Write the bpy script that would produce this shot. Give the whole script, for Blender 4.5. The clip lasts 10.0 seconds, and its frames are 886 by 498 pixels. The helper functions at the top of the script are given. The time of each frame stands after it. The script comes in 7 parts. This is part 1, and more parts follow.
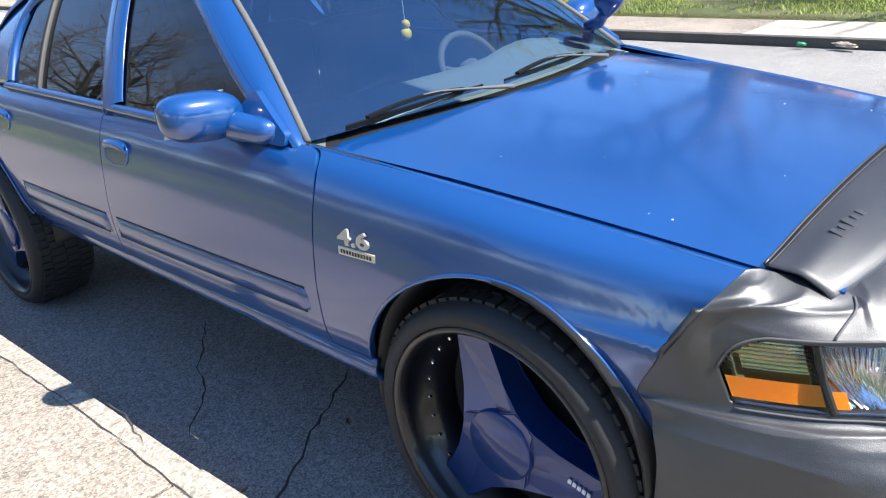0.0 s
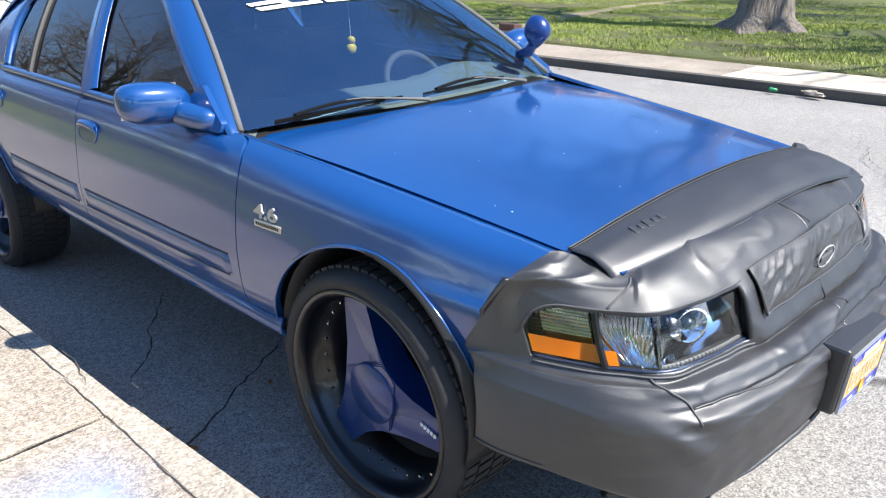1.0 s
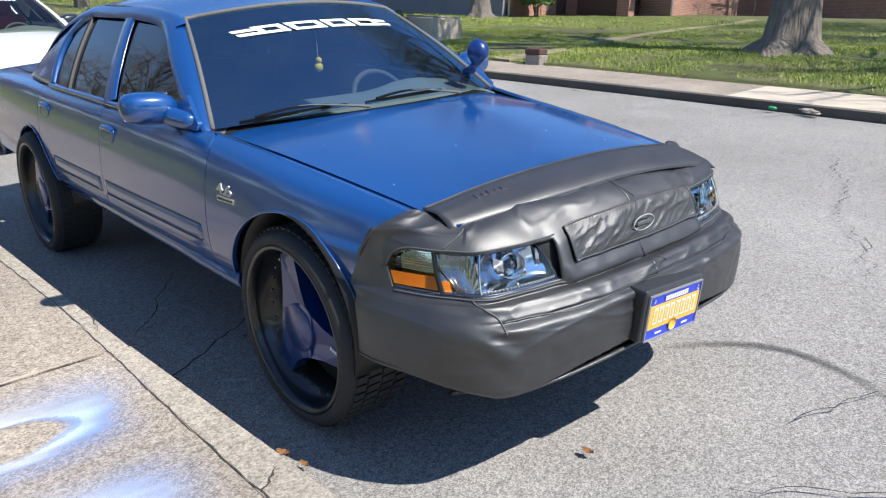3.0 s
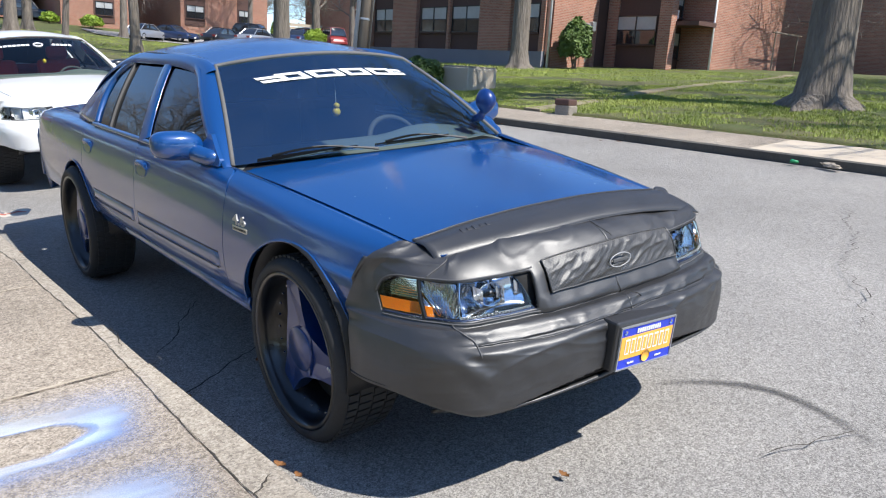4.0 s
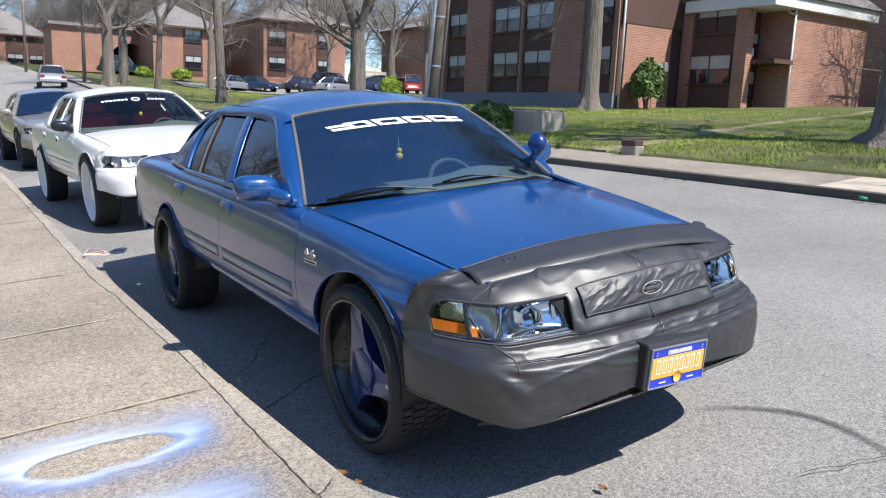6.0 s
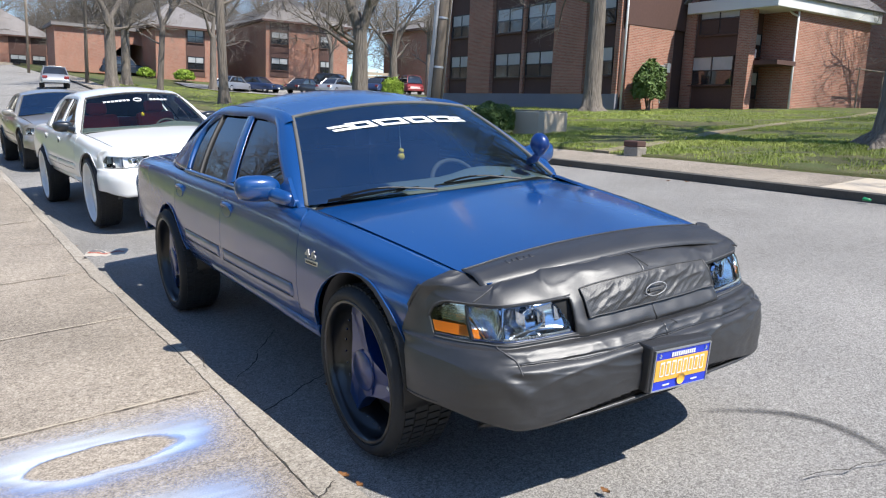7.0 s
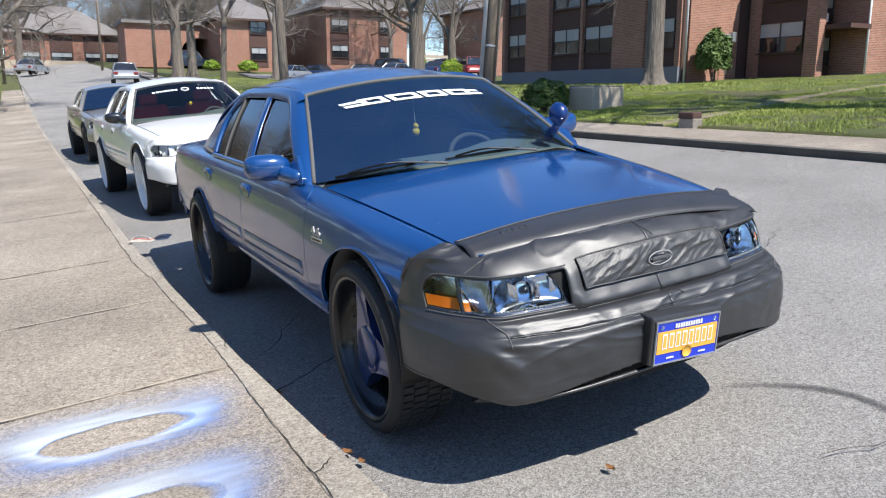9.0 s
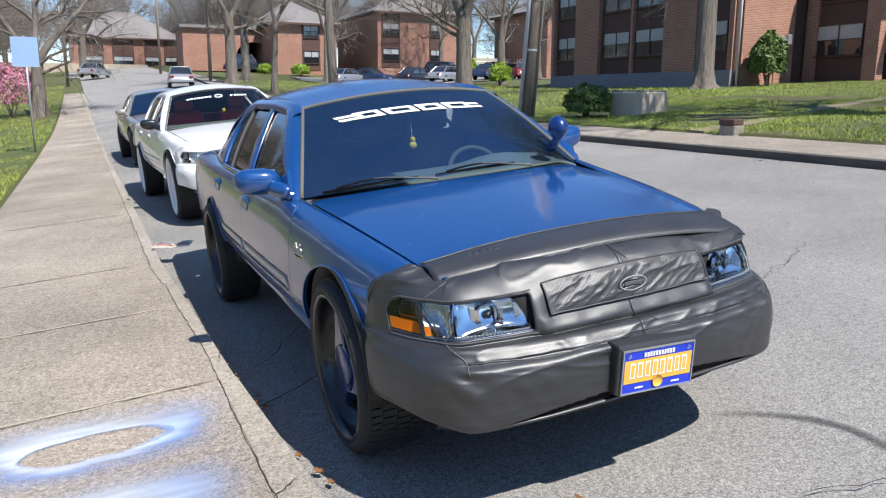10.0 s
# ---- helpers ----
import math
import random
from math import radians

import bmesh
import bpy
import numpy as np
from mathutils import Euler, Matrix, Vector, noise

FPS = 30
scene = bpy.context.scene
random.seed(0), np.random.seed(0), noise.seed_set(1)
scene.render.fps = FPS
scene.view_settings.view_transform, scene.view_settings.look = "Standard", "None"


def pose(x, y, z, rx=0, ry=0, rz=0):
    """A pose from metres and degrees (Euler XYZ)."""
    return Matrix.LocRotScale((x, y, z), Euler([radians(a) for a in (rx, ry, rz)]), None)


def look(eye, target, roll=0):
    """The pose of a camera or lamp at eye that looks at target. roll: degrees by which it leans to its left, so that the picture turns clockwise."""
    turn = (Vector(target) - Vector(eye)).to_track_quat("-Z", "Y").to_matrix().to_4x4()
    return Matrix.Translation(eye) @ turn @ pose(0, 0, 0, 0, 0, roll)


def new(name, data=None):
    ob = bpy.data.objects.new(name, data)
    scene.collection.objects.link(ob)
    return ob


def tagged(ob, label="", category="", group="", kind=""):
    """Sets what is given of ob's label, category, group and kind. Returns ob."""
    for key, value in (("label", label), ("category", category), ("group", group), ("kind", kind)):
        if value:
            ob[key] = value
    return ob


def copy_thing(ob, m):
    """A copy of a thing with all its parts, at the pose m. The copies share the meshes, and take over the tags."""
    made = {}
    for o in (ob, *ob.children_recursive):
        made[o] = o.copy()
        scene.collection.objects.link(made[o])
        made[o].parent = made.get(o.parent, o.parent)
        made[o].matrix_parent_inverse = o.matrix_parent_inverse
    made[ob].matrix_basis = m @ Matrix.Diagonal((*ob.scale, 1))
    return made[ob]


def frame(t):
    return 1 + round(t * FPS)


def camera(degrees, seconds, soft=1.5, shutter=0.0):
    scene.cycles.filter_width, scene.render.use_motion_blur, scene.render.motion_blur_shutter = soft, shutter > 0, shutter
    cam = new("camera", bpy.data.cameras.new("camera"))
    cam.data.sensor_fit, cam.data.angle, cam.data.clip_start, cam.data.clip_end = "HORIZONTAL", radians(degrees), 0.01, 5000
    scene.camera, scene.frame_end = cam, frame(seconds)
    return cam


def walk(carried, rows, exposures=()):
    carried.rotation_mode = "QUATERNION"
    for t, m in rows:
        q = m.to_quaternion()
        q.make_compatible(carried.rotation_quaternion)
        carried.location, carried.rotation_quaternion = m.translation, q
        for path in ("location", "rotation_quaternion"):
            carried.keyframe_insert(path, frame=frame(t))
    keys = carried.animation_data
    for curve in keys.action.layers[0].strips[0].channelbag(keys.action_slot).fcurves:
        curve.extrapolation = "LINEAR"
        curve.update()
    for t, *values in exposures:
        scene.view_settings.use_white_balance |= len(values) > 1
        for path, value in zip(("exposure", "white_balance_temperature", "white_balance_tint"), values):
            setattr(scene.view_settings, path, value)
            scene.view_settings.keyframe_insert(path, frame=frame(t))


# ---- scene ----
cam = camera(59.82, 10.0, 1.15)
# The street lies on a cross slope: SLOPE carries its plane (x across, y along, z off the road) into the level world.
CROSS = 0.09
SLOPE = Matrix.Rotation(-math.atan(CROSS), 4, "Y")
PATH = [
    (0, (-2.012, -1.000, 1.544), (-0.694, 0.283, 0.761), -4.74),
    (0.5, (-1.988, -1.244, 1.525), (-0.657, 0.030, 0.746), -2.88),
    (1, (-2.075, -1.490, 1.574), (-0.745, -0.189, 0.838), -0.37),
    (1.5, (-2.219, -1.702, 1.608), (-0.886, -0.393, 0.895), -0.24),
    (2, (-2.214, -1.873, 1.628), (-0.909, -0.529, 0.926), -0.63),
    (2.5, (-2.156, -2.130, 1.603), (-0.905, -0.729, 0.914), -1.42),
    (4, (-2.183, -2.617, 1.623), (-0.993, -1.109, 1.066), -0.50),
    (4.5, (-2.081, -2.765, 1.617), (-0.992, -1.150, 1.162), -1.37),
    (5, (-2.140, -2.826, 1.642), (-1.063, -1.204, 1.188), -1.59),
    (5.5, (-2.287, -2.933, 1.657), (-1.230, -1.296, 1.206), -2.06),
    (7, (-2.273, -2.914, 1.650), (-1.225, -1.270, 1.205), -1.96),
    (7.5, (-2.242, -2.891, 1.652), (-1.194, -1.247, 1.207), -3.54),
    (8, (-2.119, -2.835, 1.638), (-1.177, -1.135, 1.163), -5.16),
    (8.5, (-2.038, -2.813, 1.575), (-1.145, -1.091, 1.087), -5.32),
    (9, (-2.002, -3.006, 1.580), (-1.110, -1.282, 1.101), -4.47),
    (9.5, (-1.847, -3.078, 1.583), (-0.964, -1.348, 1.105), -4.49),
    (10, (-1.686, -3.088, 1.613), (-0.910, -1.304, 1.150), -4.58),
]
walk(cam, [(t, SLOPE @ look(eye, target, roll)) for t, eye, target, roll in PATH],
     [(0.0, 1.24), (0.7, 1.22), (1.5, 0.95), (2.5, 0.72), (4.0, 0.60), (5.5, 0.56), (10.0, 0.49)])

# ---------------------------------------------------------------- light
SUN_WAY = (SLOPE.to_3x3() @ Vector((-0.27, 0.64, -0.93))).normalized()
to_sun = -SUN_WAY
world = bpy.data.worlds.new("world")
scene.world = world
world.use_nodes = True
wn = world.node_tree.nodes
sky = wn.new("ShaderNodeTexSky")
sky.sky_type = "NISHITA"
sky.sun_disc = False
sky.sun_elevation = math.asin(to_sun.z)
sky.sun_rotation = math.atan2(to_sun.x, to_sun.y)
sky.air_density, sky.dust_density, sky.ozone_density = 0.85, 0.0, 6.0
wn["Background"].inputs["Strength"].default_value = 0.15
world.node_tree.links.new(sky.outputs["Color"], wn["Background"].inputs["Color"])
sun_data = bpy.data.lights.new("sun", "SUN")
sun_data.energy, sun_data.angle, sun_data.color = 5.0, radians(0.53), (1.0, 0.965, 0.905)
sun = new("sun", sun_data)
sun.matrix_world = look((0, 0, 30), Vector((0, 0, 30)) + SUN_WAY)

# ---------------------------------------------------------------- materials
def material(name, base, rough=0.6, metal=0.0, scale=20.0, vary=0.15, bump=0.0, bump_scale=None, coat=0.0, spec=0.5,
             base2=None, big=1.5, stretch=(1, 1, 1), detail=6.0, ior=1.5, rough_vary=0.1, random=0.0, coat_ior=1.5, coat_rough=0.03):
    """Painted, mineral or cloth surface: colour varied at two scales, gloss varied, fine relief."""
    m = bpy.data.materials.new(name)
    m.use_nodes = True
    nt = m.node_tree
    N, L = nt.nodes, nt.links
    p = N["Principled BSDF"]
    p.inputs["Metallic"].default_value = metal
    p.inputs["Specular IOR Level"].default_value = spec
    p.inputs["Coat Weight"].default_value = coat
    p.inputs["Coat Roughness"].default_value = coat_rough
    p.inputs["Coat IOR"].default_value = coat_ior
    co = N.new("ShaderNodeTexCoord")
    mp = N.new("ShaderNodeMapping")
    mp.inputs["Scale"].default_value = stretch
    L.new(co.outputs["Object"], mp.inputs["Vector"])
    fine = N.new("ShaderNodeTexNoise")
    fine.inputs["Scale"].default_value = scale
    fine.inputs["Detail"].default_value = detail
    fine.inputs["Roughness"].default_value = 0.7
    L.new(mp.outputs[0], fine.inputs["Vector"])
    wide = N.new("ShaderNodeTexNoise")
    wide.inputs["Scale"].default_value = big
    wide.inputs["Detail"].default_value = 4.0
    L.new(mp.outputs[0], wide.inputs["Vector"])
    add = N.new("ShaderNodeMath")
    add.operation = "ADD"
    L.new(fine.outputs["Fac"], add.inputs[0])
    L.new(wide.outputs["Fac"], add.inputs[1])
    last = add
    if random:
        info = N.new("ShaderNodeObjectInfo")
        mul = N.new("ShaderNodeMath")
        mul.operation = "MULTIPLY_ADD"
        L.new(info.outputs["Random"], mul.inputs[0])
        mul.inputs[1].default_value = random
        L.new(add.outputs[0], mul.inputs[2])
        last = mul
    ramp = N.new("ShaderNodeMapRange")
    ramp.inputs["From Min"].default_value, ramp.inputs["From Max"].default_value = 0.6, 1.4 + random
    L.new(last.outputs[0], ramp.inputs["Value"])
    mix = N.new("ShaderNodeMix")
    mix.data_type = "RGBA"
    b2 = base2 or tuple(c * (1 + vary) for c in base)
    b1 = base if base2 else tuple(c * (1 - vary) for c in base)
    mix.inputs["A"].default_value = (*b1, 1)
    mix.inputs["B"].default_value = (*b2, 1)
    L.new(ramp.outputs[0], mix.inputs["Factor"])
    L.new(mix.outputs["Result"], p.inputs["Base Color"])
    rr = N.new("ShaderNodeMapRange")
    rr.inputs["To Min"].default_value, rr.inputs["To Max"].default_value = max(0.0, rough - rough_vary * rough), min(1.0, rough + rough_vary * rough)
    L.new(wide.outputs["Fac"], rr.inputs["Value"])
    L.new(rr.outputs[0], p.inputs["Roughness"])
    if bump:
        bn = N.new("ShaderNodeTexNoise")
        bn.inputs["Scale"].default_value = bump_scale or scale
        bn.inputs["Detail"].default_value = 8.0
        L.new(mp.outputs[0], bn.inputs["Vector"])
        bp = N.new("ShaderNodeBump")
        bp.inputs["Strength"].default_value = 1.0
        bp.inputs["Distance"].default_value = bump
        L.new(bn.outputs["Fac"], bp.inputs["Height"])
        L.new(bp.outputs[0], p.inputs["Normal"])
    return m


def clear_glass(name, tint=(1, 1, 1), rough=0.0, ior=1.52, dust=0.0, sheen=(1, 1, 1)):
    """Thin pane: it lets the view through, tinted, and mirrors by Fresnel; dust lies on it in streaks."""
    m = bpy.data.materials.new(name)
    m.use_nodes = True
    N, L = m.node_tree.nodes, m.node_tree.links
    N.remove(N["Principled BSDF"])
    tr = N.new("ShaderNodeBsdfTransparent")
    tr.inputs["Color"].default_value = (*tint, 1)
    gl = N.new("ShaderNodeBsdfGlossy")
    gl.inputs["Roughness"].default_value = rough
    gl.inputs["Color"].default_value = (*sheen, 1)
    fr = N.new("ShaderNodeFresnel")
    fr.inputs["IOR"].default_value = ior
    ms = N.new("ShaderNodeMixShader")
    L.new(fr.outputs[0], ms.inputs[0])
    L.new(tr.outputs[0], ms.inputs[1])
    L.new(gl.outputs[0], ms.inputs[2])
    last = ms
    if dust:
        co = N.new("ShaderNodeTexCoord")
        nz = N.new("ShaderNodeTexNoise")
        nz.inputs["Scale"].default_value = 5.0
        nz.inputs["Detail"].default_value = 8.0
        L.new(co.outputs["Object"], nz.inputs["Vector"])
        rr = N.new("ShaderNodeMapRange")
        rr.inputs["From Min"].default_value, rr.inputs["From Max"].default_value = 0.3, 0.75
        rr.inputs["To Min"].default_value, rr.inputs["To Max"].default_value = dust * 0.4, dust * 1.6
        L.new(nz.outputs["Fac"], rr.inputs["Value"])
        df = N.new("ShaderNodeBsdfDiffuse")
        df.inputs["Color"].default_value = (0.55, 0.58, 0.60, 1)
        last = N.new("ShaderNodeMixShader")
        L.new(rr.outputs[0], last.inputs[0])
        L.new(ms.outputs[0], last.inputs[1])
        L.new(df.outputs[0], last.inputs[2])
    L.new(last.outputs[0], N["Material Output"].inputs["Surface"])
    return m


M_BLUE = material("blue_paint", (0.0002, 0.049, 0.198), 0.45, 0.10, 900, 0.12, coat=1.0, big=1.2, rough_vary=0.25, coat_ior=1.92, coat_rough=0.11, spec=0.2)
M_WHEEL_BLUE = material("wheel_blue", (0.0004, 0.026, 0.145), 0.35, 0.15, 900, 0.12, coat=0.8, coat_ior=1.5, coat_rough=0.06)
M_WHITE_PAINT = material("white_paint", (0.80, 0.80, 0.79), 0.3, 0.0, 60, 0.03, coat=0.7)
M_BEIGE_PAINT = material("beige_paint", (0.36, 0.33, 0.29), 0.3, 0.5, 300, 0.05, coat=0.7)
M_SILVER_PAINT = material("silver_paint", (0.45, 0.46, 0.48), 0.3, 0.6, 300, 0.05, coat=0.7)
M_BLACK_PAINT = material("black_paint", (0.012, 0.013, 0.016), 0.3, 0.0, 100, 0.1, coat=0.8)
M_NAVY_PAINT = material("navy_paint", (0.02, 0.035, 0.09), 0.3, 0.2, 100, 0.1, coat=0.8)
M_RED_PAINT = material("red_paint", (0.25, 0.02, 0.02), 0.3, 0.1, 100, 0.1, coat=0.8)
M_VINYL = material("black_vinyl", (0.022, 0.022, 0.024), 0.44, 0.0, 35, 0.25, bump=0.0005, bump_scale=480, spec=1.0, big=4, rough_vary=0.25)
def woven(name, dark, light):
    """Net of crossing threads over a dark ground, with a dull sheen."""
    m = material(name, dark, 0.42, 0.0, 250, 0.4, bump=0.0010, bump_scale=420, spec=0.8)
    N, L = m.node_tree.nodes, m.node_tree.links
    p = N["Principled BSDF"]
    ground = p.inputs["Base Color"].links[0].from_socket
    co = N.new("ShaderNodeTexCoord")
    top = None
    for turn in (0.9, -0.9):
        mp = N.new("ShaderNodeMapping")
        mp.inputs["Rotation"].default_value = (0, turn, 0)
        L.new(co.outputs["Object"], mp.inputs["Vector"])
        wave = N.new("ShaderNodeTexWave")
        wave.bands_direction = "X"
        wave.inputs["Scale"].default_value = 34.0
        wave.inputs["Distortion"].default_value = 0.6
        L.new(mp.outputs[0], wave.inputs["Vector"])
        if top is None:
            top = wave.outputs["Fac"]
        else:
            peak = N.new("ShaderNodeMath")
            peak.operation = "MAXIMUM"
            L.new(top, peak.inputs[0])
            L.new(wave.outputs["Fac"], peak.inputs[1])
            top = peak.outputs[0]
    thin = N.new("ShaderNodeMapRange")
    thin.inputs["From Min"].default_value, thin.inputs["From Max"].default_value = 0.80, 1.0
    L.new(top, thin.inputs["Value"])
    mix = N.new("ShaderNodeMix")
    mix.data_type = "RGBA"
    mix.inputs["B"].default_value = (*light, 1)
    L.new(thin.outputs[0], mix.inputs["Factor"])
    L.new(ground, mix.inputs["A"])
    L.new(mix.outputs["Result"], p.inputs["Base Color"])
    return m


M_MESH = woven("mesh_cloth", (0.020, 0.020, 0.022), (0.075, 0.073, 0.070))
M_STRAND = material("mesh_strand", (0.055, 0.055, 0.058), 0.6, 0.0, 200, 0.2)
M_STITCH = material("pale_stitching", (0.30, 0.30, 0.31), 0.6, 0.0, 200, 0.2)
M_SEAM = material("seam_thread", (0.085, 0.085, 0.088), 0.6, 0.0, 200, 0.2)
M_RUBBER = material("tyre_rubber", (0.022, 0.022, 0.023), 0.72, 0.0, 60, 0.3, bump=0.0006, bump_scale=120, big=5)
M_TRIM = material("black_trim", (0.014, 0.014, 0.015), 0.5, 0.0, 80, 0.2, bump=0.0003)
M_GASKET = material("grey_gasket", (0.11, 0.105, 0.10), 0.75, 0.0, 60, 0.25, bump=0.0005)
M_DARK = material("dark_inside", (0.01, 0.01, 0.011), 0.8, 0.0, 20, 0.3)
M_GLOSS_BLACK = material("gloss_black", (0.006, 0.006, 0.007), 0.30, 0.0, 50, 0.2, coat=0.35)
M_CHROME = material("chrome", (0.75, 0.76, 0.78), 0.08, 1.0, 60, 0.03)
M_WIPER = material("wiper_rubber", (0.005, 0.005, 0.005), 0.6, 0.0, 60, 0.2, spec=0.2)
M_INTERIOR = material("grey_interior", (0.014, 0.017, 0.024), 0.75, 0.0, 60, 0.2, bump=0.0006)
M_RED_INTERIOR = material("red_interior", (0.42, 0.05, 0.045), 0.6, 0.0, 60, 0.2)
M_AMBER = material("amber_lens", (0.95, 0.27, 0.015), 0.15, 0.0, 90, 0.1, coat=1.0)
M_SILVERED = material("silvered_reflector", (0.62, 0.67, 0.74), 0.10, 1.0, 60, 0.05)
M_PALE_LAMP = material("pale_reflector", (0.62, 0.64, 0.66), 0.3, 0.35, 60, 0.1)
M_PALE_GOLD = material("pale_gold", (0.62, 0.57, 0.46), 0.4, 0.3, 60, 0.1)
M_WHITE = material("white_vinyl_print", (0.78, 0.78, 0.78), 0.5, 0.0, 60, 0.03)
M_GLASS = clear_glass("window_glass", (0.62, 0.68, 0.66))
# The windscreen's mirror colour is tinted blue, to deepen the reflected sky.
M_SCREEN = clear_glass("windscreen_glass", (0.66, 0.77, 0.82), 0.0, 3.2, 0.008, (0.38, 0.72, 1.0))
M_DASH = material("pale_dashboard", (0.20, 0.225, 0.215), 0.6, 0.0, 60, 0.15, bump=0.0006)
M_TINT = clear_glass("tinted_glass", (0.05, 0.055, 0.05), 0.02, 1.75, 0.006)
M_LENS = clear_glass("lamp_lens", (0.93, 0.95, 0.96))



def paved(name, dark, light, stone, grain, relief, stain, random=0.0, cells=0.55):
    """Asphalt or concrete: aggregate of single stones in a binder, blotches and stains over it."""
    m = bpy.data.materials.new(name)
    m.use_nodes = True
    N, L = m.node_tree.nodes, m.node_tree.links
    p = N["Principled BSDF"]
    p.inputs["Roughness"].default_value = 0.92
    p.inputs["Specular IOR Level"].default_value = 0.3
    co = N.new("ShaderNodeTexCoord")
    vo = N.new("ShaderNodeTexVoronoi")
    vo.inputs["Scale"].default_value = grain
    L.new(co.outputs["Object"], vo.inputs["Vector"])
    sep = N.new("ShaderNodeSeparateColor")
    L.new(vo.outputs["Color"], sep.inputs[0])
    nz = N.new("ShaderNodeTexNoise")
    nz.inputs["Scale"].default_value = grain * 0.22
    nz.inputs["Detail"].default_value = 8
    nz.inputs["Roughness"].default_value = 0.75
    L.new(co.outputs["Object"], nz.inputs["Vector"])
    mixf = N.new("ShaderNodeMath")
    mixf.operation = "MULTIPLY_ADD"
    L.new(sep.outputs[0], mixf.inputs[0])
    mixf.inputs[1].default_value = cells
    L.new(nz.outputs["Fac"], mixf.inputs[2])
    mr = N.new("ShaderNodeMapRange")
    mr.inputs["From Min"].default_value, mr.inputs["From Max"].default_value = 0.30, 0.72 + cells
    L.new(mixf.outputs[0], mr.inputs["Value"])
    ramp = N.new("ShaderNodeValToRGB")
    e = ramp.color_ramp.elements
    e[0].position, e[0].color = 0.0, (*dark, 1)
    e[1].position, e[1].color = 1.0, (*stone, 1)
    mid = ramp.color_ramp.elements.new(0.5)
    mid.color = (*light, 1)
    L.new(mr.outputs[0], ramp.inputs[0])
    wide = N.new("ShaderNodeTexNoise")
    wide.inputs["Scale"].default_value = 0.55
    wide.inputs["Detail"].default_value = 7
    wide.inputs["Roughness"].default_value = 0.6
    L.new(co.outputs["Object"], wide.inputs["Vector"])
    wr = N.new("ShaderNodeMapRange")
    wr.inputs["From Min"].default_value, wr.inputs["From Max"].default_value = 0.3, 0.7
    wr.inputs["To Min"].default_value, wr.inputs["To Max"].default_value = 1 - stain, 1 + stain
    L.new(wide.outputs["Fac"], wr.inputs["Value"])
    last = wr.outputs[0]
    if random:
        info = N.new("ShaderNodeObjectInfo")
        rm = N.new("ShaderNodeMath")
        rm.operation = "MULTIPLY_ADD"
        L.new(info.outputs["Random"], rm.inputs[0])
        rm.inputs[1].default_value = random
        L.new(last, rm.inputs[2])
        last = rm.outputs[0]
    mx = N.new("ShaderNodeMix")
    mx.data_type, mx.blend_type = "RGBA", "MULTIPLY"
    mx.inputs["Factor"].default_value = 1.0
    L.new(ramp.outputs[0], mx.inputs["A"])
    L.new(last, mx.inputs["B"])
    L.new(mx.outputs["Result"], p.inputs["Base Color"])
    bp = N.new("ShaderNodeBump")
    bp.inputs["Distance"].default_value = relief
    L.new(mixf.outputs[0], bp.inputs["Height"])
    L.new(bp.outputs[0], p.inputs["Normal"])
    return m


M_ASPHALT = paved("asphalt", (0.080, 0.074, 0.068), (0.268, 0.255, 0.240), (0.50, 0.475, 0.44), 190, 0.005, 0.16, 0.0, 0.6)
M_CONCRETE = paved("sidewalk_concrete", (0.085, 0.071, 0.056), (0.302, 0.256, 0.206), (0.53, 0.458, 0.38), 140, 0.006, 0.30, 0.12, 0.45)
M_KERB = paved("kerb_concrete", (0.14, 0.12, 0.10), (0.33, 0.29, 0.24), (0.52, 0.47, 0.40), 120, 0.005, 0.22, 0.14, 0.4)
# Kerb concrete darkened for the shade on the far kerb's face.
M_DARK_KERB = material("shaded_kerb", (0.05, 0.045, 0.04), 0.92, 0.0, 60, 0.3, base2=(0.13, 0.12, 0.10), bump=0.004, big=2.0)
M_PALE_CONCRETE = material("pale_concrete", (0.40, 0.33, 0.25), 0.9, 0.0, 120, 0.3, base2=(0.56, 0.48, 0.38), bump=0.003, big=0.8, random=0.2)
M_SOIL = material("grass_soil", (0.13, 0.10, 0.05), 0.95, 0.0, 11, 0.3, base2=(0.06, 0.11, 0.015), bump=0.03, bump_scale=40, big=0.45)
M_BROWN_PANEL = material("brown_panel", (0.095, 0.050, 0.040), 0.8, 0.0, 10, 0.2, big=0.4)
M_ROOF = material("roof_shingle", (0.22, 0.20, 0.19), 0.9, 0.0, 8, 0.3, bump=0.01, big=0.3)
M_STUCCO = material("grey_base_wall", (0.22, 0.22, 0.25), 0.9, 0.0, 20, 0.15, bump=0.003, big=0.5)
M_WHITE_TRIM = material("white_trim", (0.72, 0.71, 0.68), 0.6, 0.0, 30, 0.06)
M_BARK = material("bark", (0.085, 0.07, 0.058), 0.95, 0.0, 16, 0.4, base2=(0.27, 0.23, 0.19), bump=0.09, bump_scale=15, big=6, stretch=(1, 1, 0.18))
M_TWIG = material("twig", (0.235, 0.20, 0.165), 0.9, 0.0, 10, 0.3)
M_POLE = material("weathered_pole", (0.15, 0.115, 0.085), 0.9, 0.0, 14, 0.35, base2=(0.30, 0.245, 0.19), bump=0.01, stretch=(1, 1, 0.06), big=2)
M_GALV = material("galvanised_steel", (0.45, 0.46, 0.47), 0.45, 0.7, 40, 0.12)

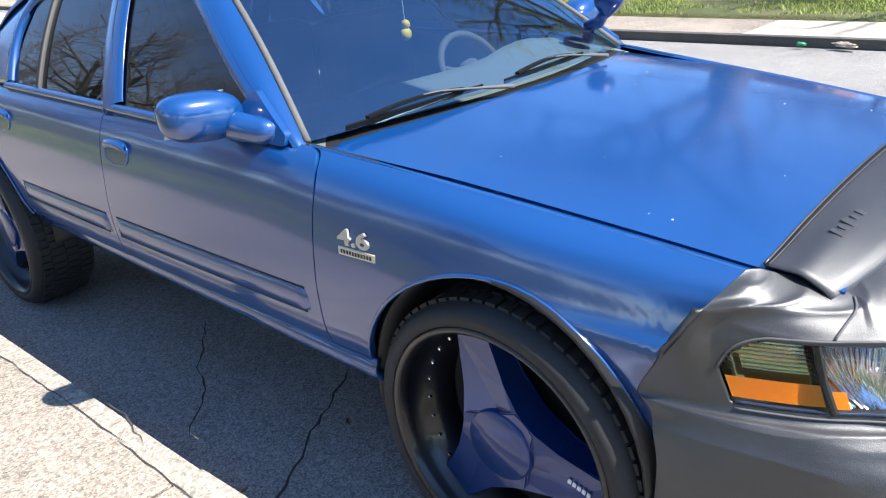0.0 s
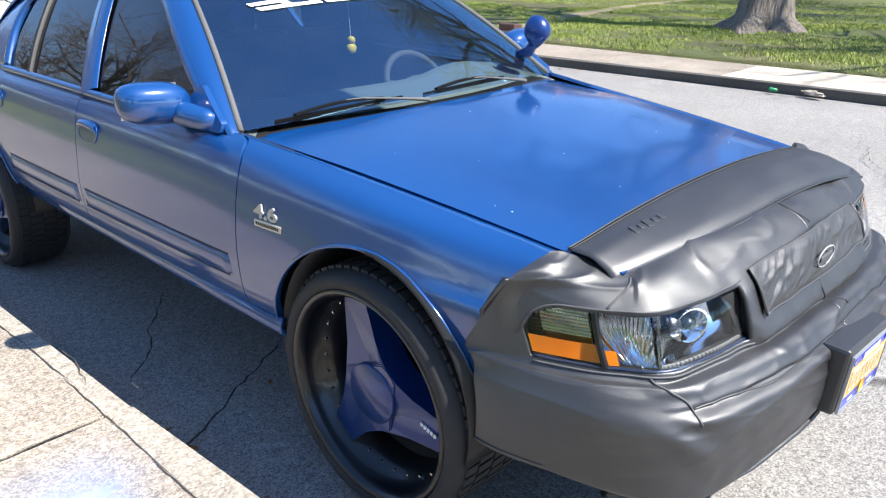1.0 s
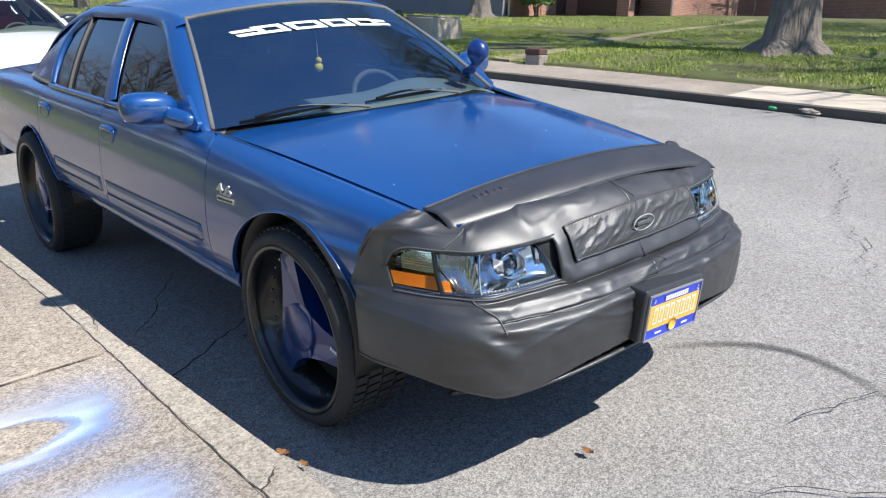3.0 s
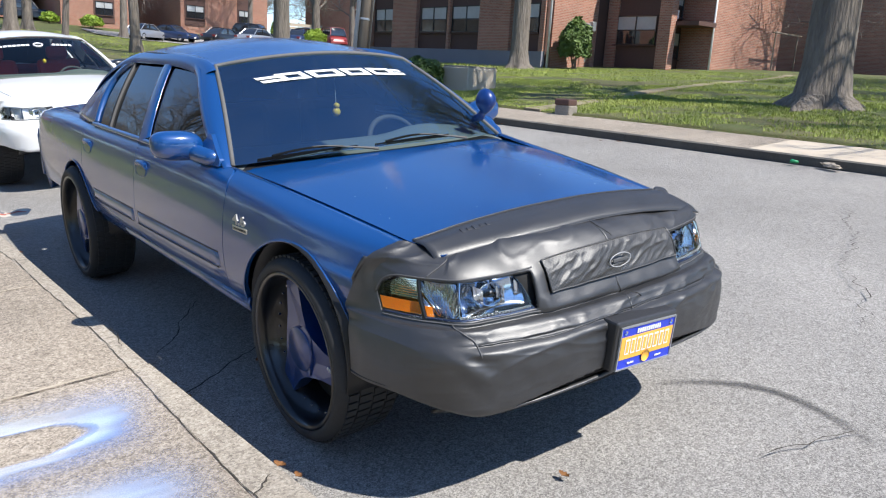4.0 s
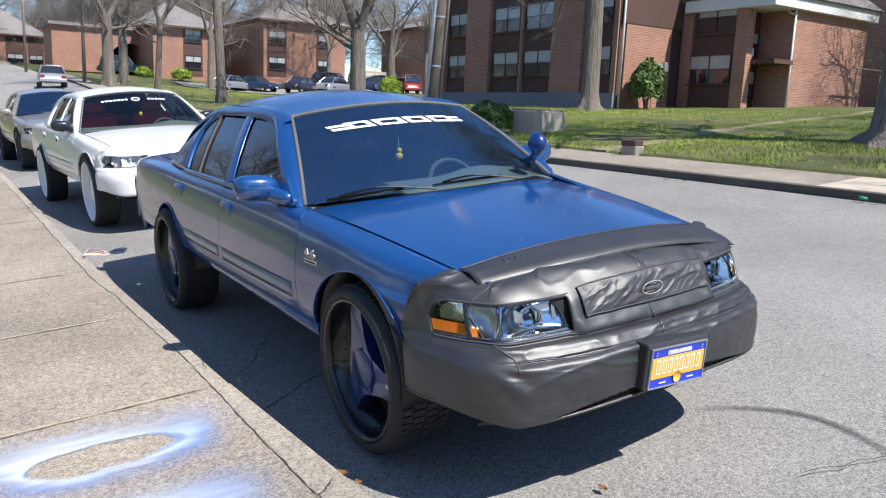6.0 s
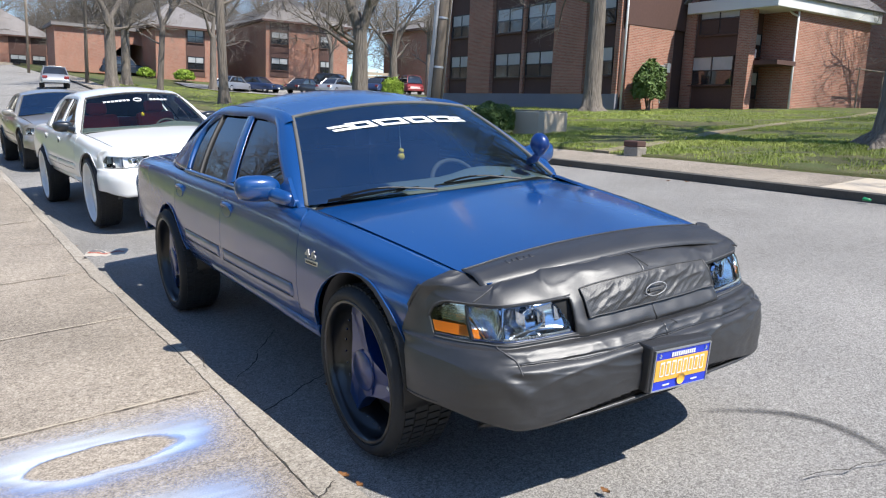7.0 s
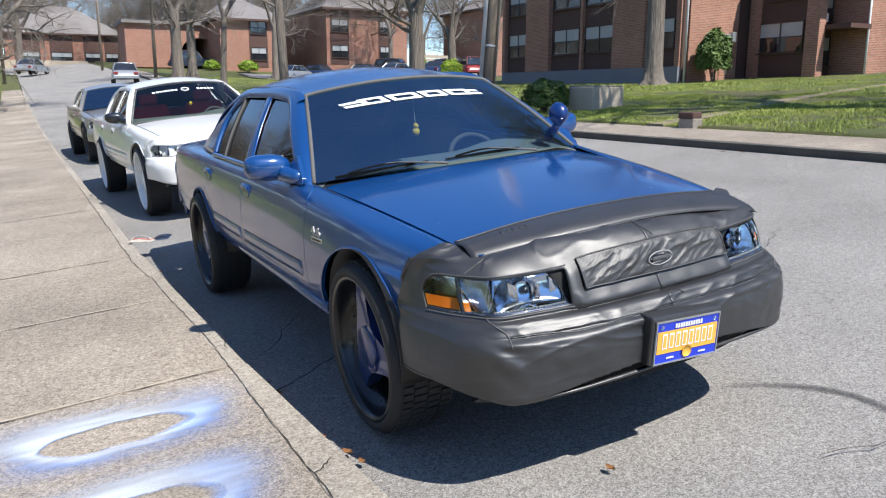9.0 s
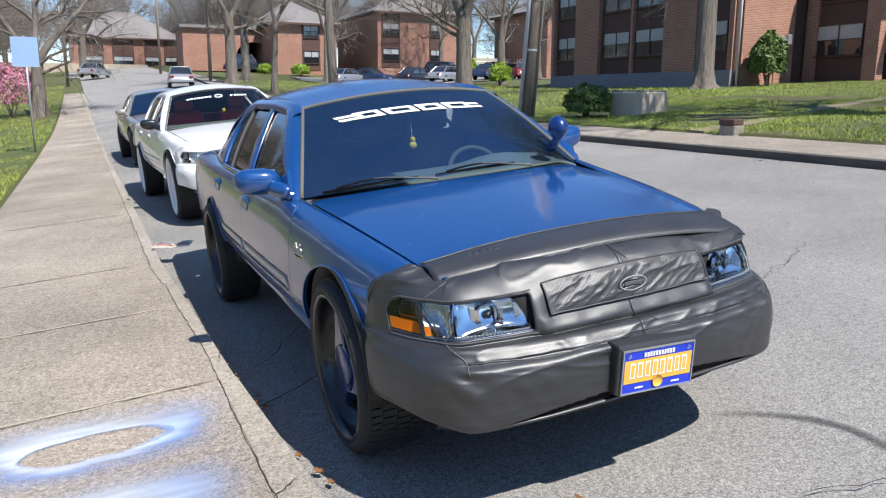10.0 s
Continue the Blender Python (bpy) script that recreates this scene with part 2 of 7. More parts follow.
# ---------------------------------------------------------------- building helpers
def part(name, bm, mat, parent=None, label="", smooth=False, normals=True):
    me = bpy.data.meshes.new(name)
    if normals:
        bmesh.ops.recalc_face_normals(bm, faces=bm.faces[:])
    bm.to_mesh(me)
    bm.free()
    for m in mat if isinstance(mat, (list, tuple)) else [mat]:
        me.materials.append(m)
    if smooth:
        me.polygons.foreach_set("use_smooth", [True] * len(me.polygons))
    ob = new(name, me)
    if parent is not None:
        ob.parent = parent
    if label:
        ob["label"] = label
    return ob


def shaded(ob, angle=40):
    """Smooth shading with sharp edges past an angle."""
    me = ob.data
    bm = bmesh.new()
    bm.from_mesh(me)
    for f in bm.faces:
        f.smooth = True
    for e in bm.edges:
        if len(e.link_faces) == 2 and e.calc_face_angle(0) > radians(angle):
            e.smooth = False
    bm.to_mesh(me)
    bm.free()
    return ob


def box(bm, x0, x1, y0, y1, z0, z1, m=None, bevel=0.0, mat=0):
    vs = [Vector((x, y, z)) for z in (z0, z1) for y in (y0, y1) for x in (x0, x1)]
    if m is not None:
        vs = [m @ v for v in vs]
    v = [bm.verts.new(p) for p in vs]
    fs = [bm.faces.new([v[i] for i in q]) for q in ((0, 2, 3, 1), (4, 5, 7, 6), (0, 1, 5, 4), (2, 6, 7, 3), (0, 4, 6, 2), (1, 3, 7, 5))]
    for f in fs:
        f.material_index = mat
    if bevel:
        es = {e for f in fs for e in f.edges}
        out = bmesh.ops.bevel(bm, geom=list(es), offset=bevel, segments=2, affect="EDGES", profile=0.5)
        for f in out["faces"]:
            f.material_index = mat
    return fs


def boxes(name, dims, mat, parent=None, label="", bevel=0.0):
    bm = bmesh.new()
    for d in dims:
        box(bm, *d, bevel=bevel)
    return part(name, bm, mat, parent, label)


def tube(bm, pts, radii, sides=10, cap=True, mat=0):
    """A round bar along a polyline, its radius given once or at each point."""
    pts = [Vector(p) for p in pts]
    if not isinstance(radii, (list, tuple)):
        radii = [radii] * len(pts)
    rings, up = [], None
    for i, p in enumerate(pts):
        d = (pts[min(i + 1, len(pts) - 1)] - pts[max(i - 1, 0)]).normalized()
        if up is None:
            up = d.orthogonal().normalized()
        up = (up - d * up.dot(d)).normalized()
        side = d.cross(up)
        rings.append([bm.verts.new(p + (up * math.cos(a) + side * math.sin(a)) * radii[i]) for a in (2 * math.pi * k / sides for k in range(sides))])
    for a, b in zip(rings, rings[1:]):
        for k in range(sides):
            bm.faces.new((a[k], a[(k + 1) % sides], b[(k + 1) % sides], b[k])).material_index = mat
    if cap:
        bm.faces.new(rings[0][::-1]).material_index = mat
        bm.faces.new(rings[-1]).material_index = mat


def lathe(bm, profile, steps=48, axis="X", m=None, closed=False):
    """Turns (radius, along) points round an axis."""
    rings = []
    for r, h in profile:
        ring = []
        for k in range(steps):
            a = 2 * math.pi * k / steps
            p = Vector((h, r * math.cos(a), r * math.sin(a))) if axis == "X" else Vector((r * math.cos(a), r * math.sin(a), h))
            ring.append(bm.verts.new(m @ p if m is not None else p))
        rings.append(ring)
    pairs = list(zip(rings, rings[1:])) + ([(rings[-1], rings[0])] if closed else [])
    for a, b in pairs:
        for k in range(steps):
            bm.faces.new((a[k], a[(k + 1) % steps], b[(k + 1) % steps], b[k]))


def sheet(fn, us, vs, bm=None):
    """A grid of quads over fn(u, v)."""
    bm = bm or bmesh.new()
    rows = [[bm.verts.new(fn(u, v)) for v in vs] for u in us]
    for a, b in zip(rows, rows[1:]):
        for k in range(len(vs) - 1):
            bm.faces.new((a[k], a[k + 1], b[k + 1], b[k]))
    return bm


def thicken(ob, t, offset=-1.0):
    s = ob.modifiers.new("thickness", "SOLIDIFY")
    s.thickness, s.offset = t, offset
    return ob


def steps(a, b, n):
    return [a + (b - a) * i / n for i in range(n + 1)]


def lerp_table(table, y):
    """Linear rows (y, values...) at y."""
    if y <= table[0][0]:
        return table[0][1:]
    for a, b in zip(table, table[1:]):
        if y <= b[0]:
            k = (y - a[0]) / (b[0] - a[0])
            return tuple(p + (q - p) * k for p, q in zip(a[1:], b[1:]))
    return table[-1][1:]


def spline(pts, t):
    """Catmull-Rom through 2D or 3D points, t from 0 to len - 1."""
    n = len(pts)
    i = max(0, min(int(t), n - 2))
    k = t - i
    p0, p1, p2, p3 = (pts[max(0, min(n - 1, i + j))] for j in (-1, 0, 1, 2))
    return tuple(0.5 * (2 * b + (c - a) * k + (2 * a - 5 * b + 4 * c - d) * k * k + (3 * b - a - 3 * c + d) * k ** 3) for a, b, c, d in zip(p0, p1, p2, p3))


def thing(name, m, label, category, group=""):
    ob = new(name)
    ob.matrix_world = m
    return tagged(ob, label, category, group)


def on_street(x, y, z=0.0, rz=0.0):
    """A pose on the street's own plane."""
    return SLOPE @ pose(x, y, z, 0, 0, rz)

# ---------------------------------------------------------------- ground, road, pavements
RISE = [(-999, 0.0), (18, 0.0), (30, 0.12), (40, 0.45), (56, 1.35), (68, 2.2), (90, 3.3), (120, 4.9), (300, 12.0), (1500, 20.0)]
LAWN = [(-999, -0.6), (-20, -0.3), (-9, 0.0), (-3.1, 0.10), (8.1, 0.10), (10.5, 0.02), (14, 0.0), (20, -0.18), (25.4, -0.42), (34, -0.6), (60, -0.6), (2000, 2.0)]


def rise(x, y):
    side = min(max((x - 8.0) / 14.0, 0.0), 1.0)
    keep = 0.28 + 0.40 * min(max((y - 69.0) / 9.0, 0.0), 1.0)
    return lerp_table(RISE, y)[0] * (1 - (1 - keep) * side)


def lay(x, y, z=0.0):
    """Street frame to world; the slope levels out far off to both sides, and the street climbs in the distance."""
    c = min(max(x, -9.0), 34.0)
    return SLOPE @ Vector((c, y, z + rise(x, y))) + Vector((x - c, 0, 0))


def plumb(x, y, z=None, rz=0.0):
    """An upright pose on the ground at a place of the street frame, or at height z over the street's plane."""
    return Matrix.Translation(lay(x, y, lerp_table(LAWN, x)[0]) if z is None else SLOPE @ Vector((x, y, z))) @ pose(0, 0, 0, 0, 0, rz)


KERB = [(-60, -0.80), (-8, -0.86), (-3, -1.0), (-0.5, -1.15), (0.8, -1.215), (1.9, -1.265), (3.1, -1.31), (5, -1.335), (11, -1.38), (17, -1.45), (60, -1.75), (200, -2.5)]


def kerb_line(y):
    return lerp_table(KERB, y)[0]


FAR_KERB, FAR_WALK, FAR_LAWN, NEAR_LAWN = 6.92, 7.03, 8.15, -3.05
STUB = (8.25, 7.0)


def lawn_height(x, y):
    if NEAR_LAWN - 0.1 < x < FAR_LAWN + 0.1:
        return -0.12
    return lerp_table(LAWN, x)[0] + 0.035 * noise.noise(Vector((x * 0.5, y * 0.5, 0))) + 0.02 * noise.noise(Vector((x * 1.7, y * 1.7, 4)))


bm = sheet(lambda x, y: lay(x, y, lawn_height(x, y)),
           [-900, -300, -60, -20, -12] + steps(-9, -3.4, 10) + [NEAR_LAWN - 0.12, NEAR_LAWN - 0.05, -1, 3, FAR_LAWN + 0.05, FAR_LAWN + 0.12] + steps(8.6, 26, 40) + [28, 30, 34, 45, 60, 100, 150, 900],
           [-600, -60, -20] + steps(-10, 40, 80) + steps(42, 130, 30) + [150, 250, 600, 1500])
tagged(part("ground", bm, M_SOIL, smooth=True), "patchy spring lawn, green with thin bare soil", "lawn", kind="structure")

road_y = [-60, -20, -8] + steps(-4, 14, 36) + [16, 18, 20, 24, 30, 36, 45, 56, 68, 80, 90, 105, 120, 130]
bm = sheet(lambda x, y: lay((kerb_line(y) - 0.02 if x == -1.0 else x) - (6.0 if y > 90 and x == -1.0 else 0), y, 0.03 * (1 - ((x - 2.7) / 4.1) ** 2) - 0.03), [-1.0, 0, 1.5, 3, 4.5, 6, FAR_KERB + 0.02], road_y)
road = tagged(part("road", bm, M_ASPHALT, smooth=True), "worn grey asphalt street with pale aggregate", "road", kind="structure")

# ---------------------------------------------------------------- sedans
# Stations along the body (front axle at 0, nose towards -y): half width, shoulder height, hood or deck cut, crown.
BODY = [(-0.70, 0.735, 0.868, 0.64, 0.038), (-0.52, 0.808, 0.898, 0.675, 0.040), (-0.34, 0.853, 0.922, 0.695, 0.042), (0.0, 0.902, 0.962, 0.73, 0.042),
        (0.45, 0.928, 1.008, 0.775, 0.042), (0.70, 0.938, 1.030, 0.80, 0.042), (1.5, 0.952, 1.042, 0.80, 0.04), (2.7, 0.958, 1.050, 0.80, 0.03), (3.5, 0.948, 1.052, 0.77, 0.03), (4.0, 0.930, 1.040, 0.73, 0.028), (4.22, 0.90, 1.025, 0.69, 0.025)]
ARCHES = ((-0.02, 0.435, 0.395), (2.90, 0.40, 0.385))
SILL = 0.505


def bottom(y):
    z = SILL
    for c, zc, r in ARCHES:
        if abs(y - c) < r:
            z = max(z, zc + math.sqrt(r * r - (y - c) ** 2))
    return z


def station(y):
    """BODY at y, with smooth tangents."""
    n = len(BODY)
    if y <= BODY[0][0] or y >= BODY[-1][0]:
        return lerp_table(BODY, y)
    j = max(k for k in range(n - 1) if BODY[k][0] <= y)
    def slope(k, c):
        a, b = max(k - 1, 0), min(k + 1, n - 1)
        return (BODY[b][c] - BODY[a][c]) / (BODY[b][0] - BODY[a][0])
    h = BODY[j + 1][0] - BODY[j][0]
    t = (y - BODY[j][0]) / h
    return tuple((2 * t ** 3 - 3 * t * t + 1) * BODY[j][c] + (t ** 3 - 2 * t * t + t) * h * slope(j, c) + (3 * t * t - 2 * t ** 3) * BODY[j + 1][c] + (t ** 3 - t * t) * h * slope(j + 1, c) for c in range(1, 5))


def section(y):
    w, zs, xc, crown = station(y)
    return [(w - 0.055, 0.44), (w - 0.012, 0.54), (w, 0.66), (w - 0.004, 0.76), (w - 0.022, zs - 0.13), (w - 0.058, zs - 0.034), (xc + 0.03, zs - 0.002),
            (xc, zs), (xc * 0.72, zs + crown * 0.55), (xc * 0.36, zs + crown * 0.9), (0.0, zs + crown)]


def skin(y, k, side=1):
    """A point of the outer skin: k runs up the section from 0 (sill) to 10 (middle)."""
    x, z = spline(section(y), k)
    return Vector((side * x, y, z))


def skin_from(y, v, top, side):
    """v from 0 at the lower edge, which follows sill and arches, to 1 at section place top."""
    lo, zb = 0.0, bottom(y)
    a, b = 0.0, 6.0
    for _ in range(24):
        m = (a + b) / 2
        if spline(section(y), m)[1] < zb:
            a = m
        else:
            b = m
    return skin(y, b + (top - b) * v, side)


def rim(bm, depth, centre):
    """Folds the open edges of a sheet inwards, with a sharp crease."""
    edges = [e for e in bm.edges if e.is_boundary]
    for e in edges:
        e.smooth = False
    out = bmesh.ops.extrude_edge_only(bm, edges=edges)
    for v in out["geom"]:
        if isinstance(v, bmesh.types.BMVert):
            d = Vector(centre(v.co)) - v.co
            v.co += d.normalized() * depth
    return bm


def panel(name, car, mat, y0, y1, top, side, n=24, rows=16, label="", lean=0.0, back=(0.0, 0.0)):
    """lean tilts the front edge; back bends the upper end of the front and rear edges rearwards."""
    g = 0.002
    def f(u, v):
        bend = (max(0.0, v - 0.62) / 0.38) ** 1.7 * (back[0] * (1 - u) + back[1] * u)
        return skin_from(y0 + g + lean * v ** 1.6 * (1 - u) + bend + (y1 - y0 - 2 * g) * u, v, top, side)
    bm = sheet(f, steps(0, 1, n), steps(0, 1, rows))
    rim(bm, 0.014, lambda p: (0, p.y, 0.75))
    return part(name, bm, mat, car, label, smooth=True)


def glass_side(y, s, side):
    """Ruled surface of the side windows: s from 0 at the belt to 1 at the roof rail."""
    zs = station(max(y, 0.7))[1]
    x = 0.878 - 0.268 * (0.72 * s + 0.28 * abs(s) * s) - 0.045 * (1 - s) * min(1.0, max(0.0, (1.25 - y) / 0.65))
    z = zs + 0.002 + (1.452 - zs) * s
    return Vector((side * x, y, z))


ROOF_X, ROOF_Z = 0.605, 1.452


def make_wheel(car, x, y, z, radius, style, face):
    """Big-rim wheel on one hub: face is -1 or 1, the way the outside looks."""
    hub = new("wheel")
    hub.parent = car
    hub.matrix_local = pose(x, y, z)
    o = face
    bm = bmesh.new()
    R, w, r = radius, 0.13, radius - 0.055
    prof = [(r, o * -0.005), (r + 0.006, o * 0.012), (r + 0.028, o * 0.016), (R - 0.012, o * 0.006), (R, o * -0.018), (R + 0.002, o * -0.06), (R + 0.003, -o * w), (R + 0.002, -o * (2 * w - 0.06)), (R, -o * (2 * w - 0.02)), (R - 0.012, -o * (2 * w + 0.004)), (r, -o * 2 * w)]
    lathe(bm, prof, 72)
    part("tyre", bm, M_RUBBER, hub, "thin low-profile black tyre", smooth=True)
    bm = bmesh.new()
    for k in range(64):
        a = 2 * math.pi * k / 64
        for x0, x1, sh in ((-0.022, -0.062, 0.0), (-0.07, -0.125, 0.5), (-0.133, -0.188, 0.0), (-0.196, -0.24, 0.5)):
            m = Matrix.Rotation(a + sh * 2 * math.pi / 64, 4, "X")
            box(bm, *sorted((o * x0, o * x1)), -0.0135, 0.0135, R - 0.004, R + 0.009, m)
    part("tread", bm, M_RUBBER, hub)
    lip = M_WHITE_PAINT if style == "white" else M_GLOSS_BLACK
    bm = bmesh.new()
    lathe(bm, [(r + 0.002, o * 0.0), (r + 0.004, o * 0.010), (r - 0.006, o * 0.014), (r - 0.016, o * 0.006), (r - 0.022, -o * 0.02), (r - 0.03, -o * 0.075), (r - 0.05, -o * 0.085), (r - 0.06, -o * 0.20)], 72)
    part("rim", bm, lip, hub, "deep gloss black rim" if style != "white" else "gloss white rim", smooth=True)
    bm = bmesh.new()
    lathe(bm, [(0.0001, -o * 0.16), (r - 0.05, -o * 0.165)], 40)
    part("brake_disc", bm, M_DARK if style != "white" else M_WHITE_PAINT, hub, smooth=True)
    blade_mat = {"blue": M_WHEEL_BLUE, "white": M_WHITE_PAINT, "plain": M_CHROME}[style]
    n, turn = (3, radians(-20)) if style == "blue" else (5, 0.0)
    for k in range(n):
        a = 2 * math.pi * k / n + turn
        bm = bmesh.new()
        m = Matrix.Rotation(a, 4, "X")
        pts = [(-0.118, 0.03), (-0.088, 0.085), (-0.062, 0.15), (-0.05, r - 0.036), (0.05, r - 0.036), (0.062, 0.15), (0.088, 0.085), (0.118, 0.03), (0.07, -0.05), (-0.07, -0.05)]
        if n == 5:
            pts = [(-0.05, 0.03), (-0.035, 0.13), (-0.045, r - 0.035), (0.045, r - 0.035), (0.035, 0.13), (0.05, 0.03), (0.0, 0.0)]
        front = [bm.verts.new(m @ Vector((o * (-0.028 - 0.045 * max(0, (q / r) - 0.2)), p, q))) for p, q in pts]
        back = [bm.verts.new(m @ Vector((o * -0.12, p, q))) for p, q in pts]
        bm.faces.new(front)
        bm.faces.new(back[::-1])
        for i in range(len(pts)):
            j = (i + 1) % len(pts)
            bm.faces.new((front[i], front[j], back[j], back[i]))
        bmesh.ops.bevel(bm, geom=bm.edges[:], offset=0.004, segments=2, affect="EDGES")
        part("spoke", bm, blade_mat, hub)
    bm = bmesh.new()
    lathe(bm, [(0.0001, -o * 0.022), (0.088, -o * 0.0225), (0.092, -o * 0.026), (0.093, -o * 0.04)], 40)
    part("hub_cap", bm, blade_mat, hub, smooth=True)
    if style == "blue" and face < 0:
        for k in range(5):
            bm = bmesh.new()
            box(bm, -0.0015, 0.0015, -0.006, 0.006, -0.0045, 0.0045, Matrix.Rotation(radians(107), 4, "X") @ Matrix.Translation((-o * 0.046, 0.030, 0.185 + 0.013 * k)))
            part("plain_mark", bm, M_WHITE, hub)
    if style == "blue":
        for k in range(30):
            a = 2 * math.pi * k / 30
            bm = bmesh.new()
            q = Vector((-o * 0.083, (r - 0.041) * math.cos(a), (r - 0.041) * math.sin(a)))
            lathe(bm, [(0.0001, o * 0.008), (0.005, o * 0.007), (0.0065, 0.0)], 8, m=Matrix.Translation(q))
            part("rim_bolt", bm, M_CHROME, hub)
    return hub


# Nose: three plan lines from the middle outwards, and the rows of the fascia between them.
BUMPER_PLAN = [(0, -0.985), (0.20, -0.983), (0.385, -0.968), (0.52, -0.945), (0.655, -0.905), (0.74, -0.84), (0.805, -0.735), (0.845, -0.60), (0.866, -0.50), (0.868, -0.42)]
LAMP_PLAN = [(0, -0.885), (0.20, -0.883), (0.385, -0.868), (0.52, -0.852), (0.665, -0.812), (0.725, -0.735), (0.765, -0.66), (0.803, -0.555), (0.832, -0.46), (0.846, -0.375)]
BROW_PLAN = [(0, -0.72, 0.915), (0.20, -0.715, 0.912), (0.385, -0.705, 0.900), (0.50, -0.695, 0.888), (0.60, -0.68, 0.872), (0.655, -0.66, 0.864), (0.70, -0.61, 0.866), (0.735, -0.565, 0.874), (0.768, -0.525, 0.884), (0.802, -0.485, 0.876)]
EDGE_PLAN = [(0, -0.60, 0.925), (0.20, -0.60, 0.922), (0.385, -0.60, 0.912), (0.50, -0.60, 0.90), (0.60, -0.60, 0.892), (0.64, -0.585, 0.890), (0.655, -0.56, 0.895), (0.665, -0.54, 0.90), (0.685, -0.525, 0.910), (0.705, -0.51, 0.912)]


def nose_row(i, k):
    b, l, t, e = spline(BUMPER_PLAN, i), spline(LAMP_PLAN, i), spline(BROW_PLAN, i), spline(EDGE_PLAN, i)
    mid = max(0.0, 1 - i / 2.2)
    up = 0.020 + 0.028 * max(0.0, 1 - (b[0] / 0.70) ** 2) + 0.050 * min(1.0, max(0.0, (i - 4.3) / 2.6))
    rows = [(b[0] * 0.95, b[1] * 0.965, 0.345 + up), (b[0] * 0.99, b[1] * 0.998, 0.360 + up), (b[0], b[1] - 0.006, 0.44), (b[0] * 1.006, b[1] - 0.012, 0.54), (b[0], b[1], 0.60),
            (b[0] * 0.985, b[1] * 0.97, 0.637), (b[0] * 0.4 + l[0] * 0.6, b[1] * 0.4 + l[1] * 0.6, 0.663), (l[0], l[1], 0.685), (l[0] * 0.985, l[1] + 0.045 - 0.12 * max(0.0, (i - 7.2) / 1.8), 0.812 + 0.03 * mid), (t[0], t[1], t[2]), (e[0], e[1], e[2])]
    q = Vector(spline(rows, k))
    q.x *= 1 + 0.012 * min(1, max(0, (i - 4) / 3))
    return q


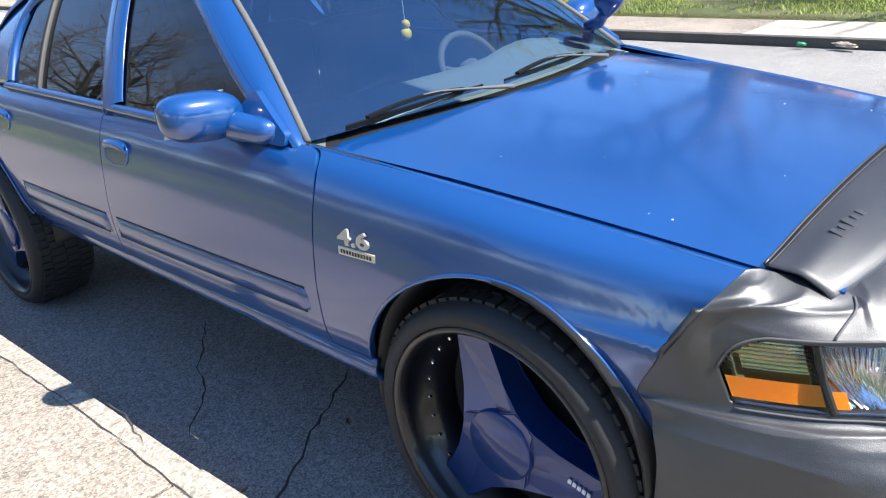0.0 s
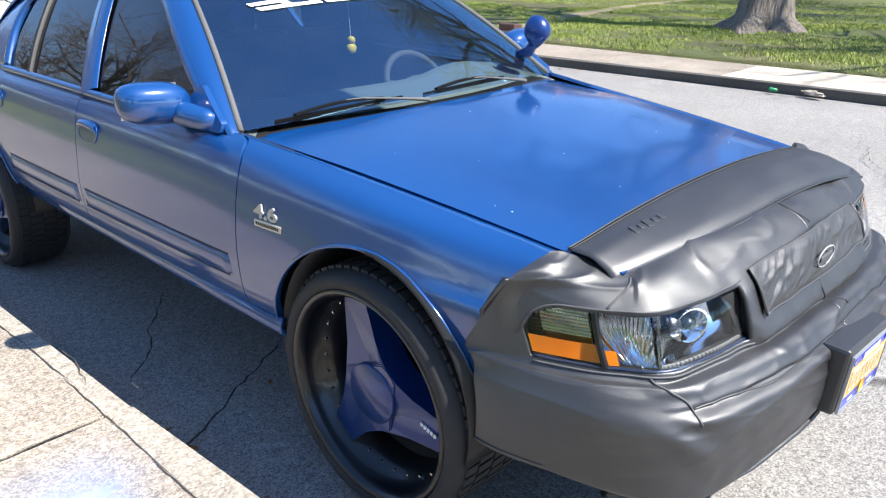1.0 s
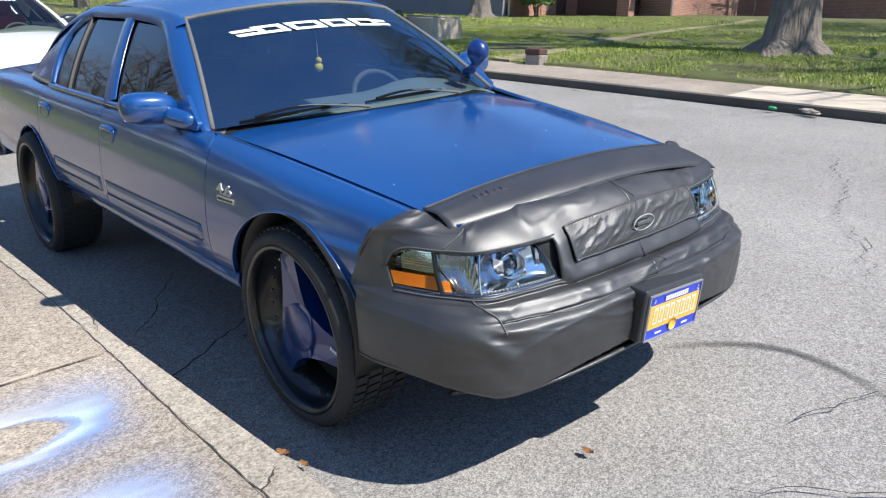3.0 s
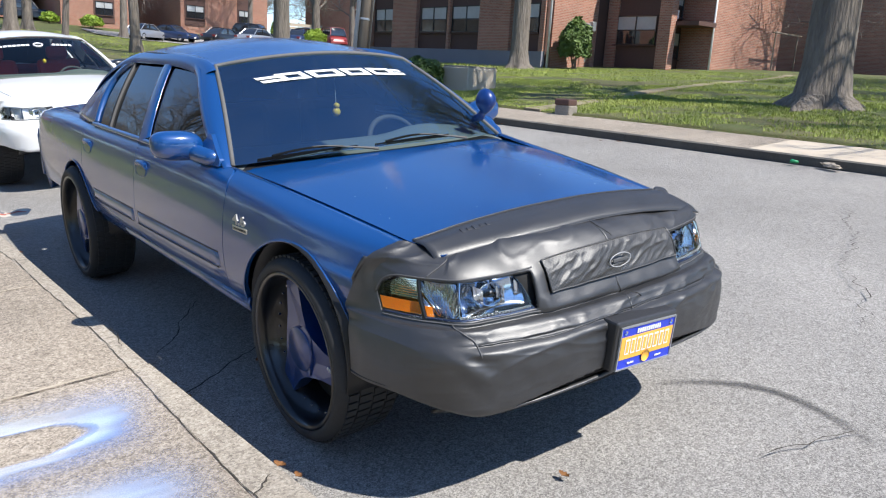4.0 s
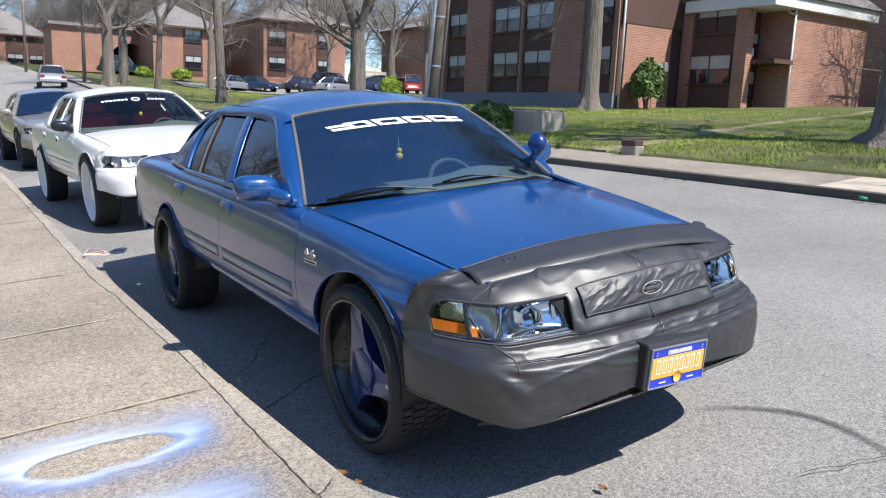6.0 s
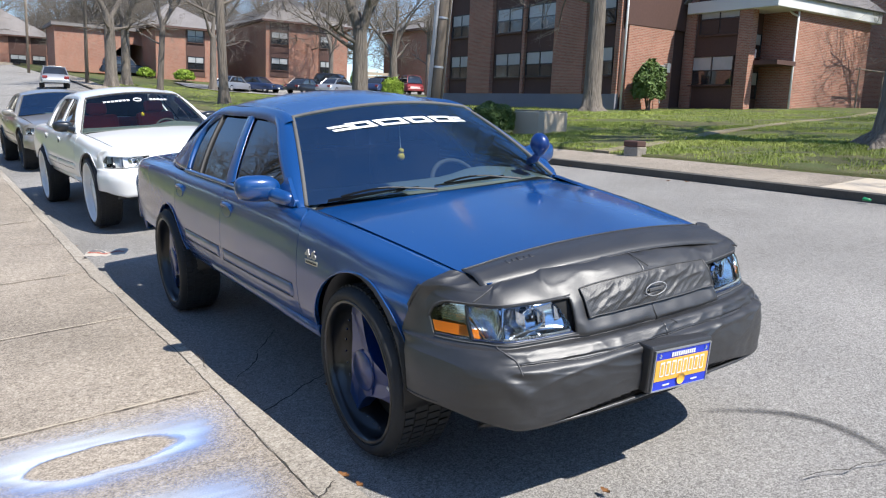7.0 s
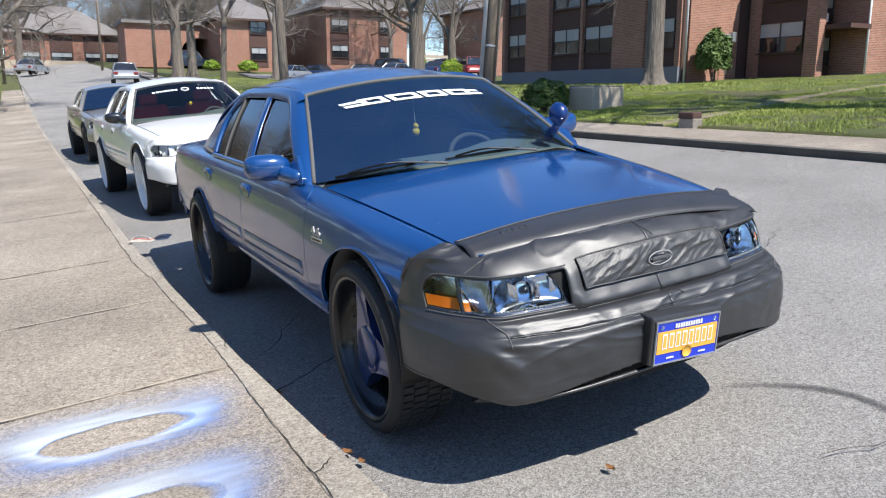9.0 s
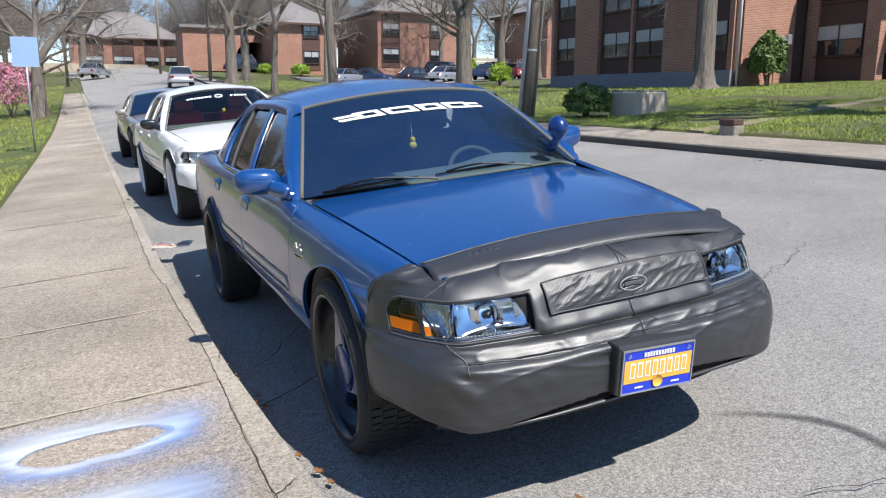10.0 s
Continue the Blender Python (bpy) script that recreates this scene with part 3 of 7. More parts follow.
def front_end(car, paint, bra):
    """Bumper cover or vinyl bra, hood flap, lamps, grille and number plate."""
    cover = M_VINYL if bra else paint
    seed = 3.7
    def hump(x, c, w):
        return math.exp(-((x - c) / w) ** 2)
    def wrinkle(p, i, k, s=-1):
        """Loose vinyl: soft puffs over the bumper, folds pulled from the seams, a padded frame round the grille."""
        if not bra:
            return p
        X = s * p.x
        n = 0.0060 * noise.noise(Vector((X * 4, p.z * 11 + X * 3, seed))) + 0.0030 * noise.noise(Vector((X * 16, p.z * 22, seed + 5)))
        along = 0.6 + 0.8 * noise.noise(Vector((X * 3.1, 0.4, seed)))
        front = min(1.0, max(0.0, (5.0 - i) / 1.2))
        n += front * (0.010 * along * hump(k, 5.75, 0.42) - 0.009 * hump(k, 6.55 - 0.12 * math.sin(3 * X), 0.22) - 0.010 * hump(k, 4.55, 0.20) + 0.007 * hump(k, 4.05, 0.3))
        crease = 1 - abs(noise.noise(Vector((X * 2.2 + p.z * 4, p.z * 9 - X * 2.0, seed + 9)))) * 2.6
        n += 0.011 * max(0.0, crease) ** 3 * (0.35 + 0.65 * front) * hump(k, 5.0, 2.0)
        fine_ = 1 - abs(noise.noise(Vector((X * 4.5 + p.z * 13, p.z * 17 - X * 5, seed + 3)))) * 3.6
        n += 0.0035 * max(0.0, fine_) ** 2 * (0.3 + 0.7 * hump(k, 5.2, 1.6))
        if s > 0:
            n += 0.0075 * math.sin(i * 6.5 + k * 2.1) * hump(k, 5.4, 1.1) * hump(i, 4.0, 1.3)
        else:
            n += 0.006 * math.sin(k * 4.2 - i * 4.0) * hump(i, 4.2, 0.7) * hump(k, 3.4, 0.9)
        n += 0.020 * hump(k, 7.05, 0.30) * min(1.0, max(0.0, (2.15 - i) / 0.35)) + 0.014 * hump(i, 1.92, 0.20) * hump(k, 7.55, 0.55)
        n *= min(1, max(0, (k - 0.3) / 1.0)) * min(1, max(0.15, (9.2 - i) / 3))
        up = 0.009 * math.sin(3.4 * (k - 8) + 2.4 * X + 1.0) * hump(k, 9.0, 0.7) * (1.0 if i < 4.5 else 0.3) + 0.008 * max(0.0, crease) ** 3 * hump(k, 8.9, 0.7) + 0.004 * max(0.0, fine_) ** 2 * hump(k, 8.9, 0.8)
        if s > 0:
            up += 0.027 * hump(k, 8.5, 0.45) * hump(i, 4.2, 1.5)
        return p + Vector((p.x * 0.7, p.y, 0.1)).normalized() * n + Vector((p.x * 0.4, p.y * 0.5, 0.8)).normalized() * up
    for s in (-1, 1):
        bm = bmesh.new()
        ni, nk = (144, 160) if bra else (72, 80)
        grid = [[None] * (nk + 1) for _ in range(ni + 1)]
        for a in range(ni + 1):
            for c in range(nk + 1):
                i, k = 9 * a / ni, 10 * c / nk
                p = wrinkle(nose_row(i, k), i, k, s)
                grid[a][c] = bm.verts.new((s * p.x, p.y, p.z))
        for a in range(ni):
            for c in range(nk):
                i, k = 9 * (a + 0.5) / ni, 10 * (c + 0.5) / nk
                top = 8.0 - 0.62 * max(0, (i - 6.25)) ** 2
                if 2.05 < i < 7.1 and 7.05 < k < top:
                    continue
                if bra and 1.2 < k < 1.2 + 1.0 * (1 - (i / 3.4) ** 2):
                    continue
                bm.faces.new((grid[a][c], grid[a + 1][c], grid[a + 1][c + 1], grid[a][c + 1]))
        for v in [v for v in bm.verts if not v.link_faces]:
            bm.verts.remove(v)
        thicken(part("bra_nose" if bra else "bumper_cover", bm, cover, car, "creased matt black vinyl" if bra else "", smooth=True), 0.014)
        # lamp unit in the gap
        unit = new("headlamp")
        unit.parent = car
        def face(i, k, inset):
            p = nose_row(i, k)
            n = Vector((p.x * 0.75, p.y, 0)).normalized()
            p = p - n * inset
            return Vector((s * p.x, p.y, p.z))
        bm = sheet(lambda i, k: face(i, k, 0.075), steps(1.9, 7.2, 20), steps(7.0, 8.05, 6))
        part("lamp_back", bm, M_SILVERED, unit, "silvered reflector", smooth=True)
        # black sheet for the shade in the gap between the lamp's inner end and the padded grille frame
        def lid(i):
            return 8.0 - 0.62 * max(0.0, i - 6.25) ** 2 - 0.78 * max(0.0, (2.85 - i) / 0.72) ** 2.3
        bm = sheet(lambda i, v: face(i, 8.08 + (lid(i) - 0.02 - 8.08) * v, 0.012 + 0.010 * v), steps(2.0, 2.86, 14), steps(0, 1, 5))
        part("lamp_gap_shade", bm, M_DARK, unit, "black sheet painting the shade in the gap beside the lamp", smooth=True)
        bm = sheet(lambda i, k: face(i, k, 0.034), steps(5.6, 6.7, 10), steps(7.02, 7.92, 4))
        part("corner_back", bm, M_SILVERED if bra else M_PALE_LAMP, unit, "silvered corner lamp backing", smooth=True)
        bm = bmesh.new()
        loop = [(1.95 + 5.15 * t, 7.06) for t in steps(0, 1, 20)] + [(7.1, 7.06 + 0.47 * t) for t in steps(0, 1, 6)][1:] + [(7.1 - 5.15 * t, 7.98 - 0.62 * max(0, 0.85 - 5.15 * t) ** 2) for t in steps(0, 1, 20)][1:] + [(1.95, 7.98 - 0.92 * t) for t in steps(0, 1, 6)][1:-1]
        for (i0, k0), (i1, k1) in zip(loop, loop[1:] + loop[:1]):
            bm.faces.new([bm.verts.new(q) for q in (face(i0, k0, 0.004), face(i1, k1, 0.004), face(i1, k1, 0.078), face(i0, k0, 0.078))])
        part("lamp_bezel", bm, M_TRIM if bra else M_GALV, unit)
        # large hollow reflector, fluted turn-lamp reflector and the main bowl
        bm = sheet(lambda i, v: face(i, 7.06 + 0.92 * v, 0.030 + 0.040 * max(0, 1 - ((i - 3.0) / 1.05) ** 2) * (1 - (2 * v - 1) ** 2) ** 0.5), steps(2.12, 4.05, 26), steps(0.01, 0.99, 14))
        part("main_reflector", bm, M_SILVERED if bra else M_PALE_LAMP, unit, "large silvered reflector", smooth=True)
        bm = sheet(lambda i, v: face(i, 7.06 + 0.92 * v, 0.022 + 0.020 * math.sin((i - 4.15) / 1.3 * math.pi) * (1 - (2 * v - 1) ** 2) + 0.0040 * math.cos(34 * math.atan2(v + 0.25, 2.2 * (i - 4.55)))), steps(4.15, 5.45, 64), steps(0.01, 0.99, 24))
        part("fluted_reflector", bm, M_SILVERED if bra else M_PALE_LAMP, unit, "fluted silver turn-lamp reflector", smooth=True)
        for i, r, mat in ((3.25, 0.040, M_CHROME),):
            c = face(i, 7.52, 0.055)
            nrm = (face(i, 7.52, 0.0) - face(i, 7.52, 0.05)).normalized()
            rot = nrm.to_track_quat("X", "Z").to_matrix().to_4x4()
            bm = bmesh.new()
            lathe(bm, [(0.0001, -0.035), (0.012, -0.034), (r * 0.7, -0.02), (r, 0.012), (r + 0.004, 0.012)], 28, "X", Matrix.Translation(c) @ rot)
            bowl = part("reflector", bm, mat, unit, "chromed reflector bowl", smooth=True)
            bm = bmesh.new()
            lathe(bm, [(0.0001, 0.01), (0.013, 0.006), (0.016, -0.02), (0.014, -0.034)], 16, "X", Matrix.Translation(c) @ rot)
            part("bulb", bm, M_LENS if i > 4 else M_GLOSS_BLACK, bowl, smooth=True)
        for i in steps(2.3, 4.0, 3):
            bm = sheet(lambda u, v: face(i + 0.22 * u, 7.15 + 0.12 * u + 0.5 * v, 0.062 - 0.02 * v), [0, 0.5, 1], [0, 0.5, 1])
            part("chrome_facet", bm, M_CHROME, unit)
        # amber band and ribs of the corner lamp
        bm = sheet(lambda i, k: face(i, k, 0.007), steps(5.56, 7.06, 12), steps(7.14, 7.44, 3))
        part("amber_lens" if bra else "corner_lens", bm, M_AMBER if bra else M_SILVERED, unit, "amber corner lens" if bra else "", smooth=True)
        bm = sheet(lambda i, k: face(i, k, 0.009), steps(5.06, 5.42, 4), [7.10, 7.24, 7.36])
        part("amber_lens" if bra else "corner_lens", bm, M_AMBER if bra else M_SILVERED, unit, "amber turn lens" if bra else "", smooth=True)
        for k in steps(7.48, 7.86, 7):
            bm = bmesh.new()
            tube(bm, [face(i, k, 0.022) for i in steps(5.6, 6.95 - max(0.0, k - 7.6) * 1.6, 8)], 0.0014, 6)
            part("lens_rib", bm, M_LENS, unit)
        bm = bmesh.new()
        tube(bm, [face(5.45, 7.05, 0.004), face(5.5, 7.5, 0.003), face(5.5, 7.97, 0.004)], 0.008, 8)
        part("lamp_divider", bm, M_GLOSS_BLACK, unit)
        bm = bmesh.new()
        tube(bm, [face(4.15, 7.05, 0.008), face(4.1, 7.5, 0.006), face(4.0, 7.97, 0.008)], 0.004, 8)
        part("lens_seam", bm, M_CHROME, unit)
        def lens(i, k):
            return face(i, 7.03 + (lid(i) - 7.03) * k, -0.001)
        bm = sheet(lens, steps(2.14, 7.08, 36), steps(0, 1, 8))
        part("lamp_glass", bm, M_LENS, unit, "clear glossy lamp lens", smooth=True).visible_shadow = False
        # row of small lights under the lens
        for i in steps(2.2, 4.1, 22):
            bm = bmesh.new()
            box(bm, -0.0045, 0.0045, -0.003, 0.003, -0.003, 0.003, Matrix.Translation(face(i, 7.12, 0.012)))
            part("running_light", bm, M_GALV, unit)
        if bra:
            seams = [[(2.0 + 5.1 * t, 6.93) for t in steps(0, 1, 40)], [(7.2 - 5.2 * t, 8.07 - 0.62 * max(0, 0.95 - 5.2 * t) ** 2) for t in steps(0, 1, 60)],
                     [(4.45 - 0.3 * t, 6.9 - 3.0 * t) for t in steps(0, 1, 20)], [(5.2 - 0.7 * t, 8.1 + 0.9 * t) for t in steps(0, 1, 12)],
                     [(4.2 * t, 4.55 + 0.15 * math.sin(t * 9)) for t in steps(0, 1, 40)]]
            bm = bmesh.new()
            tube(bm, [face(i, 7.06, 0.004) for i in steps(2.0, 7.05, 40)], 0.0045, 8)
            part("painted_lip", bm, M_NAVY_PAINT if paint is M_BLUE else paint, car, "blue painted edge under the lamp", smooth=True)
            for path in seams:
                bm = bmesh.new()
                tube(bm, [Vector((s * q.x, q.y, q.z)) for q in ((wrinkle(nose_row(i, k), i, k, s) + Vector((nose_row(i, k).x, nose_row(i, k).y, 0.2)).normalized() * 0.0015) for i, k in path)], 0.0028, 6)
                part("seam", bm, M_VINYL if path is seams[4] else M_SEAM, car, smooth=True)
    def ridge(x, lift=0.0):
        """The fold of the hood flap along the nose."""
        i = abs(x) / 0.66
        if x > 0:
            return Vector((x * (1 + 0.03 * i), -0.742 - 0.015 * i ** 2, 0.918 - 0.062 * i ** 2.2 + lift))
        return Vector((x, -0.742 + 0.085 * i ** 2.4, 0.918 - 0.045 * i ** 2 + lift))
    if bra:
        def flap(x, v):
            top = skin(-0.525, 7.0 + 3.0 * (1 - abs(x) / 0.675), 1 if x > 0 else -1)
            a = Vector((x, -0.525, top.z + 0.010))
            b = ridge(x, 0.006)
            p = a.lerp(b, v)
            p.z += 0.012 * math.sin(math.pi * v) - 0.016 * (max(0.0, v - 0.8) / 0.2) ** 2 + 0.006 * noise.noise(Vector((x * 5, v * 2.5 + x, 1))) * math.sin(math.pi * min(1, v))  - 0.006 * (abs(x) / 0.668) ** 10 * v
            return p
        bm = sheet(flap, steps(-0.668, 0.668, 60), steps(0, 1, 14))
        thicken(part("bra_hood_flap", bm, M_VINYL, car, "black vinyl hood strip", smooth=True), 0.004)
        for v in (0.0, 0.06, 1.0):
            bm = bmesh.new()
            tube(bm, [flap(x, v) + Vector((0, 0, 0.002)) for x in steps(-0.668, 0.668, 60)], 0.0028 if v != 0.06 else 0.0014, 6)
            part("flap_hem", bm, M_VINYL if v != 0.06 else M_STRAND, car, smooth=True)
        # maker's mark on the flap: plain embossed bars in the same vinyl
        for k, (w, h) in enumerate(((0.016, 0.030), (0.018, 0.018), (0.024, 0.030), (0.018, 0.018), (0.020, 0.020))):
            bm = bmesh.new()
            c = flap(-0.50 + 0.028 * k, 0.42)
            box(bm, -w / 2, w / 2, -h / 2, h / 2, -0.002, 0.0016, Matrix.Translation(c) @ Matrix.Rotation(radians(14), 4, "X") @ Matrix.Rotation(radians(-12), 4, "Z"), 0.0012)
            part("plain_bar", bm, M_VINYL, car)
        # rumpled mesh window over the grille
        def mesh_face(u, v, lift=0.0):
            x = 0.018 + 0.352 * u
            z = 0.737 + (0.102 + 0.018 * (1 - u * u)) * v
            a, b = 6.9, 8.8
            for _ in range(20):
                m = (a + b) / 2
                if nose_row(abs(x) / 0.385 * 2, m).z < z:
                    a = m
                else:
                    b = m
            p = wrinkle(nose_row(abs(x) / 0.385 * 2, a), abs(x) / 0.385 * 2, a, 1 if x > 0 else -1)
            inner = min(1.0, 7 * v, 7 * (1 - v), 9 * (1 - abs(u)))
            ridge_ = 1 - abs(noise.noise(Vector((x * 9 - v * 2.2, v * 0.9 + x * 2, 2)))) * 2.4
            ridge2 = 1 - abs(noise.noise(Vector((x * 21 - v * 3.6, v * 1.6, 6)))) * 2.2
            rumple = 0.007 * max(0.0, ridge_) ** 2 + 0.0035 * max(0.0, ridge2) ** 2 + 0.002 * noise.noise(Vector((x * 30, v * 5, 1)))
            return Vector((x, p.y - 0.010 - inner * rumple - lift, z))
        bm = sheet(mesh_face, steps(-1, 1, 120), steps(0, 1, 28))
        part("mesh_window", bm, M_MESH, car, "rumpled black mesh cloth over the grille", smooth=True)
        bm = bmesh.new()
        ring = [mesh_face(u, 0) for u in steps(-1, 1, 40)] + [mesh_face(1, v) for v in steps(0, 1, 8)][1:] + [mesh_face(-u, 1) for u in steps(-1, 1, 40)][1:] + [mesh_face(-1, 1 - v) for v in steps(0, 1, 8)][1:]
        tube(bm, [q + Vector((0, -0.001, 0)) for q in ring], 0.0032, 8)
        part("mesh_hem", bm, M_VINYL, car, smooth=True)
        bm = bmesh.new()
        tube(bm, [q + Vector((0, -0.0040, 0.001)) for q in ring[::2]], 0.0012, 5)
        part("hem_stitching", bm, M_SEAM, car)
        bm = bmesh.new()
        c = mesh_face(0.0, 0.42)
        tube(bm, [c + Vector((0.058 * math.cos(a), -0.010, 0.026 * math.sin(a))) for a in steps(0, 2 * math.pi, 36)], 0.0026, 6, cap=False)
        part("emblem_ring", bm, M_STITCH, car, "pale stitched oval emblem", smooth=True)
        bm = bmesh.new()
        box(bm, -0.040, 0.040, -0.003, 0.003, -0.007, 0.007, Matrix.Translation(c + Vector((0, -0.010, 0))), 0.0025)
        part("emblem_bar", bm, M_SEAM, car)
        # piping down the middle
        for path in ([(0.25, 8.2), (0.05, 8.6), (0.0, 9.0)], [(0.0, 7.15), (0.1, 6.6), (0.35, 6.0), (0.45, 5.4)]):
            bm = bmesh.new()
            tube(bm, [wrinkle(nose_row(*spline(path, (len(path) - 1) * t)), *spline(path, (len(path) - 1) * t), 1) for t in steps(0, 1, 24)], 0.0022, 6)
            part("seam", bm, M_DARK, car)
    if bra:
        bm = sheet(lambda x, v: Vector((x, -0.935 + 0.10 * (abs(x) / 0.6) ** 2.5, 0.36 + 0.12 * v)), steps(-0.60, 0.60, 24), steps(0, 1, 3))
        part("lower_intake", bm, M_DARK, car, "black intake behind the vinyl", smooth=True)
    # dark intake under the bumper
    bm = sheet(lambda x, v: Vector((x, -0.935 + 0.17 * (abs(x) / 0.75) ** 2.5 + 0.06 * v, 0.372 - 0.035 * v)), steps(-0.74, 0.74, 30), steps(0, 1, 3))
    thicken(part("lower_lip", bm, M_GLOSS_BLACK, car, smooth=True), 0.015)


def make_sedan(m, paint, label, wheel_style="blue", bra=False, radius=0.375, tint=None, seats=None, group="", mirror_paint=None, lift=0.0, screen_glass=None):
    car = thing("sedan", m, label, "car", group)
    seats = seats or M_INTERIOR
    tint = tint or M_TINT
    for s, word in ((-1, "right"), (1, "left")):
        panel("fender", car, paint, -0.44, 0.525, 6.9, s, 56, 20, lean=-0.10, back=(0.0, 0.115))
        panel("front_door", car, paint, 0.525, 1.665, 6.55, s, 20, 20, back=(0.105, 0.04))
        panel("rear_door", car, paint, 1.665, 2.70, 6.55, s, 34, 20, back=(0.04, 0.0))
        panel("quarter_panel", car, paint, 2.70, 4.22, 6.9, s, 44, 18)
        # dark inner shell behind the shut lines
        bm = sheet(lambda y, v: skin_from(y, 0.04 + 0.94 * v, 6.5, s) * 1.0 - Vector((s * 0.02, 0, 0)), steps(0.40, 4.15, 60), steps(0, 1, 8))
        part("inner_shell", bm, M_DARK, car, smooth=True)
        # filler at the foot of the windscreen pillar
        def sail(u, v):
            y = 0.68 + 0.26 * u
            top = min(0.02 + (y - 0.67) * 1.5, (0.955 - y) * 2.4)
            return glass_side(y, -0.03 + (top + 0.03) * v, s) + Vector((s * 0.014, 0, 0.006))
        part("mirror_sail", rim(sheet(sail, steps(0, 1, 16), steps(0, 1, 8)), 0.02, lambda p: (0, p.y, p.z)), paint, car, smooth=True)
        # windscreen pillar between the gasket and the door frame
        def pillar(t, v):
            b = Vector((0.80, 0.65, 1.027)).lerp(Vector((0.585, 1.27, 1.435)), t) + Vector((0, -0.011, 0.0166)) * math.sin(math.pi * max(0, t))
            y, g = spline([(0.66, -0.02), (0.91, 0.34), (1.16, 0.70), (1.30, 0.885), (1.41, 0.972)], 4 * max(0.0, t))
            e = glass_side(y, g, 1) + Vector((0.004, 0, 0.004))
            if t < 0:
                e.z += 0.35 * t
                b.z += 0.30 * t
            p = b.lerp(e, v) + Vector((0.008, 0.0, 0.008)) * math.sin(math.pi * v)
            return Vector((s * p.x, p.y, p.z))
        part("windscreen_pillar", rim(sheet(pillar, steps(-0.10, 1.0, 24), steps(0, 1, 8)), 0.02, lambda p: (p.x * 0.5, p.y + 0.2, p.z - 0.3)), paint, car, smooth=True)
        # sill below the doors
        bm = sheet(lambda y, v: Vector((s * (0.895 - 0.03 * v + 0.03 * math.sin(v * 3.1)), y, 0.505 - 0.09 * v)), steps(0.36, 2.52, 4), steps(0, 1, 6))
        thicken(part("sill", bm, paint, car, smooth=True), 0.02)
        # liners of the arches
        for c, zc, r in ARCHES:
            bm = sheet(lambda a, v: Vector((s * (0.885 - 0.5 * v), c + (r + 0.004) * math.cos(a), zc + (r + 0.004) * math.sin(a))), steps(-0.25, math.pi + 0.25, 24), [0, 1])
            thicken(part("wheel_arch_liner", bm, M_TRIM, car, smooth=True), 0.01)
            bm = bmesh.new()
            pts = []
            for k in range(33):
                a = math.pi * k / 32
                y = c + r * math.cos(a)
                z = max(zc + r * math.sin(a), SILL)
                pts.append(skin_from(y, 0.0, 6, s) + Vector((s * 0.004, 0, 0)))
            tube(bm, pts, 0.0055, 8)
            part("arch_lip", bm, paint, car, smooth=True)
        # moulding along the doors
        for y0, y1 in ((0.56, 1.645), (1.685, 2.48)):
            bm = bmesh.new()
            ys = [y0, y0 + 0.015, y0 + 0.03] + steps(y0 + 0.05, y1 - 0.05, 10) + [y1 - 0.03, y1 - 0.015, y1]
            prof = [(0.003, 0.595), (0.009, 0.600), (0.010, 0.63), (0.009, 0.664), (0.003, 0.668)]
            def mould(y, k):
                w = station(y)[0]
                d, z = prof[int(k)]
                d *= min(1.0, (y - y0) / 0.03, (y1 - y) / 0.03)
                return Vector((s * (w + d - 0.004), y, 0.631 + (z - 0.631) * min(1.0, 0.4 + (y - y0) / 0.05, 0.4 + (y1 - y) / 0.05)))
            sheet(mould, ys, range(5), bm)
            strip = part("door_moulding", bm, paint, car, smooth=True)
            for z in (0.596, 0.667):
                bm = bmesh.new()
                tube(bm, [(s * (station(y)[0] + 0.0015), y, z) for y in steps(y0 + 0.02, y1 - 0.02, 12)], 0.0026, 6)
                part("moulding_groove", bm, M_TRIM, strip)
        # door handles: a flat dark oval that paints a recess's shade, and a pull that bridges its upper half
        for y in (1.545, 2.56):
            p = skin(y, 4.05, s)
            def on_door(dy, z, off):
                a, b = 1.0, 6.0
                for _ in range(20):
                    m = (a + b) / 2
                    a, b = (m, b) if spline(section(y + dy), m)[1] < z else (a, m)
                return skin(y + dy, a, s) + Vector((s * off, 0, 0))
            def oval(r, a, off):
                return on_door(0.078 * r * math.copysign(abs(math.cos(a)) ** 0.75, math.cos(a)), p.z - 0.010 + 0.040 * r * math.copysign(abs(math.sin(a)) ** 0.75, math.sin(a)), off)
            bm = sheet(lambda r, a: oval(r, a, 0.0022), steps(0.05, 1, 4), steps(0, 2 * math.pi, 32))
            cup = part("handle_cup", bm, M_WHEEL_BLUE if paint is M_BLUE else M_GASKET, car, "flat dark oval painted for the shade of the handle recess", smooth=True)
            bm = bmesh.new()
            tube(bm, [oval(1.0, a, 0.001) for a in steps(0, 2 * math.pi, 32)], 0.0035, 6, cap=False)
            part("cup_edge", bm, paint, cup, smooth=True)
            bm = sheet(lambda u, v: p + Vector((s * (0.006 + 0.014 * math.sin(math.pi * v) * (1 - 0.5 * u ** 4)), 0.078 * u, 0.004 + 0.034 * v - 0.010 * u * u)), steps(-1, 1, 16), steps(0, 1, 8))
            thicken(part("door_handle", bm, paint, car, smooth=True), 0.006)
        # side glass and pillars
        def pane(name, quad, mat):
            n = 12
            def f(u, v):
                yb = quad[0] + (quad[1] - quad[0]) * u
                yt = quad[2] + (quad[3] - quad[2]) * u
                top = quad[4] - quad[5] * max(0, (abs(u - 0.5) * 2 - 0.6) / 0.4) ** 2
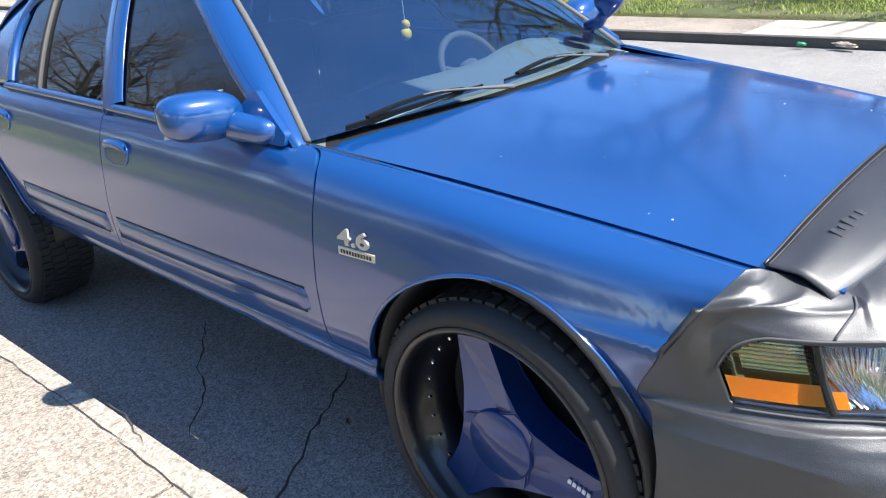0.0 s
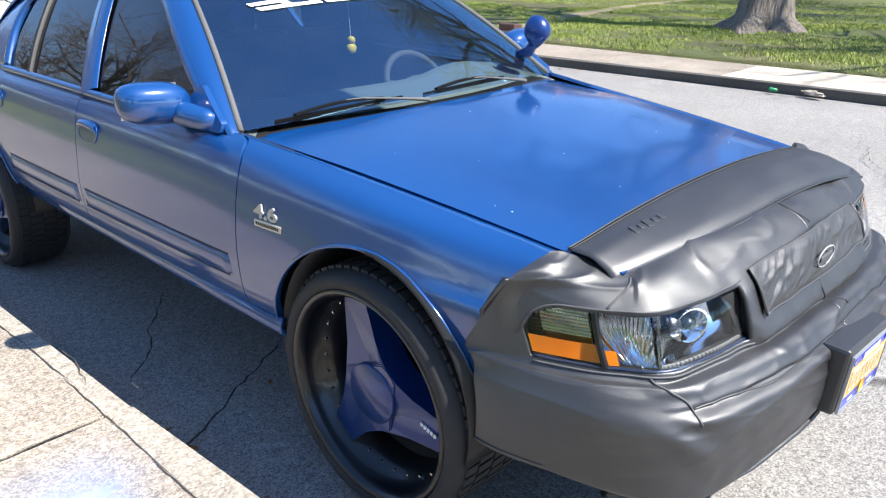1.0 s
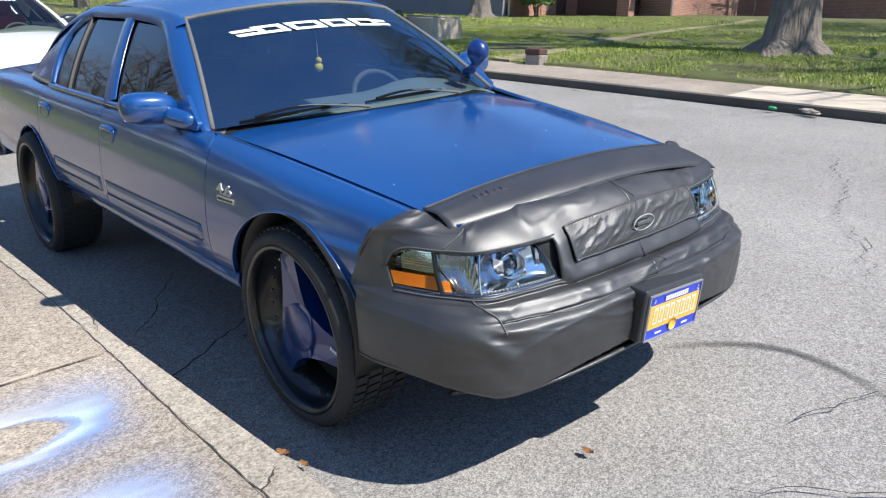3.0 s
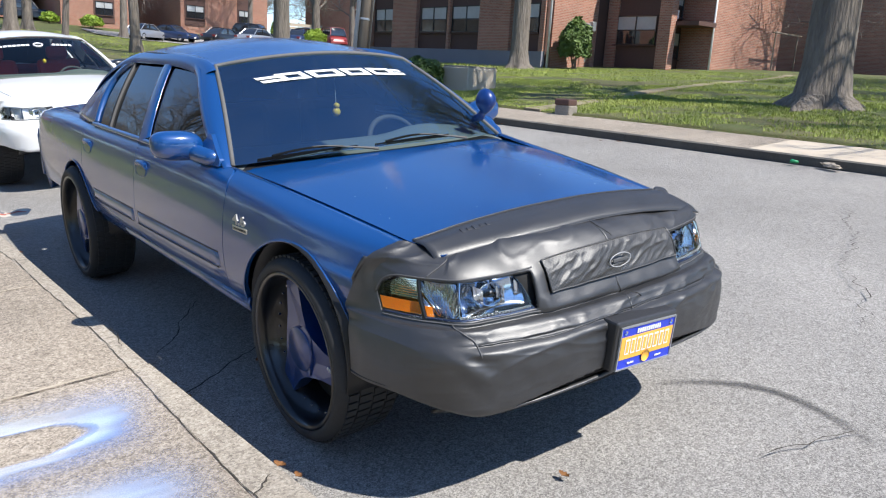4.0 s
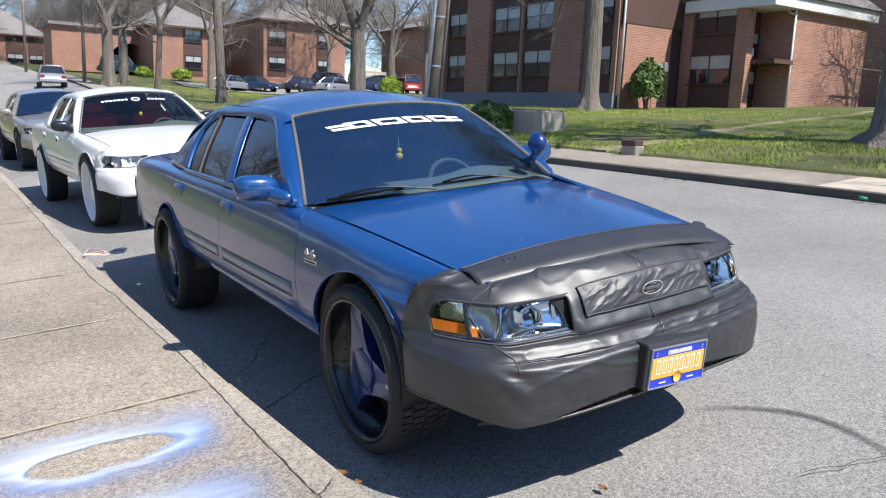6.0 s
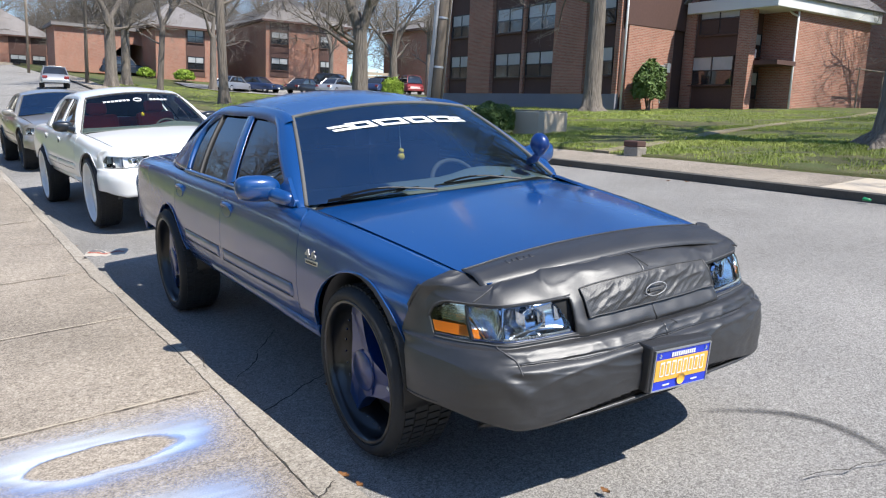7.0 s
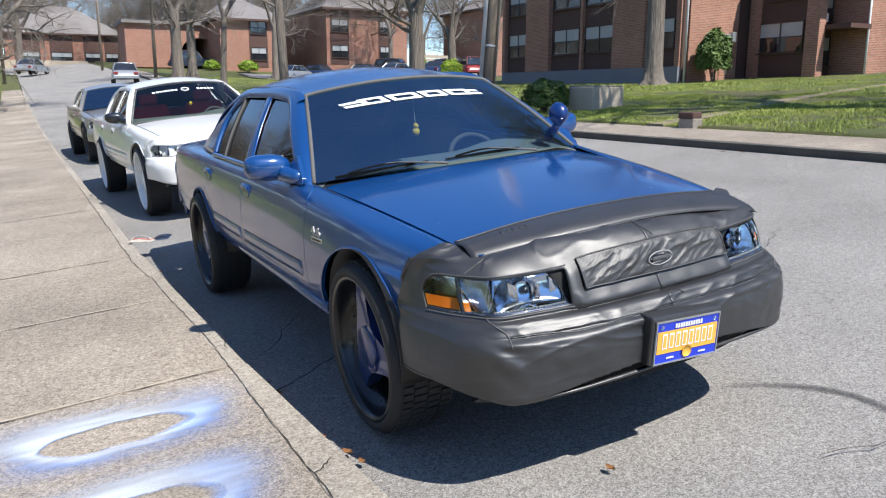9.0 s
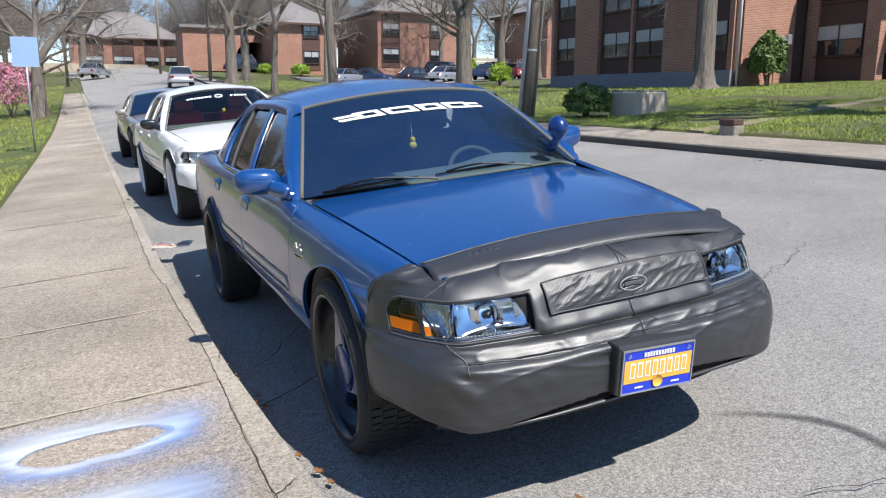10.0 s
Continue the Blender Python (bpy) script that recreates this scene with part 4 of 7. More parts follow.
                return glass_side(yb + (yt - yb) * v, 0.02 + (top - 0.02) * v, s) - Vector((s * 0.012, 0, 0))
            bm = sheet(f, steps(0, 1, n), steps(0, 1, n))
            return part(name, bm, mat, car, "dark tinted side glass", smooth=True)
        pane("front_side_window", (0.70, 1.56, 1.30, 1.79, 0.95, 0.0), tint)
        pane("rear_side_window", (1.66, 2.25, 1.88, 2.37, 0.94, 0.0), tint)
        pane("quarter_window", (2.25, 2.55, 2.37, 2.52, 0.92, 0.02), tint)
        def bar(name, pts, w, mat, d=0.02, n=40):
            bm = bmesh.new()
            P = [glass_side(*spline(pts, (len(pts) - 1) * i / n), s) for i in range(n + 1)]
            rows = []
            for i, p in enumerate(P):
                t = (P[min(i + 1, n)] - P[max(i - 1, 0)]).normalized()
                out = Vector((s * 0.83, 0, 0.55)).normalized()
                q = t.cross(out).normalized() * w / 2
                rows.append([bm.verts.new(v) for v in (p - q - out * d, p - q, p - q * 0.6 + out * 0.008, p + q * 0.6 + out * 0.008, p + q, p + q - out * d)])
            for a, b in zip(rows, rows[1:]):
                for k in range(5):
                    bm.faces.new((a[k], a[k + 1], b[k + 1], b[k]))
            return part(name, bm, mat, car, smooth=True)
        bar("window_frame", [(0.71, 0.02), (0.94, 0.34), (1.19, 0.70), (1.32, 0.86), (1.46, 0.955), (1.75, 0.985), (2.15, 0.985), (2.42, 0.95), (2.585, 0.74), (2.61, 0.42), (2.545, 0.03)], 0.045, paint)
        bar("belt_moulding", [(0.70, 0.0), (1.6, 0.0), (2.58, 0.0)], 0.03, paint)
        bar("door_pillar", [(1.618, 0.0), (1.70, 0.40), (1.835, 0.97)], 0.13, paint, 0.003)
        bar("pillar_seal", [(1.625, 0.02), (1.71, 0.42), (1.835, 0.955)], 0.012, M_TRIM, -0.002)
        bar("window_divider", [(2.245, 0.02), (2.375, 0.93)], 0.018, M_TRIM)
        # A pillar and roof rail, C pillar
        bm = bmesh.new()
        rail = [(0.835, 0.50, 1.025), (0.80, 0.66, 1.09), (0.70, 0.99, 1.285), (0.615, 1.30, 1.435), (0.600, 1.62, 1.475), (0.600, 2.05, 1.478), (0.602, 2.45, 1.464), (0.640, 2.74, 1.365), (0.705, 2.95, 1.18), (0.745, 3.08, 1.045)]
        P = [spline(rail, 2.75 + 6.25 * i / 40) for i in range(41)]
        rows = []
        for x, y, z in P:
            wide = 0.045 if y < 2.3 else 0.045 + 0.05 * min(1, (y - 2.3) / 0.6)
            rows.append([bm.verts.new(Vector((s * (x + dx), y + dy, z + dz))) for dx, dy, dz in ((wide * 0.95, 0.05, -0.055), (wide * 0.85, 0.035, -0.03), (wide * 0.35, 0.01, 0.0), (-wide * 0.4, -0.01, 0.012), (-wide * 0.9, -0.03, -0.01))])
        for a, b in zip(rows, rows[1:]):
            for k in range(4):
                bm.faces.new((a[k], a[k + 1], b[k + 1], b[k]))
        part("roof_rail", bm, paint, car, smooth=True)
        def c_pillar(u, v):
            y0 = spline([(2.52,), (2.60,), (2.58,), (2.40,)], 3 * v)[0]
            y1 = spline([(3.10,), (2.98,), (2.84,), (2.62,)], 3 * v)[0]
            return glass_side(y0 + (y1 - y0) * u, v, s) + Vector((s * (-0.002 - 0.035 * u * u), 0, 0))
        bm = sheet(c_pillar, steps(0, 1, 10), steps(0, 1, 14))
        thicken(part("rear_pillar", bm, paint, car, smooth=True), 0.01)
    # hood
    bm = sheet(lambda y, k: skin(y, 7.06 + (10 - 7.06) * k, -1) if k <= 1 else skin(y, 7.06 + (10 - 7.06) * (2 - k), 1), steps(-0.66, 0.44, 30), steps(0, 2, 32))
    for v in bm.verts:
        if v.co.y > 0.2:
            v.co.y += (0.20 * (v.co.x / 0.8) ** 2) * (v.co.y - 0.2) / 0.24
    rim(bm, 0.015, lambda p: (p.x * 0.6, p.y, 0.0))
    part("hood", bm, paint, car, smooth=True)
    # cowl under the windscreen
    bm = sheet(lambda x, v: Vector((x, 0.42 + 0.20 * (x / 0.8) ** 2 + 0.10 * v, station(0.55)[1] + 0.02 * (1 - (x / 0.8) ** 2) - 0.012 + 0.012 * v)), steps(-0.80, 0.80, 24), [0, 0.5, 1])
    part("cowl", bm, M_TRIM, car, smooth=True)
    # windscreen
    def screen(u, v, off=0.0):
        b = Vector((0.80 * u, 0.48 + 0.17 * u * u, 1.062 - 0.035 * u * u))
        t = Vector((0.585 * u, 1.20 + 0.07 * u * u, 1.485 - 0.05 * u * u))
        return b.lerp(t, v) + Vector((0, -0.55, 0.83)) * (0.02 * math.sin(math.pi * v) + off)
    bm = sheet(lambda u, v: screen(u, v), steps(-1, 1, 24), steps(0, 1, 14))
    ws = part("windscreen", bm, screen_glass or M_SCREEN, car, "clear windscreen", smooth=True)
    bm = bmesh.new()
    edge = [screen(-1, v / 10) for v in range(11)] + [screen(-1 + 2 * k / 20, 1) for k in range(1, 21)] + [screen(1, 1 - v / 10) for v in range(1, 11)]
    tube(bm, edge, 0.011, 8)
    part("windscreen_gasket", bm, M_GASKET, car, "grey weathered rubber gasket", smooth=True)
    # roof
    def roof(u, v):
        y = 1.205 + 0.07 * u * u + (2.64 - 1.205 - 0.07 * u * u) * v
        edge_z = spline([(1.437,), (1.478,), (1.487,), (1.455,)], 3 * v)[0]
        w = 0.578 + 0.03 * math.sin(math.pi * v)
        return Vector((w * u, y, edge_z + (0.05 + 0.025 * math.sin(math.pi * v)) * (1 - u * u)))
    part("roof", rim(sheet(roof, steps(-1, 1, 24), steps(0, 1, 20)), 0.02, lambda p: (p.x * 0.5, p.y, 0.5)), paint, car, smooth=True)
    # rear window, boot lid, tail
    bm = sheet(lambda u, v: Vector(((0.585 + 0.13 * v) * u, 2.64 + 0.48 * v + 0.06 * (1 - u * u) * v, 1.455 + 0.05 * (1 - u * u) * (1 - v) - 0.40 * v + 0.03 * math.sin(math.pi * v))), steps(-1, 1, 16), steps(0, 1, 10))
    part("rear_window", bm, tint, car, smooth=True)
    bm = sheet(lambda y, k: skin(y, 7.06 + (10 - 7.06) * k, -1) if k <= 1 else skin(y, 7.06 + (10 - 7.06) * (2 - k), 1), steps(3.12, 4.22, 16), steps(0, 2, 24))
    part("boot_lid", rim(bm, 0.015, lambda p: (p.x * 0.6, p.y, 0.0)), paint, car, smooth=True)
    def tail(u, v):
        w = station(4.22)[0]
        z = 1.02 - 0.52 * v
        x = (w - 0.20 * max(0.0, (z - 0.84) / 0.18) ** 1.4) * u
        return Vector((x, 4.22 + 0.12 * (1 - abs(u) ** 4) * (0.4 + 0.6 * math.sin(math.pi * min(1, v * 0.9))), z))
    thicken(part("tail_panel", sheet(tail, steps(-1, 1, 24), steps(0, 1, 10)), paint, car, smooth=True), 0.02)
    bm = bmesh.new()
    sheet(lambda u, v: Vector((0.90 * u * (1 - 0.05 * abs(v - 0.5)), 4.12 + 0.26 * (1 - abs(u) ** 5), 0.40 + 0.26 * v)), steps(-1, 1, 24), steps(0, 1, 6), bm)
    thicken(part("rear_bumper", bm, paint, car, smooth=True), 0.03)
    # floor pan, firewall and interior
    for dims in ((-0.86, 0.86, 0.42, 2.48, 0.44, 0.50), (-0.45, 0.45, -0.8, 0.42, 0.42, 0.47), (-0.50, 0.50, 2.48, 4.2, 0.44, 0.50)):
        boxes("floor_pan", [dims], M_TRIM, car)
    for dims in ((-0.45, 0.45, -0.7, 0.40, 0.47, 0.80), (-0.80, 0.80, 0.40, 0.50, 0.47, 0.95), (-0.80, 0.80, 2.62, 2.70, 0.50, 1.0)):
        boxes("inner_wall", [dims], M_DARK, car)
    dash = sheet(lambda x, v: Vector((x, 0.50 + 0.10 * (x / 0.8) ** 2 + 0.42 * v, 1.005 + 0.075 * v + 0.040 * v * max(0, 1 - ((x - 0.40) / 0.24) ** 2) - 0.10 * max(0, v - 0.85) / 0.15)), steps(-0.78, 0.78, 16), steps(0, 1, 10))
    thicken(part("dashboard", dash, M_DASH, car, "pale grey dusty dashboard top", smooth=True), 0.05)
    bm = bmesh.new()
    wheel_m = Matrix.Translation((0.385, 1.07, 0.965)) @ Matrix.Rotation(radians(58), 4, "X")
    tube(bm, [wheel_m @ Vector((0.172 * math.cos(a), 0.172 * math.sin(a), 0)) for a in steps(0, 2 * math.pi, 32)], 0.016, 8, cap=False)
    for a in (0.3, math.pi - 0.3, -math.pi / 2):
        tube(bm, [wheel_m @ Vector((0.05 * math.cos(a), 0.05 * math.sin(a), -0.01)), wheel_m @ Vector((0.168 * math.cos(a), 0.168 * math.sin(a), 0))], 0.014, 6)
    lathe(bm, [(0.0001, 0.015), (0.06, 0.01), (0.065, -0.02)], 20, "Z", wheel_m)
    part("steering_wheel", bm, M_GASKET, car, "grey steering wheel", smooth=True)
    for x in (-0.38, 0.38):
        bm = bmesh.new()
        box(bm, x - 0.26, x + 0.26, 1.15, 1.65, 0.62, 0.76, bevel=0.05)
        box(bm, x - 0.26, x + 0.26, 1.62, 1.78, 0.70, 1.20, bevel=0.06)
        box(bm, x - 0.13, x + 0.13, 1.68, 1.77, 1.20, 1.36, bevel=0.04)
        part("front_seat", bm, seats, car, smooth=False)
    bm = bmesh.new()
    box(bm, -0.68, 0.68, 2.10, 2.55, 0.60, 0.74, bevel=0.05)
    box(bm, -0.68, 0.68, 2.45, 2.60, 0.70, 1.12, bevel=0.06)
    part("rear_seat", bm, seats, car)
    # wheels
    for y in (-0.02, 2.90):
        for s in (-1, 1):
            make_wheel(car, s * (0.895 if y < 1 else 0.985 if s < 0 else 0.94), y, radius + 0.009 - lift - (0.026 if y > 1 and s < 0 else 0.0), radius, wheel_style, s)
    # wing mirrors
    for s in (-1, 1):
        holder = new("wing_mirror")
        holder.parent = car
        bm = bmesh.new()
        mm = Matrix.Translation((s * (0.955 if s < 0 else 0.90), 0.90, 1.105 if s < 0 else 1.13)) @ Matrix.Rotation(s * radians(8), 4, "Z")
        bmesh.ops.create_uvsphere(bm, u_segments=28, v_segments=16, radius=1.0)
        for v in bm.verts:
            x, y, z = v.co
            f = lambda q, e: math.copysign(abs(q) ** e, q)
            v.co = mm @ Vector((f(x, 0.7) * 0.118, f(y, 0.9) * 0.07 if y < 0 else f(y, 0.5) * 0.045, f(z, 0.7) * 0.068 + 0.012 * x * s))
        part("mirror_housing", bm, mirror_paint or paint, holder, smooth=True)
        bm = bmesh.new()
        tube(bm, [(s * 0.828, 0.735, 1.048), (s * 0.850, 0.775, 1.054), (s * 0.878, 0.825, 1.066), (s * (0.91 if s < 0 else 0.87), 0.88, 1.085)], [0.030, 0.038, 0.040, 0.042], 16)
        part("mirror_arm", bm, mirror_paint or paint, holder, smooth=True)
        bm = sheet(lambda u, v: mm @ Vector((0.095 * u, 0.047, 0.052 * v)), [-1, 0, 1], [-1, 0, 1])
        part("mirror_glass", bm, M_CHROME, holder)
    front_end(car, paint, bra)
    return car


blue_car = make_sedan(on_street(0, 0), M_BLUE, "glossy blue sedan with black vinyl bra and oversized black wheels", "blue", True)

# ---------------------------------------------------------------- details of the blue sedan
def screen_point(u, v, off=0.0):
    b = Vector((0.80 * u, 0.48 + 0.17 * u * u, 1.062 - 0.035 * u * u))
    t = Vector((0.585 * u, 1.20 + 0.07 * u * u, 1.485 - 0.05 * u * u))
    return b.lerp(t, v) + Vector((0, -0.55, 0.83)) * (0.02 * math.sin(math.pi * v) + off)


def screen_strip(bm, pts, off=0.004):
    """A flat shape on the windscreen; points are metres across and metres up from the strip's foot."""
    vs = []
    for x, h in pts:
        v = 0.70 + h / 0.80
        w = 0.80 + (0.585 - 0.80) * v
        vs.append(bm.verts.new(screen_point(x / w, v, off)))
    bm.faces.new(vs)


def slanted(bm, x0, x1, h0, h1, lean=0.25):
    n = max(1, int((x1 - x0) / 0.03))
    for k in range(n):
        a, b = x0 + (x1 - x0) * k / n, x0 + (x1 - x0) * (k + 1) / n
        screen_strip(bm, [(a + lean * h0, h0), (b + lean * h0, h0), (b + lean * h1, h1), (a + lean * h1, h1)])


# sun-strip emblem: plain bars and hollow blocks
bm = bmesh.new()
slanted(bm, -0.445, -0.335, 0.000, 0.022, -0.5)
slanted(bm, -0.445, -0.335, 0.034, 0.056, -0.5)
for a, b in ((-0.335, -0.19), (-0.17, 0.01), (0.03, 0.18), (0.20, 0.36)):
    slanted(bm, a, b, 0.000, 0.020, -0.5)
    slanted(bm, a, b, 0.048, 0.068, -0.5)
    slanted(bm, a, a + 0.035, 0.020, 0.048, -0.5)
    slanted(bm, b - 0.035, b, 0.020, 0.048, -0.5)
slanted(bm, 0.365, 0.435, 0.004, 0.026, -0.5)
slanted(bm, 0.365, 0.435, 0.038, 0.060, -0.5)
part("windscreen_emblem", bm, M_WHITE, blue_car, "plain white block emblem on the windscreen")
bm = sheet(lambda u, v: screen_point(u * 0.97, 0.80 + 0.18 * v, -0.004), steps(-1, 1, 20), steps(0, 1, 4))
part("sun_strip", bm, M_TINT, blue_car, "dark tinted sun strip", smooth=True)

# wipers
for blade, arm in (([(-0.703, 0.606, 1.043), (-0.46, 0.556, 1.060), (-0.224, 0.522, 1.068)], [(-0.45, 0.555, 1.072), (-0.36, 0.535, 1.078), (-0.14, 0.47, 1.060)]),
                   ([(-0.132, 0.510, 1.066), (0.10, 0.506, 1.074), (0.34, 0.533, 1.070)], [(0.10, 0.508, 1.084), (0.20, 0.50, 1.086), (0.42, 0.48, 1.058)])):
    wiper = new("wiper")
    wiper.parent = blue_car
    bm = sheet(lambda t, v: Vector(spline(blade, 2 * t)) + Vector((0, -0.004 * v, -0.002 + 0.014 * v)), steps(0, 1, 14), [0, 0.5, 1])
    thicken(part("blade", bm, M_WIPER, wiper, "black rubber wiper blade"), 0.006)
    bm = sheet(lambda t, v: Vector(spline(blade, 0.35 + 1.25 * t)) + Vector((0, -0.012 + 0.016 * v, 0.018 + 0.012 * math.sin(math.pi * t))), steps(0, 1, 10), [0, 1])
    thicken(part("bridge", bm, M_WIPER, wiper), 0.008)
    bm = bmesh.new()
    tube(bm, [Vector(spline(arm, 2 * t)) + Vector((0, -0.006, 0.018 * (1 - t))) for t in steps(0, 1, 12)], [0.0035] * 9 + [0.005, 0.006, 0.007, 0.008], 6)
    part("arm", bm, M_GASKET, wiper, "faded grey wiper arm", smooth=True)

# spotlight at the pillar
spot = new("spotlight")
spot.parent = blue_car
bm = bmesh.new()
bmesh.ops.create_uvsphere(bm, u_segments=24, v_segments=16, radius=1.0)
for v in bm.verts:
    x, y, z = v.co
    k = 1.0 if z > -0.1 else 1 - 0.55 * (-z - 0.1) ** 1.2
    v.co = Vector((0.705 + 0.056 * x * k, 0.655 + (0.075 if y < 0 else 0.045) * y * k, 1.215 + 0.072 * z))
part("lamp_shell", bm, M_WHEEL_BLUE, spot, "teardrop blue lamp shell", smooth=True)
bm = bmesh.new()
tube(bm, [(0.70, 0.66, 1.16), (0.695, 0.68, 1.13), (0.70, 0.74, 1.11), (0.72, 0.82, 1.12)], [0.02, 0.026, 0.022, 0.016], 10)
part("bracket", bm, M_WHEEL_BLUE, spot, smooth=True)

# fender badge
def lettering(text, size, depth, mat, parent, m, name="lettering"):
    cu = bpy.data.curves.new(name, "FONT")
    cu.body, cu.size, cu.extrude, cu.align_x = text, size, depth, "LEFT"
    cu.offset = size * 0.03
    tmp = bpy.data.objects.new(name, cu)
    scene.collection.objects.link(tmp)
    me = bpy.data.meshes.new_from_object(tmp.evaluated_get(bpy.context.evaluated_depsgraph_get()))
    bpy.data.objects.remove(tmp)
    me.materials.clear()
    me.materials.append(mat)
    ob = new(name, me)
    ob.parent = parent
    ob.matrix_local = m
    return ob


badge = new("fender_badge")
badge.parent = blue_car
p0 = skin(0.37, 3.75, -1)
rot = Matrix(((0, 0, -1), (-1, 0, 0), (0, 1, 0))).to_4x4()
lettering("4.6", 0.062, 0.003, M_GALV, badge, Matrix.Translation((p0.x - 0.006, 0.428, 0.826)) @ Matrix.Rotation(radians(3.3), 4, "Z") @ rot @ Matrix.Diagonal((1.42, 0.95, 1, 1)), "number")
bm = bmesh.new()
box(bm, -0.008, 0.004, -0.064, 0.064, 0.797, 0.819, Matrix.Translation((p0.x, 0.365, 0)) @ Matrix.Rotation(radians(3.3), 4, "Z"), 0.002)
part("name_strip", bm, M_PALE_GOLD, badge, "pale gold strip with tiny unreadable marks")
for k in range(11):
    bm = bmesh.new()
    box(bm, -0.0092, -0.007, -0.052 + 0.010 * k, -0.046 + 0.010 * k, 0.803, 0.813, Matrix.Translation((p0.x, 0.365, 0)) @ Matrix.Rotation(radians(3.3), 4, "Z"))
    part("tiny_mark", bm, M_TRIM, badge)

# novelty number plate in its holder, all marks as plain bars
plate = new("plate_holder")
plate.parent = blue_car
plate.matrix_local = pose(0.0, -0.985, 0.515, 4, 4.5, 0)
bm = bmesh.new()
box(bm, -0.172, 0.172, -0.048, 0.03, -0.088, 0.10, bevel=0.010)
part("holder", bm, M_VINYL, plate, "thick black plate holder")
M_PLATE_BLUE = material("plate_blue", (0.01, 0.04, 0.55), 0.35, 0.0, 60, 0.05, coat=0.6)
M_PLATE_GOLD = material("plate_gold", (0.85, 0.45, 0.06), 0.35, 0.0, 60, 0.05, coat=0.6)
bm = bmesh.new()
box(bm, -0.155, 0.155, -0.053, -0.049, -0.080, 0.080, bevel=0.001)
panel_ = part("plate_panel", bm, M_PLATE_BLUE, plate, "blue novelty plate with a gold band")
boxes("gold_band", [(-0.148, 0.148, -0.055, -0.0535, -0.042, 0.044)], M_PLATE_GOLD, panel_)
boxes("plate_rim", [(-0.158, 0.158, -0.0565, -0.049, 0.078, 0.083), (-0.158, 0.158, -0.0565, -0.049, -0.083, -0.078), (-0.158, -0.153, -0.0565, -0.049, -0.078, 0.078), (0.153, 0.158, -0.0565, -0.049, -0.078, 0.078)], M_GALV, panel_)
for k in range(8):
    boxes("plain_bar", [(-0.125 + 0.0325 * k, -0.102 + 0.0325 * k, -0.0568, -0.0555, -0.024, 0.034)], M_WHITE, panel_)
    boxes("inner_bar", [(-0.1205 + 0.0325 * k, -0.1065 + 0.0325 * k, -0.0576, -0.0565, -0.018, 0.028)], M_PLATE_GOLD, panel_)
for k in range(11):
    boxes("plain_bar", [(-0.068 + 0.0125 * k, -0.059 + 0.0125 * k, -0.0568, -0.0555, 0.051, 0.068)], M_WHITE, panel_)
for x in (-0.13, 0.13):
    bm = bmesh.new()
    lathe(bm, [(0.0001, -0.003), (0.008, -0.002), (0.009, 0.0)], 14, "Z", Matrix.Translation((x, -0.0555, 0.060)) @ Matrix.Rotation(radians(-90), 4, "X") @ Matrix.Rotation(math.pi, 4, "X"))
    part("plate_bolt", bm, M_CHROME, panel_, smooth=True)
bm = bmesh.new()
lathe(bm, [(0.0001, -0.0015), (0.022, -0.001), (0.0225, 0.001)], 24, "Z", Matrix.Translation((0.0, -0.058, -0.048)) @ Matrix.Rotation(radians(90), 4, "X"))
part("gold_disc", bm, M_PLATE_GOLD, panel_, smooth=True)
for x in (-0.08, 0.08):
    boxes("plain_bar", [(x - 0.018, x + 0.018, -0.0568, -0.0555, -0.064, -0.058)], M_WHITE, panel_)

# hanging ornament and mirror inside the screen
toy = thing("hanging_ornament", blue_car.matrix_world @ pose(-0.035, 1.02, 1.20), "small yellow ornament hanging behind the windscreen", "ornament")
M_YELLOW = material("yellow_plastic", (1.0, 0.66, 0.02), 0.4, 0.0, 40, 0.05)
bm = bmesh.new()
bmesh.ops.create_uvsphere(bm, u_segments=16, v_segments=10, radius=1.0)
for v in bm.verts:
    v.co = Vector((v.co.x * 0.024, v.co.y * 0.018, v.co.z * 0.024 - 0.018))
part("body", bm, M_YELLOW, toy, smooth=True)
bm = bmesh.new()
bmesh.ops.create_uvsphere(bm, u_segments=16, v_segments=10, radius=0.017)
for v in bm.verts:
    v.co += Vector((0.002, 0, 0.015))
part("head", bm, M_YELLOW, toy, smooth=True)
bm = bmesh.new()
tube(bm, [(0, 0, 0.03), (0.002, 0.01, 0.16)], 0.0015, 5)
part("string", bm, M_WHITE, toy)
bm = bmesh.new()
box(bm, -0.11, 0.11, 1.08, 1.10, 1.35, 1.40, bevel=0.012)
part("rear_view_mirror", bm, M_TRIM, blue_car)
# small chips in the paint of hood and fender
rnd = random.Random(4)
for k in range(16):
    y, kk = rnd.uniform(-0.45, 0.35), rnd.uniform(7.2, 9.9)
    q = skin(y, kk, -1 if rnd.random() < 0.6 else 1)
    bm = bmesh.new()
    lathe(bm, [(0.0001, 0.0135), (rnd.uniform(0.0015, 0.003), 0.0133)], 7, "Z", Matrix.Translation(q + Vector((0, 0, -0.012))))
    part("paint_chip", bm, M_WHITE_TRIM, blue_car)


